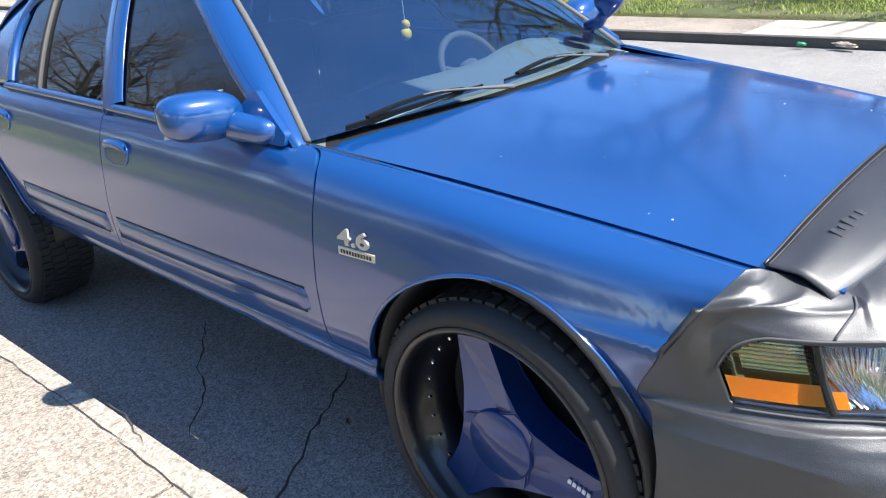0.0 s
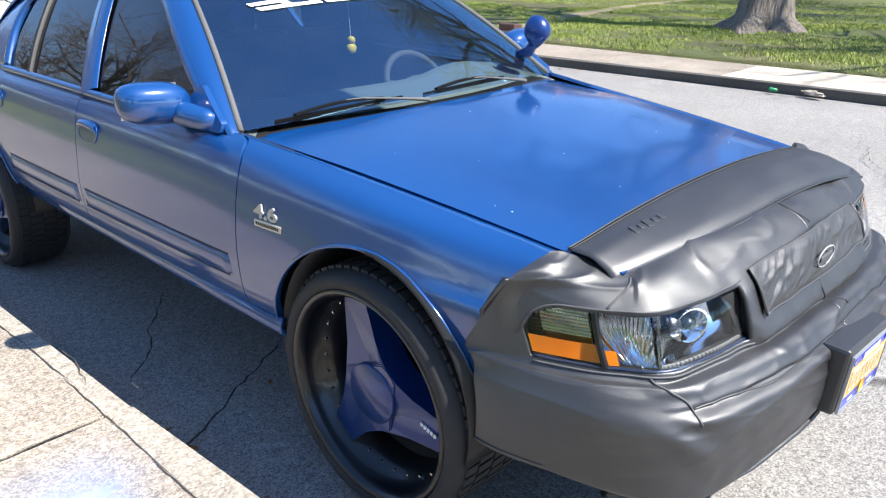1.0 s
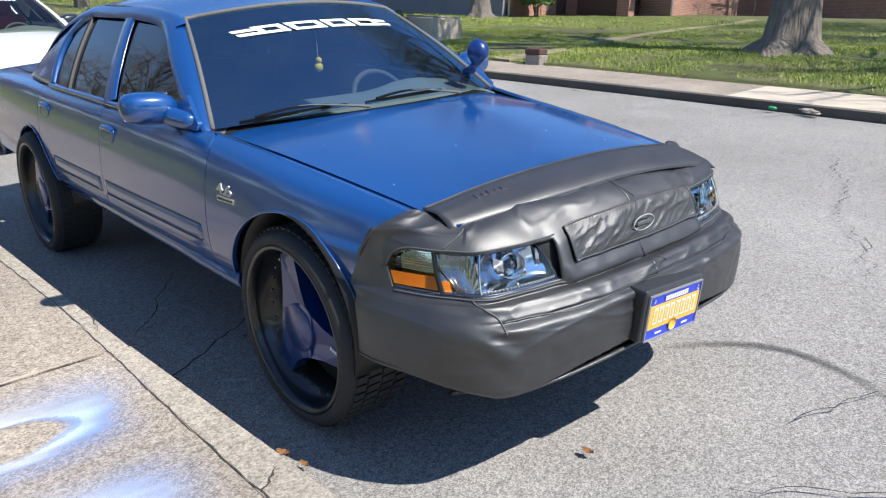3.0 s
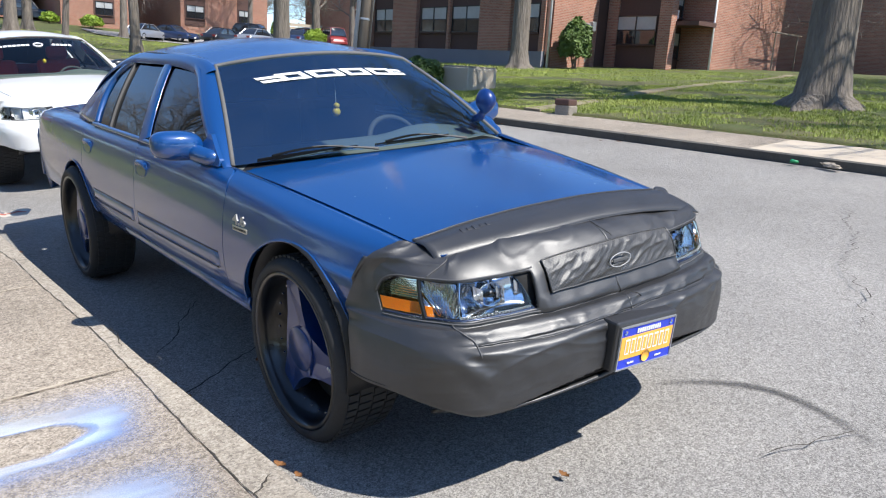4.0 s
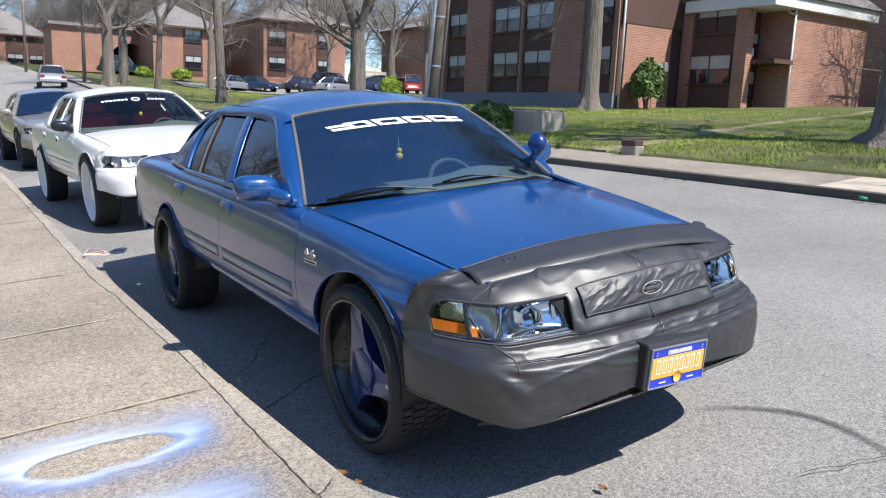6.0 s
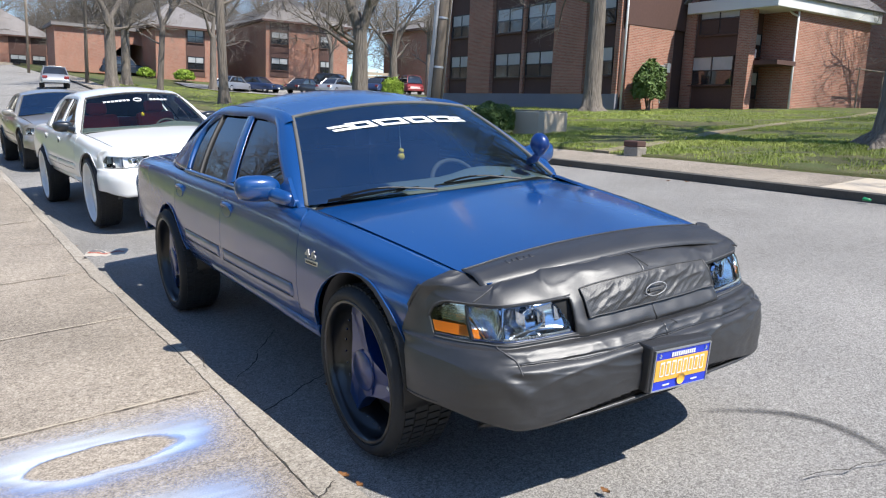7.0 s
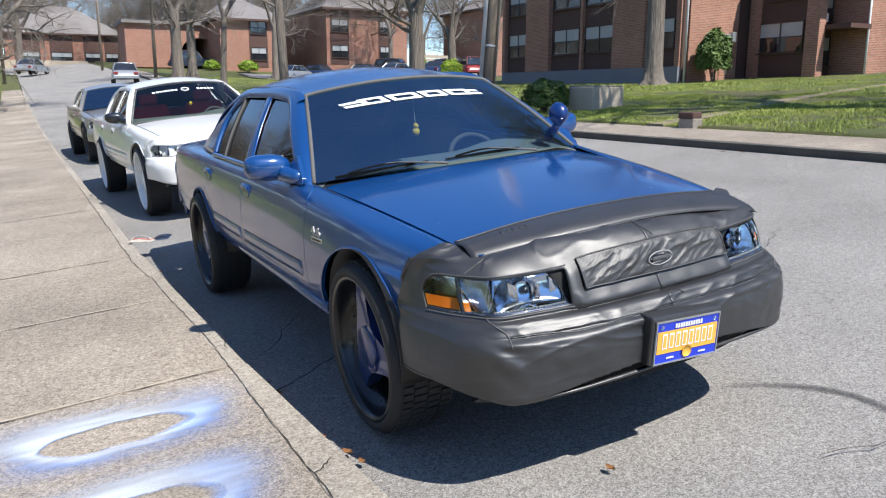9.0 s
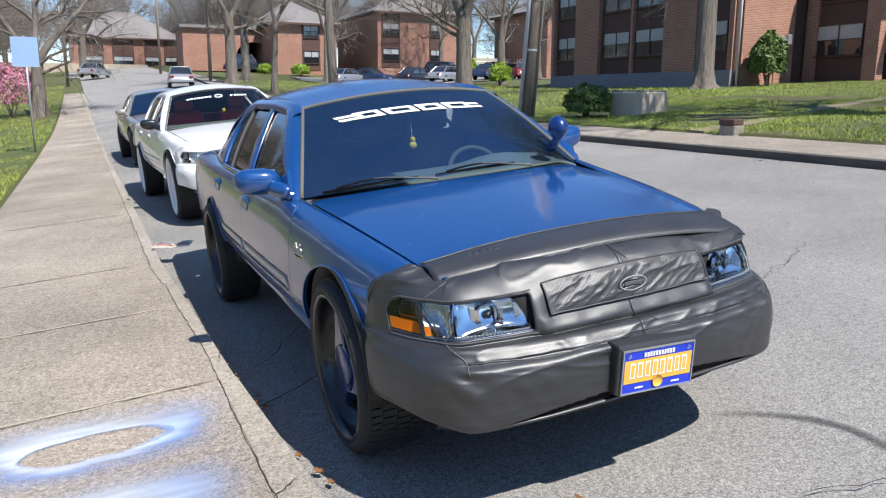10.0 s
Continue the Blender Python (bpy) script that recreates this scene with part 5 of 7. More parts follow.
# ---------------------------------------------------------------- buildings
def brick_material(name, c1, c2, mortar):
    m = bpy.data.materials.new(name)
    m.use_nodes = True
    N, L = m.node_tree.nodes, m.node_tree.links
    p = N["Principled BSDF"]
    p.inputs["Roughness"].default_value = 0.9
    co = N.new("ShaderNodeTexCoord")
    sp = N.new("ShaderNodeSeparateXYZ")
    L.new(co.outputs["Object"], sp.inputs[0])
    ad = N.new("ShaderNodeMath")
    L.new(sp.outputs[0], ad.inputs[0])
    L.new(sp.outputs[1], ad.inputs[1])
    cb = N.new("ShaderNodeCombineXYZ")
    L.new(ad.outputs[0], cb.inputs[0])
    L.new(sp.outputs[2], cb.inputs[1])
    br = N.new("ShaderNodeTexBrick")
    br.inputs["Scale"].default_value = 1.0
    br.inputs["Brick Width"].default_value = 0.22
    br.inputs["Row Height"].default_value = 0.075
    br.inputs["Mortar Size"].default_value = 0.010
    br.inputs["Color1"].default_value = (*c1, 1)
    br.inputs["Color2"].default_value = (*c2, 1)
    br.inputs["Mortar"].default_value = (*mortar, 1)
    L.new(cb.outputs[0], br.inputs["Vector"])
    wide = N.new("ShaderNodeTexNoise")
    wide.inputs["Scale"].default_value = 0.8
    wide.inputs["Detail"].default_value = 5
    L.new(co.outputs["Object"], wide.inputs["Vector"])
    mr = N.new("ShaderNodeMapRange")
    mr.inputs["To Min"].default_value, mr.inputs["To Max"].default_value = 0.75, 1.2
    L.new(wide.outputs["Fac"], mr.inputs["Value"])
    mx = N.new("ShaderNodeMix")
    mx.data_type, mx.blend_type = "RGBA", "MULTIPLY"
    mx.inputs["Factor"].default_value = 1.0
    L.new(br.outputs["Color"], mx.inputs["A"])
    L.new(mr.outputs[0], mx.inputs["B"])
    L.new(mx.outputs["Result"], p.inputs["Base Color"])
    bp = N.new("ShaderNodeBump")
    bp.inputs["Distance"].default_value = 0.01
    L.new(br.outputs["Fac"], bp.inputs["Height"])
    bp.invert = True
    L.new(bp.outputs[0], p.inputs["Normal"])
    return m


M_BRICK = brick_material("red_brick_wall", (0.32, 0.128, 0.082), (0.45, 0.195, 0.13), (0.42, 0.33, 0.26))
M_PANE = material("window_pane", (0.02, 0.022, 0.026), 0.06, 0.0, 3, 0.2, spec=0.8, coat=1.0)
M_BLIND = material("window_blind", (0.42, 0.43, 0.43), 0.35, 0.0, 3, 0.1, coat=0.6)


def window(parent, origin, along, out, width, z0, z1, name="window"):
    """Double-hung pair of sashes: frame, sill, two upper and two lower panes."""
    a, o, up = Vector(along), Vector(out), Vector((0, 0, 1))
    def put(bm, u0, u1, h0, h1, d0, d1):
        vs = [bm.verts.new(Vector(origin) + a * u + o * d + up * h) for h in (h0, h1) for d in (d0, d1) for u in (u0, u1)]
        for q in ((0, 2, 3, 1), (4, 5, 7, 6), (0, 1, 5, 4), (2, 6, 7, 3), (0, 4, 6, 2), (1, 3, 7, 5)):
            bm.faces.new([vs[i] for i in q])
    bm = bmesh.new()
    f = 0.055
    us = [0, f, width / 2 - f / 2, width / 2 + f / 2, width - f, width]
    hs = [z0, z0 + f, (z0 + z1) / 2 - f / 2, (z0 + z1) / 2 + f / 2, z1 - f, z1]
    lattice = [[bm.verts.new(Vector(origin) + a * u + o * 0.062 + up * h) for h in hs] for u in us]
    for i in range(5):
        for j in range(5):
            if not (i in (1, 3) and j in (1, 3)):
                bm.faces.new((lattice[i][j], lattice[i + 1][j], lattice[i + 1][j + 1], lattice[i][j + 1]))
    edges = [e for e in bm.edges if e.is_boundary]
    for v in bmesh.ops.extrude_edge_only(bm, edges=edges)["geom"]:
        if isinstance(v, bmesh.types.BMVert):
            v.co -= o * 0.062
    win = part(name, bm, M_BLACK_PAINT, parent, "dark-framed sash window, pale blinds")
    for k in (0, 1):
        u0 = f + k * (width / 2 - f / 2) - (0 if k == 0 else f * 0.5)
        u0 = f if k == 0 else width / 2 + f / 2
        u1 = width / 2 - f / 2 if k == 0 else width - f
        for j in (0, 1):
            h0 = z0 + f if j == 0 else (z0 + z1) / 2 + f / 2
            h1 = (z0 + z1) / 2 - f / 2 if j == 0 else z1 - f
            bm = bmesh.new()
            put(bm, u0, u1, h0, h1, 0.01, 0.025)
            part("pane", bm, M_BLIND if j else M_PANE, win)
    bm = bmesh.new()
    put(bm, -0.04, width + 0.04, z0 - 0.06, z0, 0.0, 0.12)
    part("sill", bm, M_BROWN_PANEL, win)
    return win


def wall_box(name, parent, x0, x1, y0, y1, z0, z1, mat, label=""):
    return boxes(name, [(x0, x1, y0, y1, z0, z1)], mat, parent, label)


# Large apartment house: its long face looks at the street, its end walls look at the sun.
house = thing("apartment_building", plumb(25.13, 24.37, -0.55), "two-tone red brick apartment house with brown panels", "building")
H = 8.6
wall_box("wall", house, 0.25, 11, 0.02, 15.2, 0.0, H, M_BROWN_PANEL, "dark brown recessed wall panel")
wall_box("base_wall", house, 0.02, 0.25, 0.0, 15.2, 0.0, 0.95, M_STUCCO, "painted grey base course")
for a, b in ((12.6, 10.25), (4.70, 2.36), (15.2, 14.9)):
    wall_box("brick_pier", house, 0.0, 0.25, b, a, 0.95, H, M_BRICK, "red brick pier")
for a, b in ((7.45, 7.25), (0.30, 0.0)):
    wall_box("brick_pier", house, 0.06, 0.25, b, a, 0.95, H, M_BRICK, "red brick pier")
for z in (1.85, 4.33, 6.8):
    for y1, w in ((10.02, 2.35), (7.18, 2.4), (2.25, 1.75), (14.7, 2.0)):
        window(house, (0.25, y1, 0), (0, -1, 0), (-1, 0, 0), w, z, min(z + 1.38, H))
wall_box("end_wall", house, 0.55, 3.75, -0.10, 0.02, 0.0, 4.25, M_BRICK, "sunlit brick end wall")
wall_box("upper_wall", house, 0.3, 4.6, -0.13, 0.02, 4.25, H, M_BROWN_PANEL, "overhanging brown upper wall")
bm = bmesh.new()
tube(bm, [(0.25, -0.2, 0.1), (0.25, -0.2, H)], 0.055, 10)
part("downspout", bm, M_WHITE_TRIM, house, "pale metal downspout", smooth=True)
wall_box("side_wall", house, 4.6, 11, -3.25, 0.02, 0.0, H, M_BROWN_PANEL, "brown panel wall")
wall_box("brick_pier", house, 4.5, 4.6, -0.75, -0.10, 0.0, H, M_BRICK, "red brick pier")
window(house, (4.6, -0.62, 0), (0, -1, 0), (-1, 0, 0), 2.5, 1.60, 3.0)
window(house, (4.6, -0.95, 0), (0, -1, 0), (-1, 0, 0), 2.3, 4.0, 5.5)
wall_box("brick_pier", house, 4.5, 4.95, -3.95, -3.25, 0.0, H, M_BRICK, "red brick pier")
window(house, (4.98, -3.25, 0), (1, 0, 0), (0, -1, 0), 1.3, 1.0, 2.3)
window(house, (4.98, -3.25, 0), (1, 0, 0), (0, -1, 0), 1.3, 3.0, 4.1)
boxes("air_conditioner", [(5.0, 5.5, -3.65, -3.25, 2.9, 3.3)], M_WHITE_TRIM, house, "pale window air conditioner", bevel=0.02)
wall_box("porch_floor", house, 4.9, 6.35, -5.05, -3.25, 0.0, 0.25, M_PALE_CONCRETE, "concrete porch slab")
# Slab added at balcony height to keep the lower recess in shade.
wall_box("shade_slab", house, 4.9, 6.35, -5.2, -3.25, 2.55, 2.75, M_BROWN_PANEL, "brown balcony slab, added to shade the recess")
wall_box("stair_tower", house, 6.35, 12.6, -5.05, -0.5, 0.0, 5.05, M_BRICK, "sunlit red brick stair tower")
boxes("tower_eave", [(4.3, 13.0, -5.35, -0.3, 5.05, 5.6)], M_WHITE_TRIM, house, "white siding eave", bevel=0.02)
bm = sheet(lambda u, v: Vector((4.2 + 8.9 * u, -5.5 + 5.4 * v, 5.61 + 1.3 * math.sin(math.pi * v))), [0, 1], steps(0, 1, 8))
thicken(part("tower_roof", bm, M_ROOF, house, "grey shingle roof"), 0.08)
bm = bmesh.new()
tube(bm, [(6.28, -5.12, 0.2), (6.28, -5.12, 5.1)], 0.05, 8)
part("downspout", bm, M_WHITE_TRIM, house, smooth=True)
bm = bmesh.new()
tube(bm, [(6.1, -4.7, 5.1), (6.2, -4.9, 4.9), (6.3, -5.15, 4.8)], 0.05, 8)
part("gutter_elbow", bm, M_WHITE_TRIM, house, smooth=True)
meter = thing("meter_box", plumb(27.65, 24.05, 0.75), "grey electric meter boxes on the brick wall", "meter box")
boxes("cabinet", [(0.0, 0.45, -0.18, 0.0, 0.0, 0.95)], M_GALV, meter, bevel=0.02)
boxes("dial_box", [(0.5, 0.75, -0.25, 0.0, 0.6, 1.05)], M_GALV, meter, bevel=0.02)
bm = bmesh.new()
tube(bm, [(0.3, -0.09, 0.0), (0.3, -0.09, -0.9)], 0.035, 8)
part("conduit", bm, M_GALV, meter)


def hip_house(x, y, z, w, d, h, roof_h, label, bays, rz=0.0, lit=True):
    ob = thing("brick_house", plumb(x, y, z, rz), label, "building", "brick houses down the street")
    wall_box("wall", ob, 0, w, 0, d, -1.5, h, M_BRICK)
    e = 0.6
    bm = bmesh.new()
    c = [bm.verts.new(v) for v in ((-e, -e, h), (w + e, -e, h), (w + e, d + e, h), (-e, d + e, h))]
    r = [bm.verts.new(v) for v in ((min(w, d) / 2, d / 2, h + roof_h), (w - min(w, d) / 2, d / 2, h + roof_h))]
    for q in ((c[0], c[1], r[1], r[0]), (c[1], c[2], r[1]), (c[2], c[3], r[0], r[1]), (c[3], c[0], r[0])):
        bm.faces.new(q)
    thicken(part("roof", bm, M_ROOF, ob, "pale grey hipped roof"), 0.15)
    boxes("eave", [(-e, w + e, -e, d + e, h - 0.18, h + 0.02)], M_BROWN_PANEL, ob)
    for u, wd in bays:
        boxes("bay_panel", [(u, u + wd, -0.06, 0.02, 0.2, h - 0.1)], M_BROWN_PANEL, ob, "brown timber bay")
        for zz in (0.9, 3.5):
            if zz + 1.2 < h:
                window(ob, (u + 0.15, -0.06, 0), (1, 0, 0), (0, -1, 0), wd - 0.3, zz, zz + 1.25)
    return ob


hip_house(26.9, 76.0, 1.75, 9.3, 14.0, 5.9, 3.6, "red brick house, brown window bays, hipped roof", [(0.4, 2.1), (5.9, 1.6)])
hip_house(16.4, 78.0, 2.3, 6.6, 16.0, 4.9, 3.2, "red brick house behind bare trees", [(2.9, 1.9)])
hip_house(-3.0, 120.0, 4.9, 15.0, 12.0, 4.7, 4.2, "low red brick house across the bend", [(1.2, 3.2), (5.6, 2.9), (9.9, 2.2), (12.6, 1.9)])
hip_house(-26.0, 112.0, 4.2, 14.0, 10.0, 5.0, 3.8, "brick house behind a blossoming tree", [(2.0, 3.0), (8.0, 3.0)])
hip_house(44.0, 70.0, 0.8, 14.0, 12.0, 5.8, 3.4, "red brick house behind parked cars", [(2.0, 3.0), (8.0, 3.0)])
hip_house(46.0, 12.0, -0.2, 10.0, 14.0, 6.5, 3.0, "dark brick house beyond the lawn", [(1.0, 2.5)])
hip_house(12.0, 130.0, 5.2, 26.0, 12.0, 5.0, 3.4, "long brick house in the distance", [(2.0, 3.0), (8.0, 3.0), (14.0, 3.0), (20.0, 3.0)])
# carport with an arched opening
carport = thing("carport", plumb(9.2, 84.0, 3.1), "brick carport with a dark arched opening", "carport")
bm = bmesh.new()
arch = [(4.5, 0.0)] + [(6.4 + 1.9 * math.cos(a), 1.7 + 1.4 * math.sin(a)) for a in steps(math.pi, 0, 14)] + [(8.3, 0.0)]
outer = [(-1.0, 0.0), (-1.0, 4.4), (11.0, 4.4), (11.0, 0.0)]
front = [bm.verts.new((x, 0, z)) for x, z in [outer[0], outer[1], outer[2], outer[3]] + arch[::-1]]
bm.faces.new(front)
ext = bmesh.ops.extrude_face_region(bm, geom=bm.faces[:])
for v in ext["geom"]:
    if isinstance(v, bmesh.types.BMVert):
        v.co.y += 0.4
part("front_wall", bm, M_BRICK, carport)
boxes("back_wall", [(-1.0, 11.0, 6.0, 6.3, -1.0, 4.4)], M_DARK, carport)
boxes("side_wall", [(-1.0, -0.7, 0.4, 6.0, -1.0, 4.4)], M_BRICK, carport)
boxes("side_wall", [(10.7, 11.0, 0.4, 6.0, -1.0, 4.4)], M_BRICK, carport)
boxes("roof", [(-1.3, 11.3, -0.4, 6.6, 4.4, 4.7)], M_ROOF, carport)
retaining = tagged(boxes("retaining_wall", [(-14, 9, -0.2, 0.2, -1.5, 0.9)], M_PALE_CONCRETE), "low pale concrete retaining wall", "wall", kind="structure")
retaining.matrix_world = plumb(-2, 116.0, 4.8)

# ---------------------------------------------------------------- trees, poles, shrubs
def ring_mesh(name, segs, mat, parent, label=""):
    """Tapered bars (p, q, r0, r1, sides) as one mesh."""
    vs, fs = [], []
    for p, q, r0, r1, n in segs:
        d = (q - p).normalized()
        u = d.orthogonal().normalized()
        w = d.cross(u)
        b = len(vs)
        for c, r in ((p, r0), (q, r1)):
            for k in range(n):
                a = 2 * math.pi * k / n
                vs.append(c + (u * math.cos(a) + w * math.sin(a)) * r)
        for k in range(n):
            fs.append((b + k, b + (k + 1) % n, b + n + (k + 1) % n, b + n + k))
    me = bpy.data.meshes.new(name)
    me.from_pydata([tuple(v) for v in vs], [], fs)
    me.materials.append(mat)
    me.polygons.foreach_set("use_smooth", [True] * len(me.polygons))
    ob = new(name, me)
    ob.parent = parent
    if label:
        ob["label"] = label
    return ob


def make_tree(m, height, radius, seed, label, levels=4, first=0.32, spread=0.75, density=1.0, flare=1.5):
    rnd = random.Random(seed)
    tree = thing("tree", m, label, "tree", "bare trees along the street")
    limbs, twigs = [], []
    def grow(p, d, r, length, level):
        n = 5 if level < 2 else 3
        pts, rr = [p], [r]
        for k in range(n):
            d = (d + Vector((rnd.gauss(0, 1), rnd.gauss(0, 1), rnd.gauss(0.1, 0.6))) * (0.10 + 0.05 * level)).normalized()
            p = p + d * length / n
            pts.append(p)
            rr.append(r * (1 - 0.62 * (k + 1) / n))
        sides = (14, 8, 6, 4, 3, 3)[level]
        for k in range(n):
            (limbs if level < 3 else twigs).append((pts[k], pts[k + 1], rr[k], rr[k + 1], sides))
        if level >= levels:
            return
        count = max(2, int((5, 5, 5, 4, 3)[level] * density + rnd.random()))
        for c in range(count):
            t = rnd.uniform(0.35, 1.0)
            i = min(n - 1, int(t * n))
            q = pts[i].lerp(pts[i + 1], t * n - i)
            a = rnd.uniform(0, 2 * math.pi)
            u = d.orthogonal().normalized()
            side = u * math.cos(a) + d.cross(u) * math.sin(a)
            nd = (d * (1 - spread * 0.6) + side * spread + Vector((0, 0, 0.18))).normalized()
            grow(q, nd, rr[i] * rnd.uniform(0.45, 0.65), length * rnd.uniform(0.55, 0.8), level + 1)
    # trunk with root flare, then main limbs
    h = height * first
    lean = Vector((rnd.uniform(-0.05, 0.05), rnd.uniform(-0.05, 0.05), 1)).normalized()
    prof = [(-0.25, 1.25 * flare), (0.0, flare), (0.25, 1.18), (0.8, 1.0), (h * 0.6, 0.9), (h, 0.82)]
    bm = bmesh.new()
    rows = []
    n = 22
    for z, k in prof:
        base = lean * z
        ring = []
        for j in range(n):
            a = 2 * math.pi * j / n
            root = 1 + (0.22 * math.sin(a * 5 + seed) + 0.12 * math.sin(a * 8 + 1)) * max(0, (k - 1) / max(flare - 1, 0.1)) + 0.03 * math.sin(a * 3 + z)
            ring.append(bm.verts.new(base + Vector((math.cos(a), math.sin(a), 0)) * radius * k * root))
        rows.append(ring)
    for a, b in zip(rows, rows[1:]):
        for j in range(n):
            bm.faces.new((a[j], a[(j + 1) % n], b[(j + 1) % n], b[j]))
    part("trunk", bm, M_BARK, tree, smooth=True)
    top = lean * h
    for k in range(3 + (seed % 2)):
        a = 2 * math.pi * k / 3.5 + rnd.uniform(-0.4, 0.4)
        nd = Vector((math.cos(a) * rnd.uniform(0.25, 0.6), math.sin(a) * rnd.uniform(0.25, 0.6), 1)).normalized()
        grow(top - lean * rnd.uniform(0, h * 0.12), nd, radius * rnd.uniform(0.5, 0.66), height * rnd.uniform(0.28, 0.4), 0)
    for k in range(2):
        a = rnd.uniform(0, 6.28)
        grow(lean * h * rnd.uniform(0.72, 0.92), Vector((math.cos(a), math.sin(a), 0.35)).normalized(), radius * 0.28, height * 0.22, 1)
    ring_mesh("crown", limbs, M_BARK, tree)
    tagged(ring_mesh("twig_haze", twigs, M_TWIG, tree), kind="stuff")
    return tree


make_tree(plumb(13.3, 4.85), 15.0, 0.46, 11, "large bare oak with a wide rooted base", 4, 0.30, 0.8, 1.1, 1.75)
make_tree(plumb(22.7, 23.3), 15.0, 0.40, 12, "tall bare tree before the brick apartments", 4, 0.42, 0.75, 1.1, 1.6)
make_tree(plumb(15.9, 33.0), 13.0, 0.42, 13, "thick forked bare tree on the lawn", 4, 0.30, 0.7, 1.0, 1.3)
make_tree(plumb(11.1, 40.0), 14.0, 0.26, 14, "straight bare tree on the verge", 4, 0.45, 0.7, 1.0, 1.2)
make_tree(plumb(8.6, 44.0), 11.0, 0.18, 15, "slim bare tree on the verge", 4, 0.38, 0.75, 1.0, 1.2)
make_tree(plumb(8.6, 58.0), 14.0, 0.42, 16, "bare tree near the bend of the street", 4, 0.35, 0.7, 1.0, 1.3)
make_tree(plumb(10.4, 62.0), 13.0, 0.36, 17, "bare tree near the bend of the street", 4, 0.38, 0.7, 1.0, 1.3)
make_tree(plumb(27.4, 50.0), 11.0, 0.34, 18, "bare tree beside the parking lot", 4, 0.30, 0.8, 1.0, 1.2)
make_tree(plumb(31.6, 70.5), 12.0, 0.26, 19, "bare tree before the brick house", 4, 0.35, 0.7, 1.0, 1.2)
make_tree(plumb(-4.0, 42.0), 11.0, 0.34, 20, "gnarled bare tree beside the sidewalk", 4, 0.26, 0.85, 1.1, 1.3)
make_tree(plumb(-9.5, 22.0), 13.0, 0.30, 21, "bare tree on the near lawn", 4, 0.30, 0.8, 1.1, 1.3)
make_tree(plumb(-1.5, 95.0), 14.0, 0.40, 22, "bare tree in the distance", 4, 0.3, 0.8, 1.1, 1.2)
make_tree(plumb(14.0, 100.0), 16.0, 0.40, 23, "bare tree in the distance", 4, 0.3, 0.8, 1.1, 1.2)
make_tree(plumb(18.3, 66.0), 13.0, 0.30, 24, "bare tree before the brick house", 4, 0.35, 0.75, 1.1, 1.2)
make_tree(plumb(38.0, 62.0), 13.0, 0.28, 25, "bare tree beside the parking lot", 4, 0.3, 0.75, 1.1, 1.2)
# Unseen tree; its branches shade the far walk and lawn.
make_tree(plumb(13.5, -3.8), 13.0, 0.36, 26, "bare tree on the lawn across the street", 4, 0.3, 0.8, 1.1, 1.5)
make_tree(plumb(-15.0, 70.0), 15.0, 0.36, 27, "bare tree in the distance", 4, 0.3, 0.8, 1.1, 1.2)
# distant woods: a few grown trees, repeated at other turns and sizes; unseen ones added for reflections
wood = [make_tree(plumb(-22.0 + 9 * k, 150.0), 16.0, 0.30, 40 + k, "bare tree, repeated in far woods and out of view", 4, 0.22, 0.8, 1.35, 1.2) for k in range(3)]
rw = random.Random(9)
spots = [(rw.uniform(-40, 70), rw.uniform(100, 175)) for k in range(46)] + [(rw.uniform(-70, -14), rw.uniform(-40, 95)) for k in range(40)] + [(rw.uniform(36, 75), rw.uniform(-50, 60)) for k in range(16)] + [(rw.uniform(-30, 30), rw.uniform(-75, -30)) for k in range(22)] + [(rw.uniform(20, 48), rw.uniform(72, 100)) for k in range(9)] + [(rw.uniform(9.5, 26), rw.uniform(100, 116)) for k in range(6)] + [(rw.uniform(-16, -9.2), rw.uniform(60, 110)) for k in range(6)] + [(rw.uniform(-55, -10), rw.uniform(85, 140)) for k in range(14)]
for k, (x, y) in enumerate(spots):
    if -9 < x < 9 and y < 118 and y > 0:
        continue
    sc = rw.uniform(0.7, 1.15)
    copy_thing(wood[k % 3], plumb(x, y, None, rw.uniform(0, 360)) @ Matrix.Diagonal((sc, sc, sc, 1)))
# Unseen copies added right of the view, to throw branch shade on the lawn.
for k, (x, y) in enumerate(((23.0, -1.0), (27.5, 5.0), (20.5, -9.0))):
    copy_thing(wood[k % 3], plumb(x, y, None, 70 * k) @ Matrix.Diagonal((0.85, 0.85, 0.85, 1)))
# Unseen near tree, added with the woods for the car's reflections.
make_tree(plumb(-8.0, -6.0), 13.0, 0.36, 28, "bare tree on the near lawn", 4, 0.3, 0.8, 1.1, 1.4)

M_LEAF = material("shrub_leaf", (0.05, 0.09, 0.018), 0.55, 0.0, 3, 0.4, base2=(0.13, 0.20, 0.045), spec=0.4)
M_BRIGHT_LEAF = material("spring_leaf", (0.16, 0.26, 0.02), 0.55, 0.0, 3, 0.4, base2=(0.30, 0.40, 0.04))
M_BLOSSOM = material("pink_blossom", (0.55, 0.22, 0.30), 0.7, 0.0, 3, 0.3)


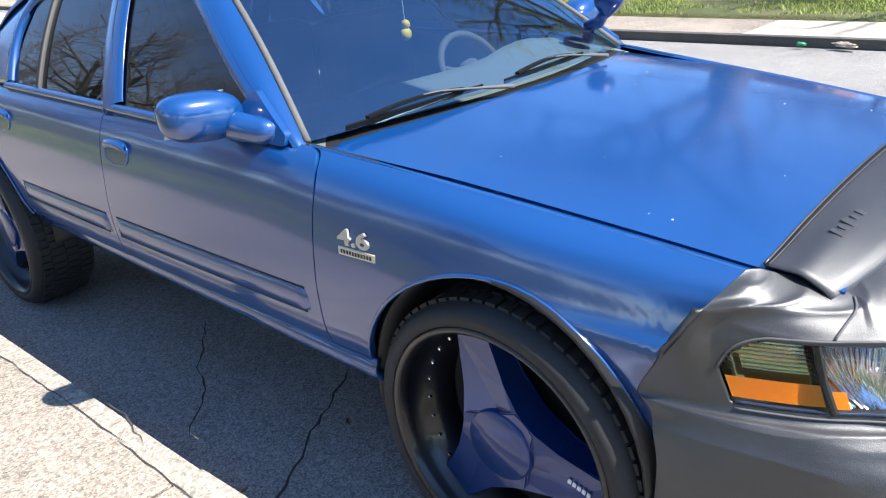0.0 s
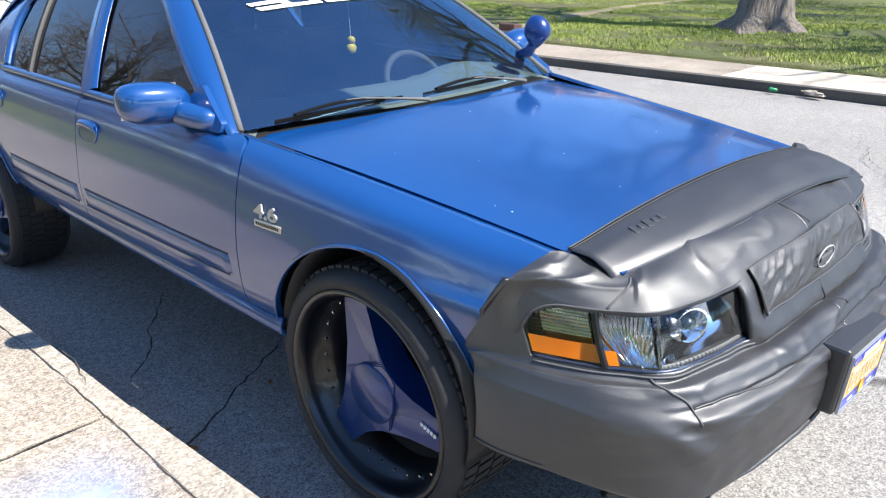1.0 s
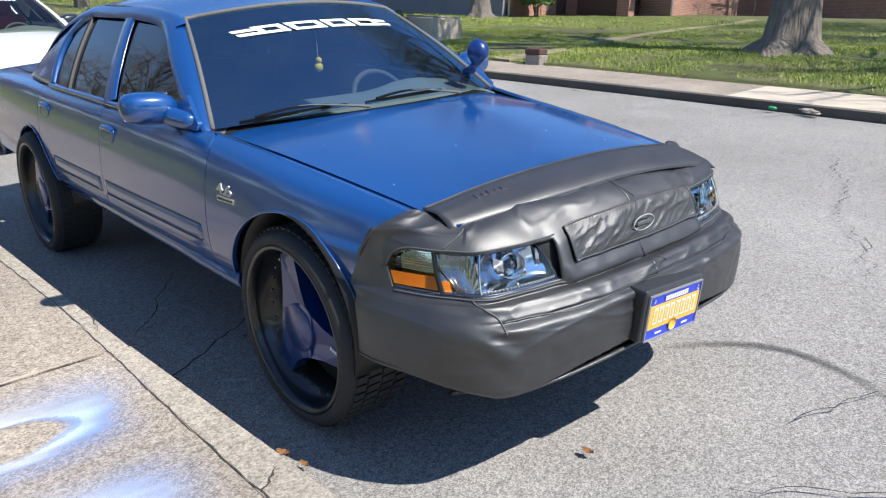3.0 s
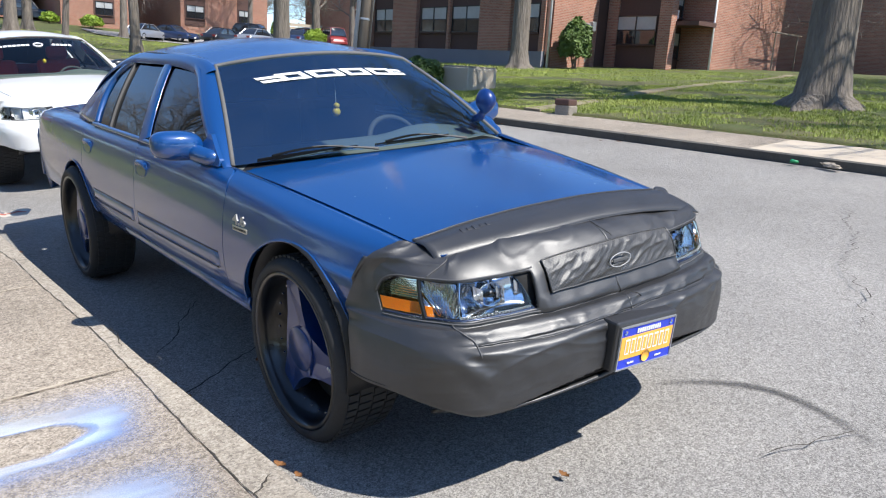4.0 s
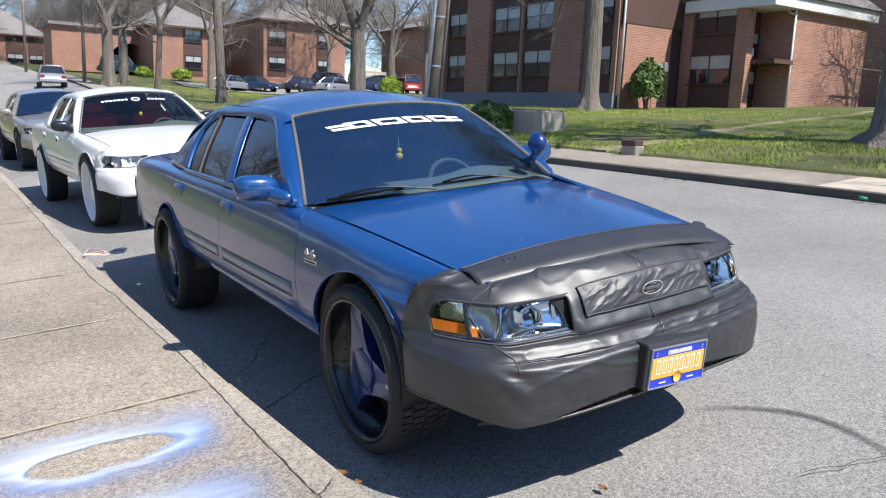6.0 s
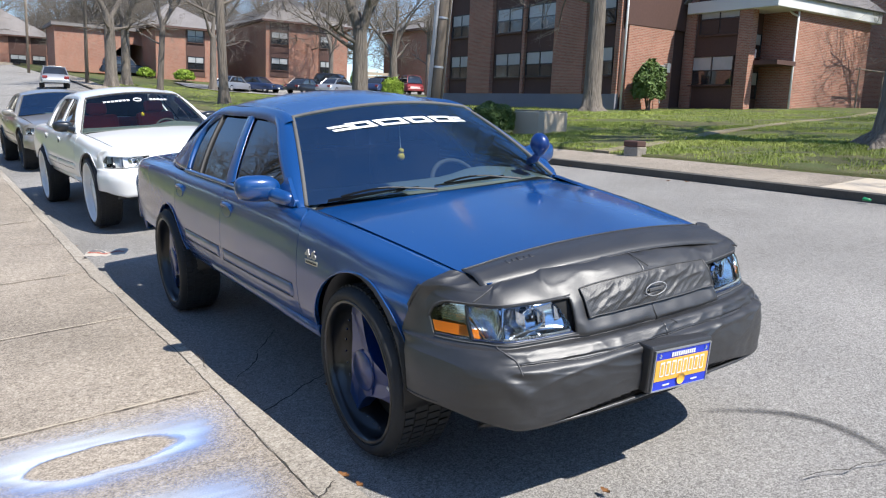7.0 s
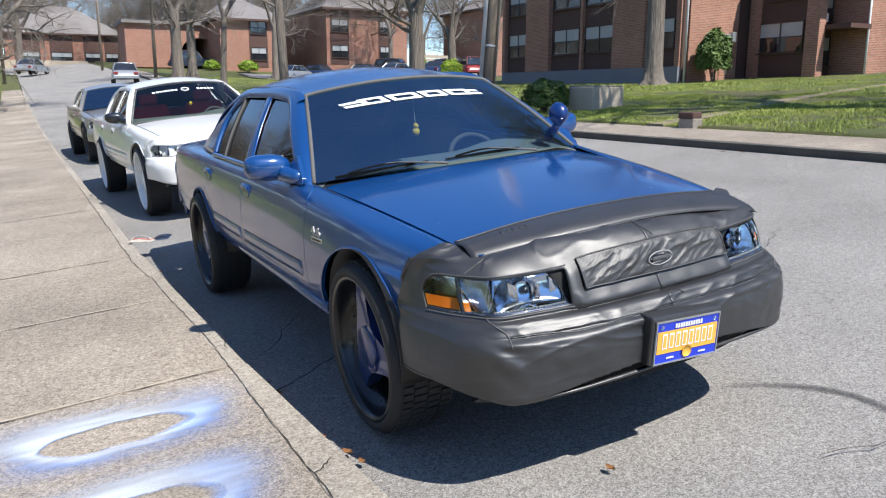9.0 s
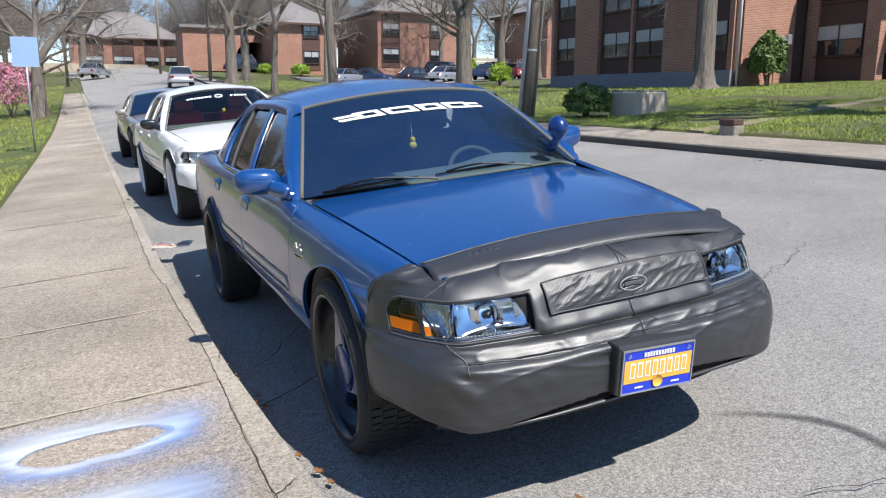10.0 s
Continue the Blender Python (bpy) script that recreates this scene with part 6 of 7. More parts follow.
def make_shrub(m, rx, ry, h, count, seed, mat, label, leaf=0.05, boxy=1.0):
    rnd = random.Random(seed)
    ob = thing("shrub", m, label, "shrub", "green shrubs")
    vs, fs = [], []
    for k in range(count):
        a, b = rnd.uniform(0, 2 * math.pi), math.asin(rnd.uniform(-0.5, 1.0))
        q = Vector((math.cos(a) * math.cos(b), math.sin(a) * math.cos(b), math.sin(b)))
        if boxy != 1.0:
            q = Vector([math.copysign(abs(c) ** boxy, c) for c in q])
        s = rnd.uniform(0.55, 1.0) ** 0.5 * (0.86 + 0.22 * noise.noise(q * 2.3 + Vector((seed, 0, 0))))
        p = Vector((q.x * rx * s, q.y * ry * s, h * 0.45 + q.z * h * 0.55 * s))
        if p.z < 0.02:
            continue
        n = (q + Vector((rnd.gauss(0, 0.6), rnd.gauss(0, 0.6), rnd.gauss(0.2, 0.6)))).normalized()
        u = n.orthogonal().normalized()
        u = (u * math.cos(rnd.uniform(0, 6)) + n.cross(u) * math.sin(rnd.uniform(0, 6))).normalized()
        w = n.cross(u)
        l = leaf * rnd.uniform(0.6, 1.3)
        i = len(vs)
        vs += [p - u * l, p + w * l * 0.45 + n * l * 0.12, p + u * l, p - w * l * 0.45 + n * l * 0.12]
        fs.append((i, i + 1, i + 2, i + 3))
    me = bpy.data.meshes.new("foliage")
    me.from_pydata([tuple(v) for v in vs], [], fs)
    me.materials.append(mat)
    fo = new("foliage", me)
    fo.parent = ob
    tagged(fo, kind="stuff")
    segs = []
    for k in range(9):
        a = rnd.uniform(0, 6.28)
        p = Vector((rnd.uniform(-0.08, 0.08), rnd.uniform(-0.08, 0.08), -0.05))
        q = Vector((math.cos(a) * rx * 0.6, math.sin(a) * ry * 0.6, h * rnd.uniform(0.55, 0.8)))
        segs.append((p, p.lerp(q, 0.5) + Vector((0, 0, h * 0.1)), 0.03, 0.02, 6))
        segs.append((p.lerp(q, 0.5) + Vector((0, 0, h * 0.1)), q, 0.02, 0.008, 6))
    ring_mesh("stem_work", segs, M_BARK, ob)
    return ob


make_shrub(plumb(26.35, 23.3), 0.98, 0.8, 2.55, 3600, 1, M_LEAF, "tall green shrub against the brick wall", 0.11)
make_shrub(plumb(9.75, 13.4), 0.62, 0.6, 0.86, 5200, 2, M_LEAF, "clipped dark green hedge bush", 0.05, 0.75)
make_shrub(plumb(15.2, 77.0), 0.9, 0.8, 1.1, 1600, 3, M_BRIGHT_LEAF, "low yellow-green shrub on the verge", 0.14)
make_shrub(plumb(18.4, 75.5), 1.15, 1.0, 1.3, 2000, 4, M_BRIGHT_LEAF, "low yellow-green shrub on the verge", 0.14)
make_shrub(plumb(25.9, 47.5), 0.95, 0.9, 1.75, 2600, 5, M_BRIGHT_LEAF, "round yellow-green shrub by the parked cars", 0.11)
make_shrub(plumb(35.5, 72.0), 1.0, 1.0, 2.2, 1500, 6, M_BRIGHT_LEAF, "bright green shrub before the house", 0.14)
make_shrub(plumb(38.0, 16.5), 1.0, 1.0, 1.6, 2600, 7, M_LEAF, "green shrub beside the stair tower", 0.10)
make_shrub(plumb(-5.3, 43.0), 1.9, 1.6, 3.1, 4200, 8, M_BLOSSOM, "pink blossoming small tree", 0.07)

box_block = thing("concrete_box", plumb(10.95, 12.9, -0.02, 10), "pale concrete utility box beside the hedge", "utility box")
boxes("body", [(-0.60, 0.60, -0.42, 0.42, -0.08, 0.60)], M_PALE_CONCRETE, box_block, bevel=0.03)
boxes("lid", [(-0.58, 0.58, -0.40, 0.40, 0.60, 0.635)], M_KERB, box_block, bevel=0.01)
stub = thing("stone_block", plumb(STUB[0], STUB[1], 0.06, 12), "small dark brick post at the lawn's edge", "post")
boxes("base", [(-0.15, 0.15, -0.15, 0.15, -0.05, 0.17)], M_KERB, stub, bevel=0.02)
boxes("cap", [(-0.16, 0.13, -0.14, 0.16, 0.17, 0.28)], M_BROWN_PANEL, stub, bevel=0.02)

M_PALE_GUARD = material("weathered_guard", (0.52, 0.53, 0.55), 0.6, 0.1, 14, 0.3, stretch=(1, 1, 0.1))
pole = thing("utility_pole", plumb(8.95, 15.1, 0.0) @ pose(0, 0, 0, -1.5, 5.0), "leaning wooden utility pole with grey conduits", "utility pole")
bm = bmesh.new()
tube(bm, [(0, 0, -0.4), (0, 0, 4), (0, 0, 10.5)], [0.165, 0.15, 0.11], 20)
part("post", bm, M_POLE, pole, smooth=True)
for x, y, r, mat, nm in ((-0.215, -0.02, 0.055, M_PALE_GUARD, "conduit"), (0.19, -0.03, 0.038, M_PALE_GUARD, "cable_guard"), (0.12, -0.15, 0.03, M_POLE, "cable_guard"), (0.26, 0.05, 0.032, M_PALE_GUARD, "cable_guard")):
    bm = bmesh.new()
    tube(bm, [(x, y, 0.0), (x, y, 9.5)], r, 10)
    part(nm, bm, mat, pole, smooth=True)
for z in (1.8, 3.1):
    bm = bmesh.new()
    lathe(bm, [(0.17, z), (0.175, z + 0.005), (0.175, z + 0.05), (0.17, z + 0.055)], 20, "Z")
    part("strap", bm, M_GALV, pole)
for px_, py_, hh, lab in ((7.6, 62.0, 11.0, "slim wooden street pole"), (5.9, 85.0, 11.0, "distant wooden street pole"), (-2.9, 72.0, 10.0, "distant wooden street pole")):
    q = thing("street_pole", plumb(px_, py_), lab, "utility pole", "street poles")
    bm = bmesh.new()
    tube(bm, [(0, 0, -0.3), (0, 0, hh)], [0.14, 0.10], 12)
    part("post", bm, M_POLE, q, smooth=True)
    bm = bmesh.new()
    tube(bm, [(-0.9, 0, hh - 0.6), (0.9, 0, hh - 0.6)], 0.05, 8)
    part("cross_arm", bm, M_POLE, q)
# overhead wires
for k, (za, zb, dx) in enumerate(((10.3, 10.3, 0.0), (9.8, 9.7, 0.3), (9.2, 9.2, -0.2))):
    a, b = lay(9.7 + dx, 15.1, za), lay(7.6 + dx, 62.0, zb)
    bm = bmesh.new()
    tube(bm, [a.lerp(b, t) - Vector((0, 0, 1.4 * 4 * t * (1 - t))) for t in steps(0, 1, 20)], 0.012, 5)
    tagged(part("overhead_wire", bm, M_TRIM), "thin black sagging overhead wire", "wire", "overhead wires")

sign = thing("street_sign", plumb(-3.25, 21.5, 0.05, 4), "blank back of a street sign on a steel post", "sign")
bm = bmesh.new()
tube(bm, [(0.02, 0.03, -0.2), (0.0, 0.03, 3.25)], 0.03, 8)
part("post", bm, M_GALV, sign, smooth=True)
boxes("plate", [(-0.33, 0.33, -0.004, 0.004, 2.42, 3.22)], material("sign_sheet", (0.33, 0.47, 0.70), 0.45, 0.3, 30, 0.08), sign, "plain pale blue sheet-metal back")
rail = thing("pipe_rail", plumb(36.2, 18.4), "thin rusty pipe rail before the stair tower", "rail")
for a, b in (((-0.6, 0, 0), (-0.6, 0, 2.0)), ((1.6, 0, 0), (1.6, 0, 2.0))):
    bm = bmesh.new()
    tube(bm, [a, b], 0.04, 8)
    part("post", bm, M_POLE, rail)
bm = bmesh.new()
tube(bm, [(-0.9, 0, 1.9), (2.0, 0, 1.9)], 0.04, 8)
part("bar", bm, M_POLE, rail)

# grass blades over the lawns that the camera passes nearest
rg = np.random.default_rng(5)
def grass(name, x0, x1, y0, y1, count, size, mat):
    xs_, ys_ = rg.uniform(x0, x1, count), rg.uniform(y0, y1, count)
    keep = np.array([noise.noise(Vector((x * 0.45, y * 0.45, 3))) + 0.45 * noise.noise(Vector((x * 1.9, y * 1.9, 8))) > -0.30 + 0.45 * rg.random() for x, y in zip(xs_, ys_)])
    xs_, ys_ = xs_[keep], ys_[keep]
    vs, fs = [], []
    for x, y, a, h in zip(xs_, ys_, rg.uniform(0, 6.28, len(xs_)), rg.uniform(0.5, 1.3, len(xs_)) * size):
        p = lay(x, y, lawn_height(x, y) - 0.005)
        i = len(vs)
        w = 0.0035 + size * 0.07
        c, s = math.cos(a), math.sin(a)
        vs += [(p.x - c * w, p.y - s * w, p.z), (p.x + c * w, p.y + s * w, p.z), (p.x + s * h * 0.5, p.y - c * h * 0.5, p.z + h)]
        fs.append((i, i + 1, i + 2))
    me = bpy.data.meshes.new(name)
    me.from_pydata(vs, [], fs)
    me.materials.append(mat)
    return tagged(new(name, me), "short uneven spring grass", "grass", kind="stuff")


M_GRASS = material("grass_blade", (0.13, 0.20, 0.015), 0.6, 0.0, 5.0, 0.4, base2=(0.42, 0.46, 0.085), big=0.8)
grass("grass", 8.17, 17.0, -4.0, 18.0, 210000, 0.045, M_GRASS)
grass("grass", 17.0, 30.0, 4.0, 24.0, 70000, 0.055, M_GRASS)
grass("grass", -9.0, -3.08, -6.0, 6.0, 30000, 0.05, M_GRASS)
grass("grass", -9.0, -3.08, 6.0, 26.0, 60000, 0.05, M_GRASS)
grass("grass", 8.8, 26.0, 18.0, 64.0, 50000, 0.10, M_GRASS)
grass("grass", -9.0, -3.08, 26.0, 70.0, 32000, 0.09, M_GRASS)

# ---------------------------------------------------------------- other cars
white_car = make_sedan(on_street(0.0, 7.0, 0.05, 1.8), M_WHITE_PAINT, "white sedan with red seats on very large white wheels", "white", False, 0.405, M_GLASS, M_RED_INTERIOR, "parked cars at the kerb", M_BLACK_PAINT, lift=0.05, screen_glass=M_GLASS)
make_sedan(on_street(-0.05, 15.2, 0.04, 1.0), M_BEIGE_PAINT, "beige sedan with dark windows on large wheels", "plain", False, 0.39, M_TINT, None, "parked cars at the kerb", lift=0.04)


def far_car(m, paint, label, length=4.7, height=1.45, suv=False):
    car = thing("parked_car", m, label, "car", "cars parked down the street")
    h2 = 0.95 if not suv else 1.1
    L2 = length / 2
    def hull(u, v):
        y = -L2 + length * u
        end = min(1, min(u, 1 - u) / 0.05)
        w = 0.88 * (0.86 + 0.14 * end ** 0.5)
        top = h2 - (0.16 if not suv else 0.1) * max(0, (0.28 - u) / 0.28) - 0.08 * max(0, (u - 0.8) / 0.2)
        a = math.pi * v
        c, s = math.cos(a), math.sin(a)
        f = lambda q, e: math.copysign(abs(q) ** e, q)
        z0 = 0.30
        z = z0 + (top - z0) * f(s, 0.35) * (0.35 + 0.65 * end ** 0.4)
        return Vector((w * f(c, 0.35), y, z))
    bm = sheet(hull, steps(0, 1, 24), steps(0, 1, 16))
    part("body", bm, paint, car, smooth=True)
    y0, y1, y2, y3 = (-0.95, -0.25, 0.95, 1.65) if not suv else (-1.0, -0.4, 1.8, 2.15)
    def cabin(u, v):
        ys = [y0, y1, y2, y3]
        y = spline([(q,) for q in ys], 3 * u)[0]
        hh = spline([(h2 - 0.08,), (height - 0.04,), (height - 0.03,), (h2 - 0.05,)], 3 * u)[0]
        a = math.pi * v
        f = lambda q, e: math.copysign(abs(q) ** e, q)
        return Vector((f(math.cos(a), 0.4) * (0.78 - 0.12 * (hh - h2) / (height - h2 + 0.01)), y, h2 - 0.1 + (hh - h2 + 0.1) * f(math.sin(a), 0.3)))
    part("cabin_glass", sheet(cabin, steps(0, 1, 18), steps(0, 1, 14)), M_PANE, car, "dark cabin glass", smooth=True)
    bm = sheet(lambda u, v: Vector((0.62 * (2 * u - 1), y1 + (y2 - y1) * v, height + 0.01 - 0.04 * (2 * u - 1) ** 2)), steps(0, 1, 8), steps(0, 1, 6))
    thicken(part("roof", bm, paint, car, smooth=True), 0.04)
    for s in (-1, 1):
        for ya, yb in ((y0, y1), (y3, y2)):
            bm = bmesh.new()
            tube(bm, [(s * 0.78, ya, h2 - 0.06), (s * 0.63, yb, height - 0.01)], 0.035, 6)
            part("pillar", bm, paint, car)
        bm = bmesh.new()
        tube(bm, [(s * 0.73, 0.3, h2 - 0.04), (s * 0.65, 0.3, height - 0.02)], 0.03, 6)
        part("pillar", bm, M_TRIM, car)
        for y in (-1.4, 1.4):
            bm = bmesh.new()
            lathe(bm, [(0.0001, s * 0.0), (0.20, s * 0.0), (0.21, s * 0.02), (0.31, s * 0.015), (0.33, -s * 0.03), (0.33, -s * 0.2)], 24, "X", Matrix.Translation((s * 0.86, y, 0.33)))
            part("wheel", bm, M_RUBBER, car, smooth=True)
            bm = bmesh.new()
            lathe(bm, [(0.0001, s * 0.012), (0.18, s * 0.008), (0.2, -s * 0.01)], 20, "X", Matrix.Translation((s * 0.865, y, 0.33)))
            part("hub_cap", bm, M_CHROME, car, smooth=True)
        boxes("tail_lamp", [(s * 0.5 if s > 0 else -0.8, 0.8 if s > 0 else -0.5, L2 - 0.06, L2 + 0.01, 0.62, 0.78)], M_RED_PAINT, car, bevel=0.02)
        boxes("headlamp", [(s * 0.45 if s > 0 else -0.78, 0.78 if s > 0 else -0.45, -L2 - 0.01, -L2 + 0.06, 0.58, 0.72)], M_CHROME, car, bevel=0.02)
    boxes("bumper", [(-0.82, 0.82, -L2 - 0.06, -L2 + 0.05, 0.34, 0.54)], paint, car, bevel=0.03)
    boxes("bumper", [(-0.82, 0.82, L2 - 0.05, L2 + 0.06, 0.34, 0.56)], paint, car, bevel=0.03)
    boxes("licence_plate", [(-0.15, 0.15, -L2 - 0.075, -L2 - 0.06, 0.38, 0.5)], M_WHITE_TRIM, car)
    return car


far_car(plumb(4.75, 57.3, None, 176), M_SILVER_PAINT, "silver sedan standing near the bend")
far_car(plumb(-0.5, 83.6, None, 158), M_SILVER_PAINT, "silver saloon standing across the bend")
far_car(plumb(21.4, 70.0, None, 125), M_SILVER_PAINT, "silver saloon parked by the lawn")
far_car(plumb(24.0, 70.3, None, 30), M_NAVY_PAINT, "dark blue saloon parked by the lawn")
far_car(plumb(27.2, 66.5, None, 120), M_BLACK_PAINT, "black hatchback in the parking lot")
far_car(plumb(28.9, 63.0, None, 118), M_SILVER_PAINT, "pale blue saloon in the parking lot")
far_car(plumb(31.5, 69.0, None, 40), M_BLACK_PAINT, "black sport utility car in the parking lot", 4.8, 1.85, True)
far_car(plumb(32.6, 62.0, None, 130), M_NAVY_PAINT, "navy saloon in the parking lot")
far_car(plumb(36.2, 63.0, None, 170), M_RED_PAINT, "dark red sport utility car in the parking lot", 4.7, 1.8, True)
far_car(plumb(37.6, 69.0, None, 10), M_SILVER_PAINT, "silver sport utility car in the parking lot", 4.7, 1.8, True)
far_car(plumb(14.3, 81.5, None, 75), M_BLACK_PAINT, "black sport utility car before the carport", 4.8, 1.85, True)
fence = thing("fence", plumb(38.0, 78.0), "pale weathered board fence beyond the parking lot", "fence")
for k in range(5):
    boxes("post", [(1.5 * k - 0.05, 1.5 * k + 0.05, -0.05, 0.05, -0.4, 1.5)], M_POLE, fence)
for z in (0.25, 0.65, 1.05):
    boxes("rail", [(0.0, 6.0, -0.09, -0.05, z, z + 0.32)], M_PALE_CONCRETE, fence)
lot = sheet(lambda x, y: lay(x, y, lerp_table(LAWN, x)[0] + 0.09), steps(17, 44, 10), steps(59, 74, 10))
tagged(part("road", lot, M_ASPHALT, smooth=True), "grey asphalt parking lot", "parking lot", kind="structure")

# ---------------------------------------------------------------- banners of the white sedan, litter, leaves
def white_strip(pts):
    bm = bmesh.new()
    for a, b, h0, h1 in pts:
        screen_strip(bm, [(a, h0), (b, h0), (b, h1), (a, h1)])
    return bm


for x0, n in ((-0.42, 7), (0.16, 5)):
    for k in range(n):
        part("plain_bar", white_strip([(x0 + 0.048 * k, x0 + 0.036 + 0.048 * k, 0.02, 0.06)]), M_WHITE, white_car)
bm = bmesh.new()
tube(bm, [screen_point(0.0 + 0.075 * math.cos(a), 0.745 + 0.045 * math.sin(a), 0.006) for a in steps(0, 2 * math.pi, 24)], 0.008, 6, cap=False)
part("oval_emblem", bm, M_WHITE, white_car, "white oval emblem on the windscreen")
bm = bmesh.new()
lathe(bm, [(0.0001, -0.03), (0.02, -0.02), (0.024, 0.0), (0.015, 0.02), (0.0001, 0.03)], 12, "Z", Matrix.Translation((0.05, 1.02, 1.20)))
toy2 = part("hanging_ornament", bm, M_YELLOW, None, smooth=True)
toy2.matrix_world = white_car.matrix_world.copy()
tagged(toy2, "small yellow ornament in the white sedan's windscreen", "ornament")

M_DRY_LEAF = material("dry_leaf", (0.22, 0.10, 0.035), 0.8, 0.0, 40, 0.4)
M_PAPER = material("printed_paper", (0.50, 0.45, 0.38), 0.7, 0.0, 12, 0.1)
M_PAPER_RED = material("red_print", (0.38, 0.10, 0.07), 0.7, 0.0, 12, 0.1)
M_PAPER_BLUE = material("blue_print", (0.16, 0.15, 0.16), 0.7, 0.0, 12, 0.1)
M_GREEN = material("green_plastic", (0.015, 0.25, 0.09), 0.4, 0.0, 30, 0.1)


def dry_leaf(x, y, z, size, turn):
    def f(u, v):
        w = math.sin(math.pi * max(0.02, min(0.98, (u + 1) / 2))) ** 0.8 * (0.75 + 0.25 * math.cos(u * 9))
        return Vector((u * size, v * w * size * 0.7, size * (0.28 * v * v + 0.22 * u * u + 0.05)))
    ob = part("dry_leaf", sheet(f, steps(-1, 1, 10), steps(-1, 1, 6)), M_DRY_LEAF, smooth=True)
    ob.matrix_world = on_street(x, y, z, turn)
    return tagged(ob, "curled brown dry leaf on the paving", "leaf", "fallen leaves")


rl = random.Random(6)
for x, y, z in ((-1.06, -0.17, 0.002), (-0.27, -0.91, 0.006), (-0.70, 0.79, 0.002), (-1.10, 0.02, 0.002), (-1.04, -0.28, 0.002), (-1.12, 0.62, 0.002), (-1.17, 0.70, 0.002), (-1.15, 0.30, 0.002), (-1.2, 1.35, 0.002)):
    dry_leaf(x, y, z, rl.uniform(0.018, 0.032), rl.uniform(0, 360))
for k in range(26):
    y = rl.uniform(-0.6, 6.0)
    dry_leaf(kerb_line(y) + rl.uniform(0.02, 0.10), y, 0.002, rl.uniform(0.008, 0.016), rl.uniform(0, 360))

flyer = thing("crumpled_flyer", on_street(-1.17, 4.55, 0.125, -28), "crumpled printed paper flyer on the kerb", "litter")
def fold(u, v, lift=0.0):
    return Vector((u * 0.185, v * 0.07, 0.012 + 0.035 * abs(math.sin(u * 2.4)) * (0.6 + 0.4 * v) + 0.01 * noise.noise(Vector((u * 4, v * 4, 3))) + lift))
part("sheet", sheet(fold, steps(-1, 1, 20), steps(-1, 1, 8)), M_PAPER, flyer, smooth=True)
part("red_bar", sheet(lambda u, v: fold(u, v, 0.003), steps(-0.9, 0.9, 18), steps(-0.2, 0.15, 3)), M_PAPER_RED, flyer, smooth=True)
part("blue_bar", sheet(lambda u, v: fold(u, v, 0.003), steps(-0.9, -0.1, 9), steps(0.3, 0.8, 3)), M_PAPER_BLUE, flyer, smooth=True)
cup = thing("green_cup", on_street(FAR_KERB - 0.12, 1.95, 0.0, 75), "crushed green plastic cup in the far gutter", "litter")
bm = bmesh.new()
lathe(bm, [(0.0001, -0.06), (0.035, -0.06), (0.045, 0.05), (0.048, 0.055), (0.043, 0.05), (0.033, -0.05)], 16, "X", Matrix.Translation((0, 0, 0.024)) @ Matrix.Diagonal((0.72, 0.72, 0.50, 1.0)))
part("shell", bm, M_GREEN, cup, smooth=True)
bag = thing("paper_scrap", on_street(FAR_KERB - 0.10, 1.52, 0.0, 70), "pale crumpled paper scrap in the far gutter", "litter")
bm = bmesh.new()
bmesh.ops.create_icosphere(bm, subdivisions=3, radius=1.0)
for v in bm.verts:
    k = 1 + 0.5 * noise.noise(v.co * 2.1)
    v.co = Vector((v.co.x * 0.13 * k, v.co.y * 0.05 * k, 0.030 + v.co.z * 0.030 * k))
part("wad", bm, material("stained_paper", (0.42, 0.35, 0.27), 0.8, 0.0, 25, 0.3), bag)
for k in range(14):
    x, y = FAR_KERB - rl.uniform(0.05, 0.4), rl.uniform(-1, 12)
    dry_leaf(x, y, 0.0, rl.uniform(0.015, 0.035), rl.uniform(0, 360))

# ---------------------------------------------------------------- pavements in slabs
M_CRACK = material("crack_dirt", (0.05, 0.042, 0.034), 0.95, 0.0, 60, 0.4)

def slab(name, parent, mat, x0, x1, y0, y1, top, deep=0.10, gap=0.0025, label="", side=None):
    """A cast slab with softened edges; corners may follow the kerb's line."""
    ax, bx = (x0, x1) if not callable(x1) else (x0, None)
    xa = [f(y) if callable(f) else f for f in (x0, x1) for y in (y0 + gap, y1 - gap)]
    side = gap if side is None else side
    corners = [(xa[0] + side, y0 + gap), (xa[2] - side, y0 + gap), (xa[3] - side, y1 - gap), (xa[1] + side, y1 - gap)]
    cx, cy = sum(c[0] for c in corners) / 4, sum(c[1] for c in corners) / 4
    bm = bmesh.new()
    rings = []
    for z, inset in ((top - deep, 0), (top - 0.006, 0), (top - 0.0015, 0.0015), (top, 0.004)):
        rings.append([bm.verts.new(lay(x + (inset if x < cx else -inset), y + (inset if y < cy else -inset), z)) for x, y in corners])
    for a, b in zip(rings, rings[1:]):
        for k in range(4):
            bm.faces.new((a[k], a[(k + 1) % 4], b[(k + 1) % 4], b[k]))
    bm.faces.new(rings[-1])
    return part(name, bm, mat, parent, label)


def seam_line(y):
    """Where the walk meets the kerb."""
    return lerp_table([(-6, -1.300), (1.25, -1.300), (2.07, -1.325), (4.0, kerb_line(4.0) - 0.10), (60, kerb_line(60) - 0.10)], y)[0]


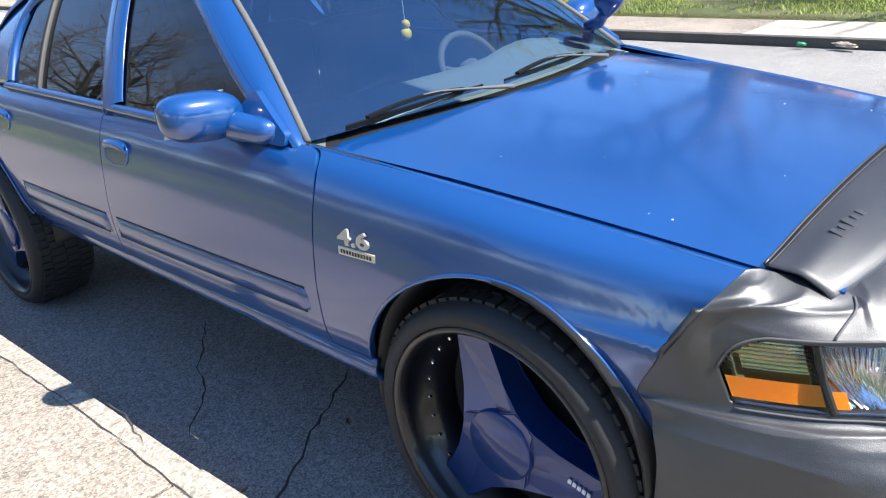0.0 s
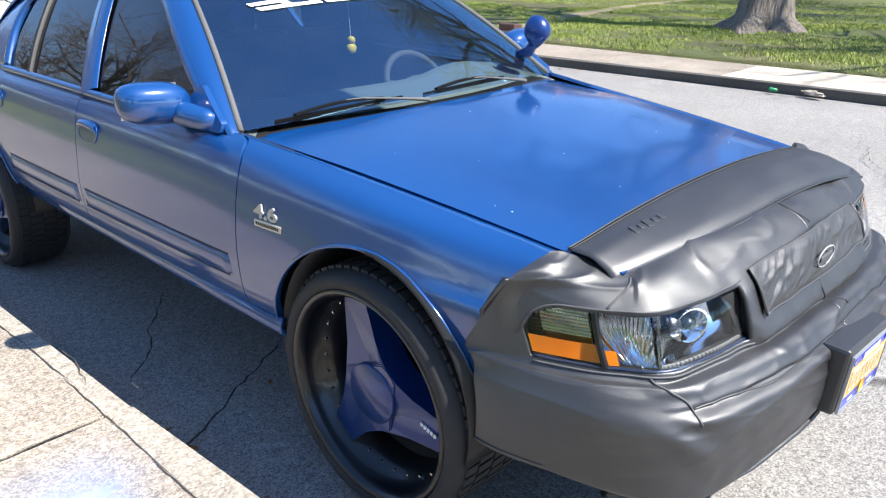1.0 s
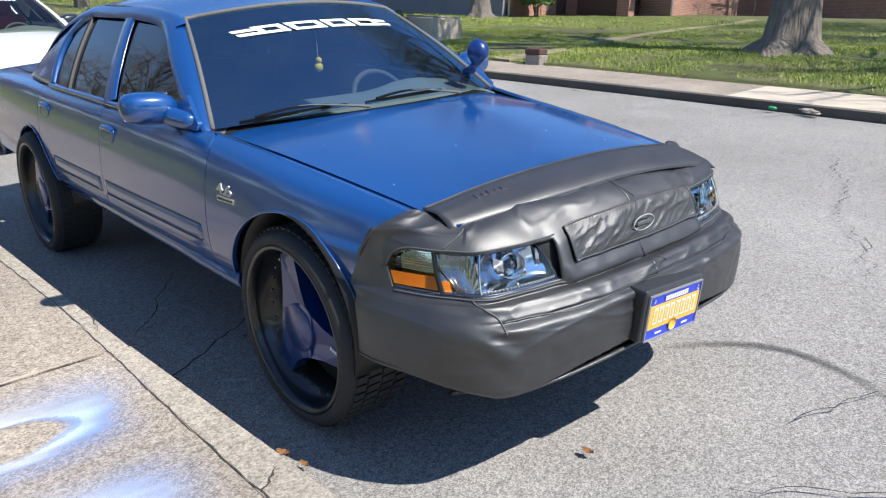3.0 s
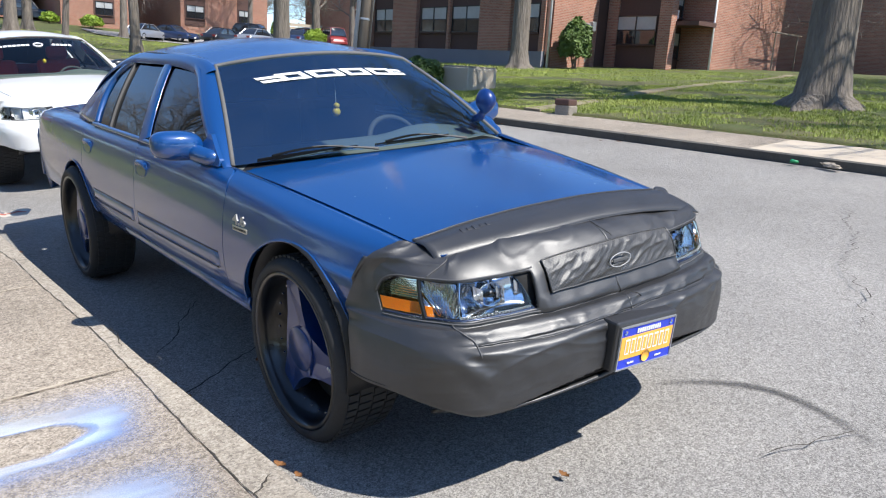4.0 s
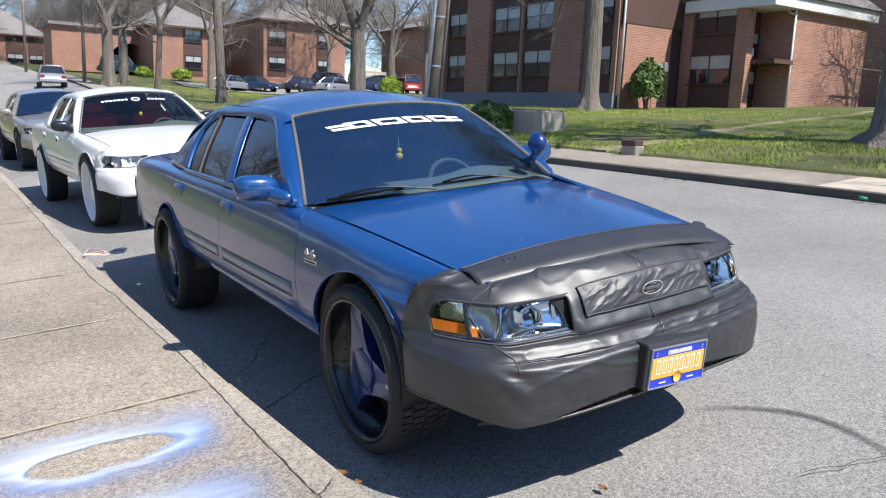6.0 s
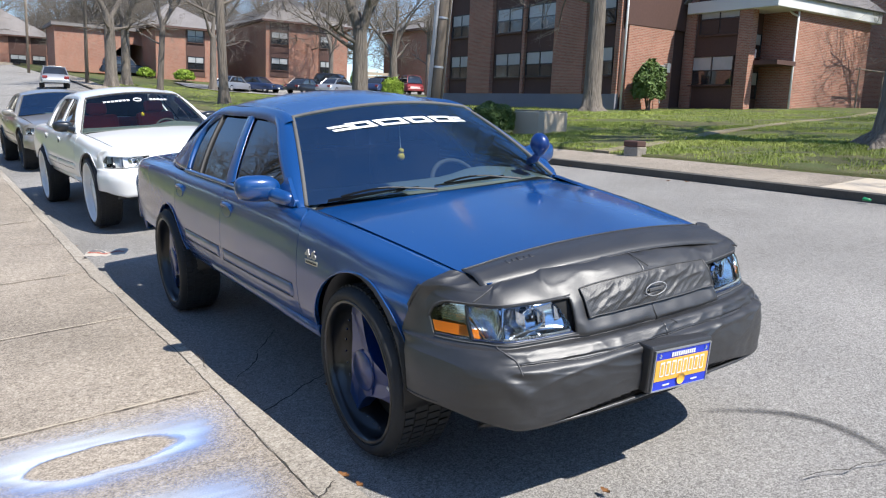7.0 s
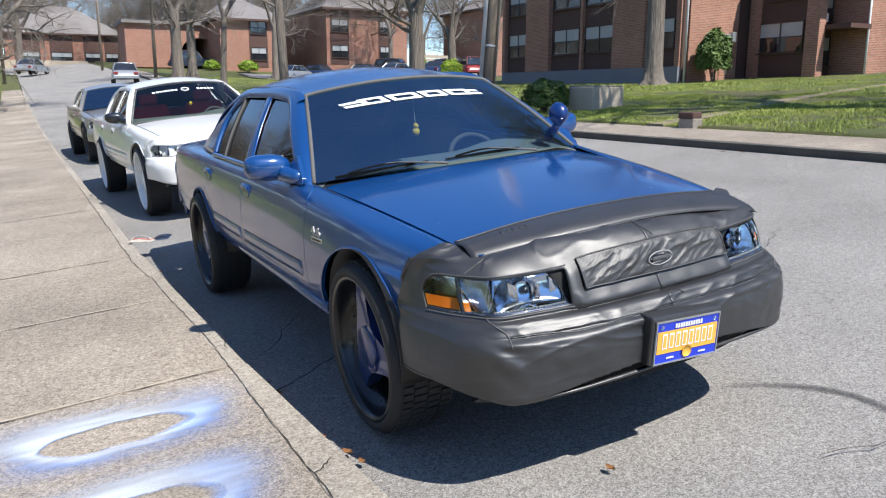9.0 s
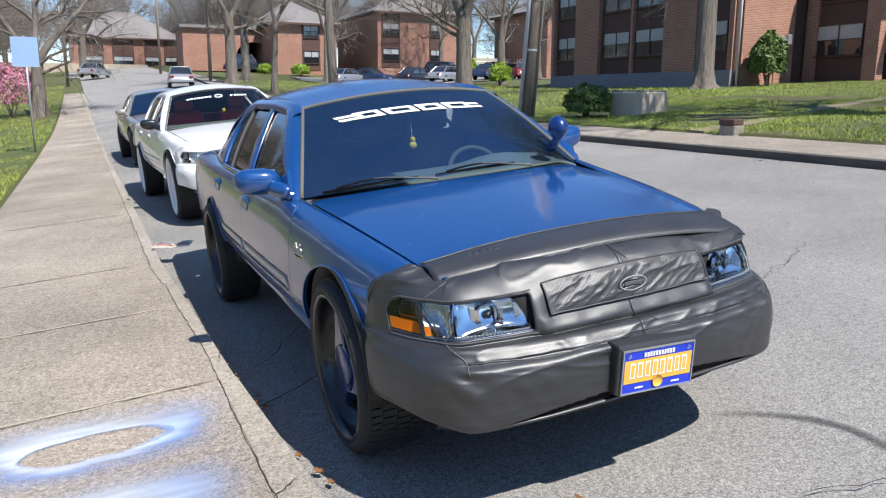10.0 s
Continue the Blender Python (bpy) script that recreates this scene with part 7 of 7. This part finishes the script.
near_walk = tagged(new("pavement"), "tan concrete sidewalk slabs, cracked, with sprayed paint", "sidewalk", kind="structure")
ys = [0.84 + 1.58 * k for k in range(-4, 38)]
for a, b in zip(ys, ys[1:]):
    slab("slab", near_walk, M_CONCRETE, NEAR_LAWN, seam_line, a, b, 0.12 + random.uniform(-0.0015, 0.0015), gap=0.0038, side=0.0)
bm = sheet(lambda x, y: lay(x if x < -1.1 else kerb_line(y) - 0.05, y, 0.100), [NEAR_LAWN + 0.05, -1.0], steps(-5, 58, 60))
tagged(part("joint_bed", bm, M_CRACK), "dark dirt in the sidewalk joints", "dirt", kind="structure")
near_kerb = tagged(new("kerb"), "pale concrete kerb along the sidewalk", "kerb", kind="structure")
for a, b in zip(ys[::2], ys[2::2]):
    slab("kerbstone", near_kerb, M_KERB, seam_line, kerb_line, a, b, 0.119, 0.2, side=0.0)
far_kerb = tagged(new("kerb"), "kerb across the street, coloured dark for the shade on its face", "kerb", kind="structure")
far_walk = tagged(new("pavement"), "weathered concrete sidewalk across the street", "sidewalk", kind="structure")
ys = [-22 + 1.9 * k for k in range(0, 58)]
for k, (a, b) in enumerate(zip(ys, ys[1:])):
    slab("slab", far_walk, M_PALE_CONCRETE if a < 2.0 else M_CONCRETE, FAR_WALK, FAR_LAWN, a, b, 0.078 + random.uniform(-0.003, 0.003))
for a, b in zip(ys[::2], ys[2::2]):
    slab("kerbstone", far_kerb, M_DARK_KERB, FAR_KERB, FAR_WALK, a, b, 0.075, 0.22)
# path over the lawn
M_EARTH = material("earthy_concrete", (0.17, 0.135, 0.085), 0.95, 0.0, 14, 0.3, base2=(0.30, 0.25, 0.165), bump=0.006, big=1.2)
lawn_path = tagged(new("pavement"), "narrow concrete path over the lawn", "path", kind="structure")
def path_y(x):
    return 8.0 + 0.30 * (x - 9.5)


px = steps(8.2, 30.0, 16)
for a, b in zip(px, px[1:]):
    ya, yb = path_y(a), path_y(b)
    bm = bmesh.new()
    top = [bm.verts.new(lay(x, y, lerp_table(LAWN, x)[0] + 0.018)) for x, y in ((a + 0.008, ya), (b - 0.008, yb), (b - 0.008, yb + 0.42), (a + 0.008, ya + 0.42))]
    low = [bm.verts.new(v.co - Vector((0, 0, 0.12))) for v in top]
    bm.faces.new(top)
    for k in range(4):
        bm.faces.new((top[k], low[k], low[(k + 1) % 4], top[(k + 1) % 4]))
    part("slab", bm, M_EARTH, lawn_path)

# cracks: thin dark fissures in the pavement and road
def crack(name, x0, y0, x1, y1, z, wander, seed, width=0.006, mat=None):
    rnd = random.Random(seed)
    bm = bmesh.new()
    n = max(8, int(math.hypot(x1 - x0, y1 - y0) / 0.045))
    off, last = 0.0, None
    dx, dy = (x1 - x0), (y1 - y0)
    ln = math.hypot(dx, dy)
    for k in range(n + 1):
        t = k / n
        off = off * 0.92 + rnd.uniform(-wander, wander)
        x, y = x0 + dx * t - dy / ln * off, y0 + dy * t + dx / ln * off
        w = width * rnd.uniform(0.4, 1.3) * min(1, 6 * t + 0.2, 6 * (1 - t) + 0.2) / 2
        pair = [bm.verts.new(lay(x - dy / ln * w * s, y + dx / ln * w * s, z)) for s in (-1, 1)]
        if last:
            bm.faces.new((last[0], last[1], pair[1], pair[0]))
        last = pair
    return tagged(part(name, bm, mat or M_CRACK), "pale worn joint edge in the paving" if mat else "thin dark crack in the paving", "crack", kind="structure")


seam = [-3.9 + 0.39 * k for k in range(40)]
for k, (a, b) in enumerate(zip(seam, seam[1:])):
    crack("crack", seam_line(a), a - 0.02, seam_line(b), b + 0.02, 0.1228, 0.0055, 100 + k, 0.0055)
# joints across the walk: a dirty line, with a chipped pale arris beside it
for k in range(7):
    y = 0.84 + 1.58 * (k - 1)
    crack("joint_line", NEAR_LAWN, y, seam_line(y), y, 0.1232, 0.0022, 300 + k, 0.0062)
    crack("joint_edge", NEAR_LAWN, y + 0.014, seam_line(y), y + 0.012, 0.1226, 0.0025, 320 + k, 0.016, M_PALE_CONCRETE)
crack("crack", -1.30, -0.46, -1.19, -0.37, 0.1232, 0.010, 340, 0.008)
crack("crack", -1.26, 1.10, -1.22, 1.42, 0.1232, 0.012, 341, 0.006)
crack("crack", -1.24, 0.60, -0.45, 1.05, 0.004, 0.014, 6, 0.010)
crack("crack", -1.1, 1.15, -0.6, 1.9, 0.004, 0.015, 7, 0.008)
crack("crack", -0.1, -1.35, 0.55, -1.9, 0.014, 0.02, 8, 0.006)
crack("crack", 1.6, 0.4, 3.3, 1.2, 0.03, 0.03, 9, 0.007)
crack("crack", 0.4, -1.3, 0.9, -1.5, 0.018, 0.02, 10, 0.006)
crack("crack", 2.0, -1.0, 5.0, 0.6, 0.03, 0.04, 11, 0.007)

# sprayed marking: two soft-edged rings of white and blue paint
def spray_material():
    m = bpy.data.materials.new("sprayed_marking")
    m.use_nodes = True
    N, L = m.node_tree.nodes, m.node_tree.links
    p = N["Principled BSDF"]
    p.inputs["Roughness"].default_value = 0.75
    at = N.new("ShaderNodeAttribute")
    at.attribute_name = "cover"
    fine = N.new("ShaderNodeTexNoise")
    fine.inputs["Scale"].default_value = 220
    fine.inputs["Detail"].default_value = 4
    co = N.new("ShaderNodeTexCoord")
    L.new(co.outputs["Object"], fine.inputs["Vector"])
    mr = N.new("ShaderNodeMath")
    mr.operation = "MULTIPLY_ADD"
    L.new(fine.outputs["Fac"], mr.inputs[0])
    mr.inputs[1].default_value = 0.9
    mr.inputs[2].default_value = -0.45
    ad = N.new("ShaderNodeMath")
    ad.operation = "ADD"
    ad.use_clamp = True
    sep = N.new("ShaderNodeSeparateColor")
    L.new(at.outputs["Color"], sep.inputs[0])
    ga = N.new("ShaderNodeMath")
    ga.operation = "MULTIPLY"
    L.new(sep.outputs[0], ga.inputs[0])
    gb = N.new("ShaderNodeMath")
    gb.operation = "ADD"
    L.new(mr.outputs[0], gb.inputs[0])
    gb.inputs[1].default_value = 1.0
    L.new(gb.outputs[0], ga.inputs[1])
    ga.use_clamp = True
    mix = N.new("ShaderNodeMix")
    mix.data_type = "RGBA"
    mix.inputs["A"].default_value = (0.16, 0.30, 0.68, 1)
    mix.inputs["B"].default_value = (0.60, 0.66, 0.75, 1)
    L.new(sep.outputs[1], mix.inputs["Factor"])
    L.new(mix.outputs["Result"], p.inputs["Base Color"])
    tr = N.new("ShaderNodeBsdfTransparent")
    ms = N.new("ShaderNodeMixShader")
    L.new(ga.outputs[0], ms.inputs[0])
    L.new(tr.outputs[0], ms.inputs[1])
    L.new(p.outputs[0], ms.inputs[2])
    L.new(ms.outputs[0], N["Material Output"].inputs["Surface"])
    return m


def sprayed_ring(cx, cy, rx, ry, turn):
    """Paint sprayed round a bare oval: crisp inside, white next to it, blue and thin further out."""
    us, vs = steps(-0.86, 0.62, 150), steps(-0.40, 0.44, 100)
    c, s = math.cos(turn), math.sin(turn)
    bm = bmesh.new()
    layer = bm.verts.layers.float_color.new("cover")
    rows = []
    for a in us:
        row = []
        for b in vs:
            x, y = cx + a * c - b * s, cy + a * s + b * c
            q = bm.verts.new(lay(x, y, 0.1265))
            w = 0.016 * noise.noise(Vector((a * 7, b * 9, cy))) + 0.006 * noise.noise(Vector((a * 24, b * 30, cy)))
            u, v = a / rx, (b + w) / ry
            d = max(0.02, math.hypot(u, v))
            e = (d - 1) * d / math.hypot(u / rx, v / ry)
            east = min(1, max(0, (u - 0.35) / 0.6))
            if e < 0:
                cover = 0.9 * math.exp(-(e / (0.010 + 0.05 * east ** 2)) ** 2)
                white = 0.25 + 0.3 * (1 - east)
            else:
                up = min(1, max(0, 0.5 + v * 0.8))
                reach = 0.075 + 0.06 * up
                cover = 0.72 * math.exp(-(e / reach) ** 2) + 0.32 * math.exp(-(e / (2.3 * reach)) ** 2)
                white = (1 - east * 0.55) * (math.exp(-(e / 0.05) ** 2) * (1 - up) + up * math.exp(-(e / 0.26) ** 2)) + 0.12
            cover *= 0.74 + 0.40 * noise.noise(Vector((a * 3, b * 5, 7 + cy))) + 0.30 * noise.noise(Vector((a * 5 + b * 3, b * 26, cy)))
            edge = min(1, (0.86 + a) / 0.2, (0.62 - a) / 0.2, (0.40 + b) / 0.15, (0.44 - b) / 0.15)
            q[layer] = (min(0.95, max(0.0, cover * max(0, edge))), min(1, white), 0, 1)
            row.append(q)
        rows.append(row)
    for a, b in zip(rows, rows[1:]):
        for k in range(len(vs) - 1):
            bm.faces.new((a[k], a[k + 1], b[k + 1], b[k]))
    return tagged(part("sprayed_marking", bm, M_SPRAY, smooth=True), "white and blue spray-painted ring on the sidewalk", "paint mark", "sprayed marks", kind="structure")


M_SPRAY = spray_material()
sprayed_ring(-1.89, 0.37, 0.32, 0.14, radians(-3))
sprayed_ring(-1.93, -0.36, 0.33, 0.15, radians(-2))


def smear(points, width, name, label):
    """A soft dark rubber mark along a line on the road."""
    bm = bmesh.new()
    layer = bm.verts.layers.float_color.new("cover")
    n, rows = 40, []
    for k in range(n + 1):
        t = k / n * (len(points) - 1)
        x, y = spline(points, t)
        x2, y2 = spline(points, min(t + 0.05, len(points) - 1))
        x1, y1 = spline(points, max(t - 0.05, 0))
        d = Vector((x2 - x1, y2 - y1, 0)).normalized()
        row = []
        for j in range(9):
            u = j / 4 - 1
            q = bm.verts.new(lay(x - d.y * u * width, y + d.x * u * width, 0.004 + 0.03 * (1 - ((x - 2.7) / 4.1) ** 2) - 0.03 + 0.003))
            q[layer] = (0.55 * (1 - u * u) * math.sin(math.pi * k / n) ** 0.7, 0, 0, 1)
            row.append(q)
        rows.append(row)
    for a, b in zip(rows, rows[1:]):
        for j in range(8):
            bm.faces.new((a[j], a[j + 1], b[j + 1], b[j]))
    return tagged(part(name, bm, M_SMEAR, smooth=True), label, "tyre mark", kind="structure")


M_SMEAR = M_SPRAY.copy()
M_SMEAR.name = "rubber_smear"
for nd in M_SMEAR.node_tree.nodes:
    if nd.bl_idname == "ShaderNodeMix":
        nd.inputs["A"].default_value = (0.03, 0.03, 0.032, 1)
smear([(0.62, -0.62), (0.80, -0.75), (0.92, -0.88), (0.98, -1.0), (0.99, -1.16), (0.95, -1.33), (0.86, -1.55)], 0.035, "tyre_mark", "dark curved rubber mark on the asphalt")
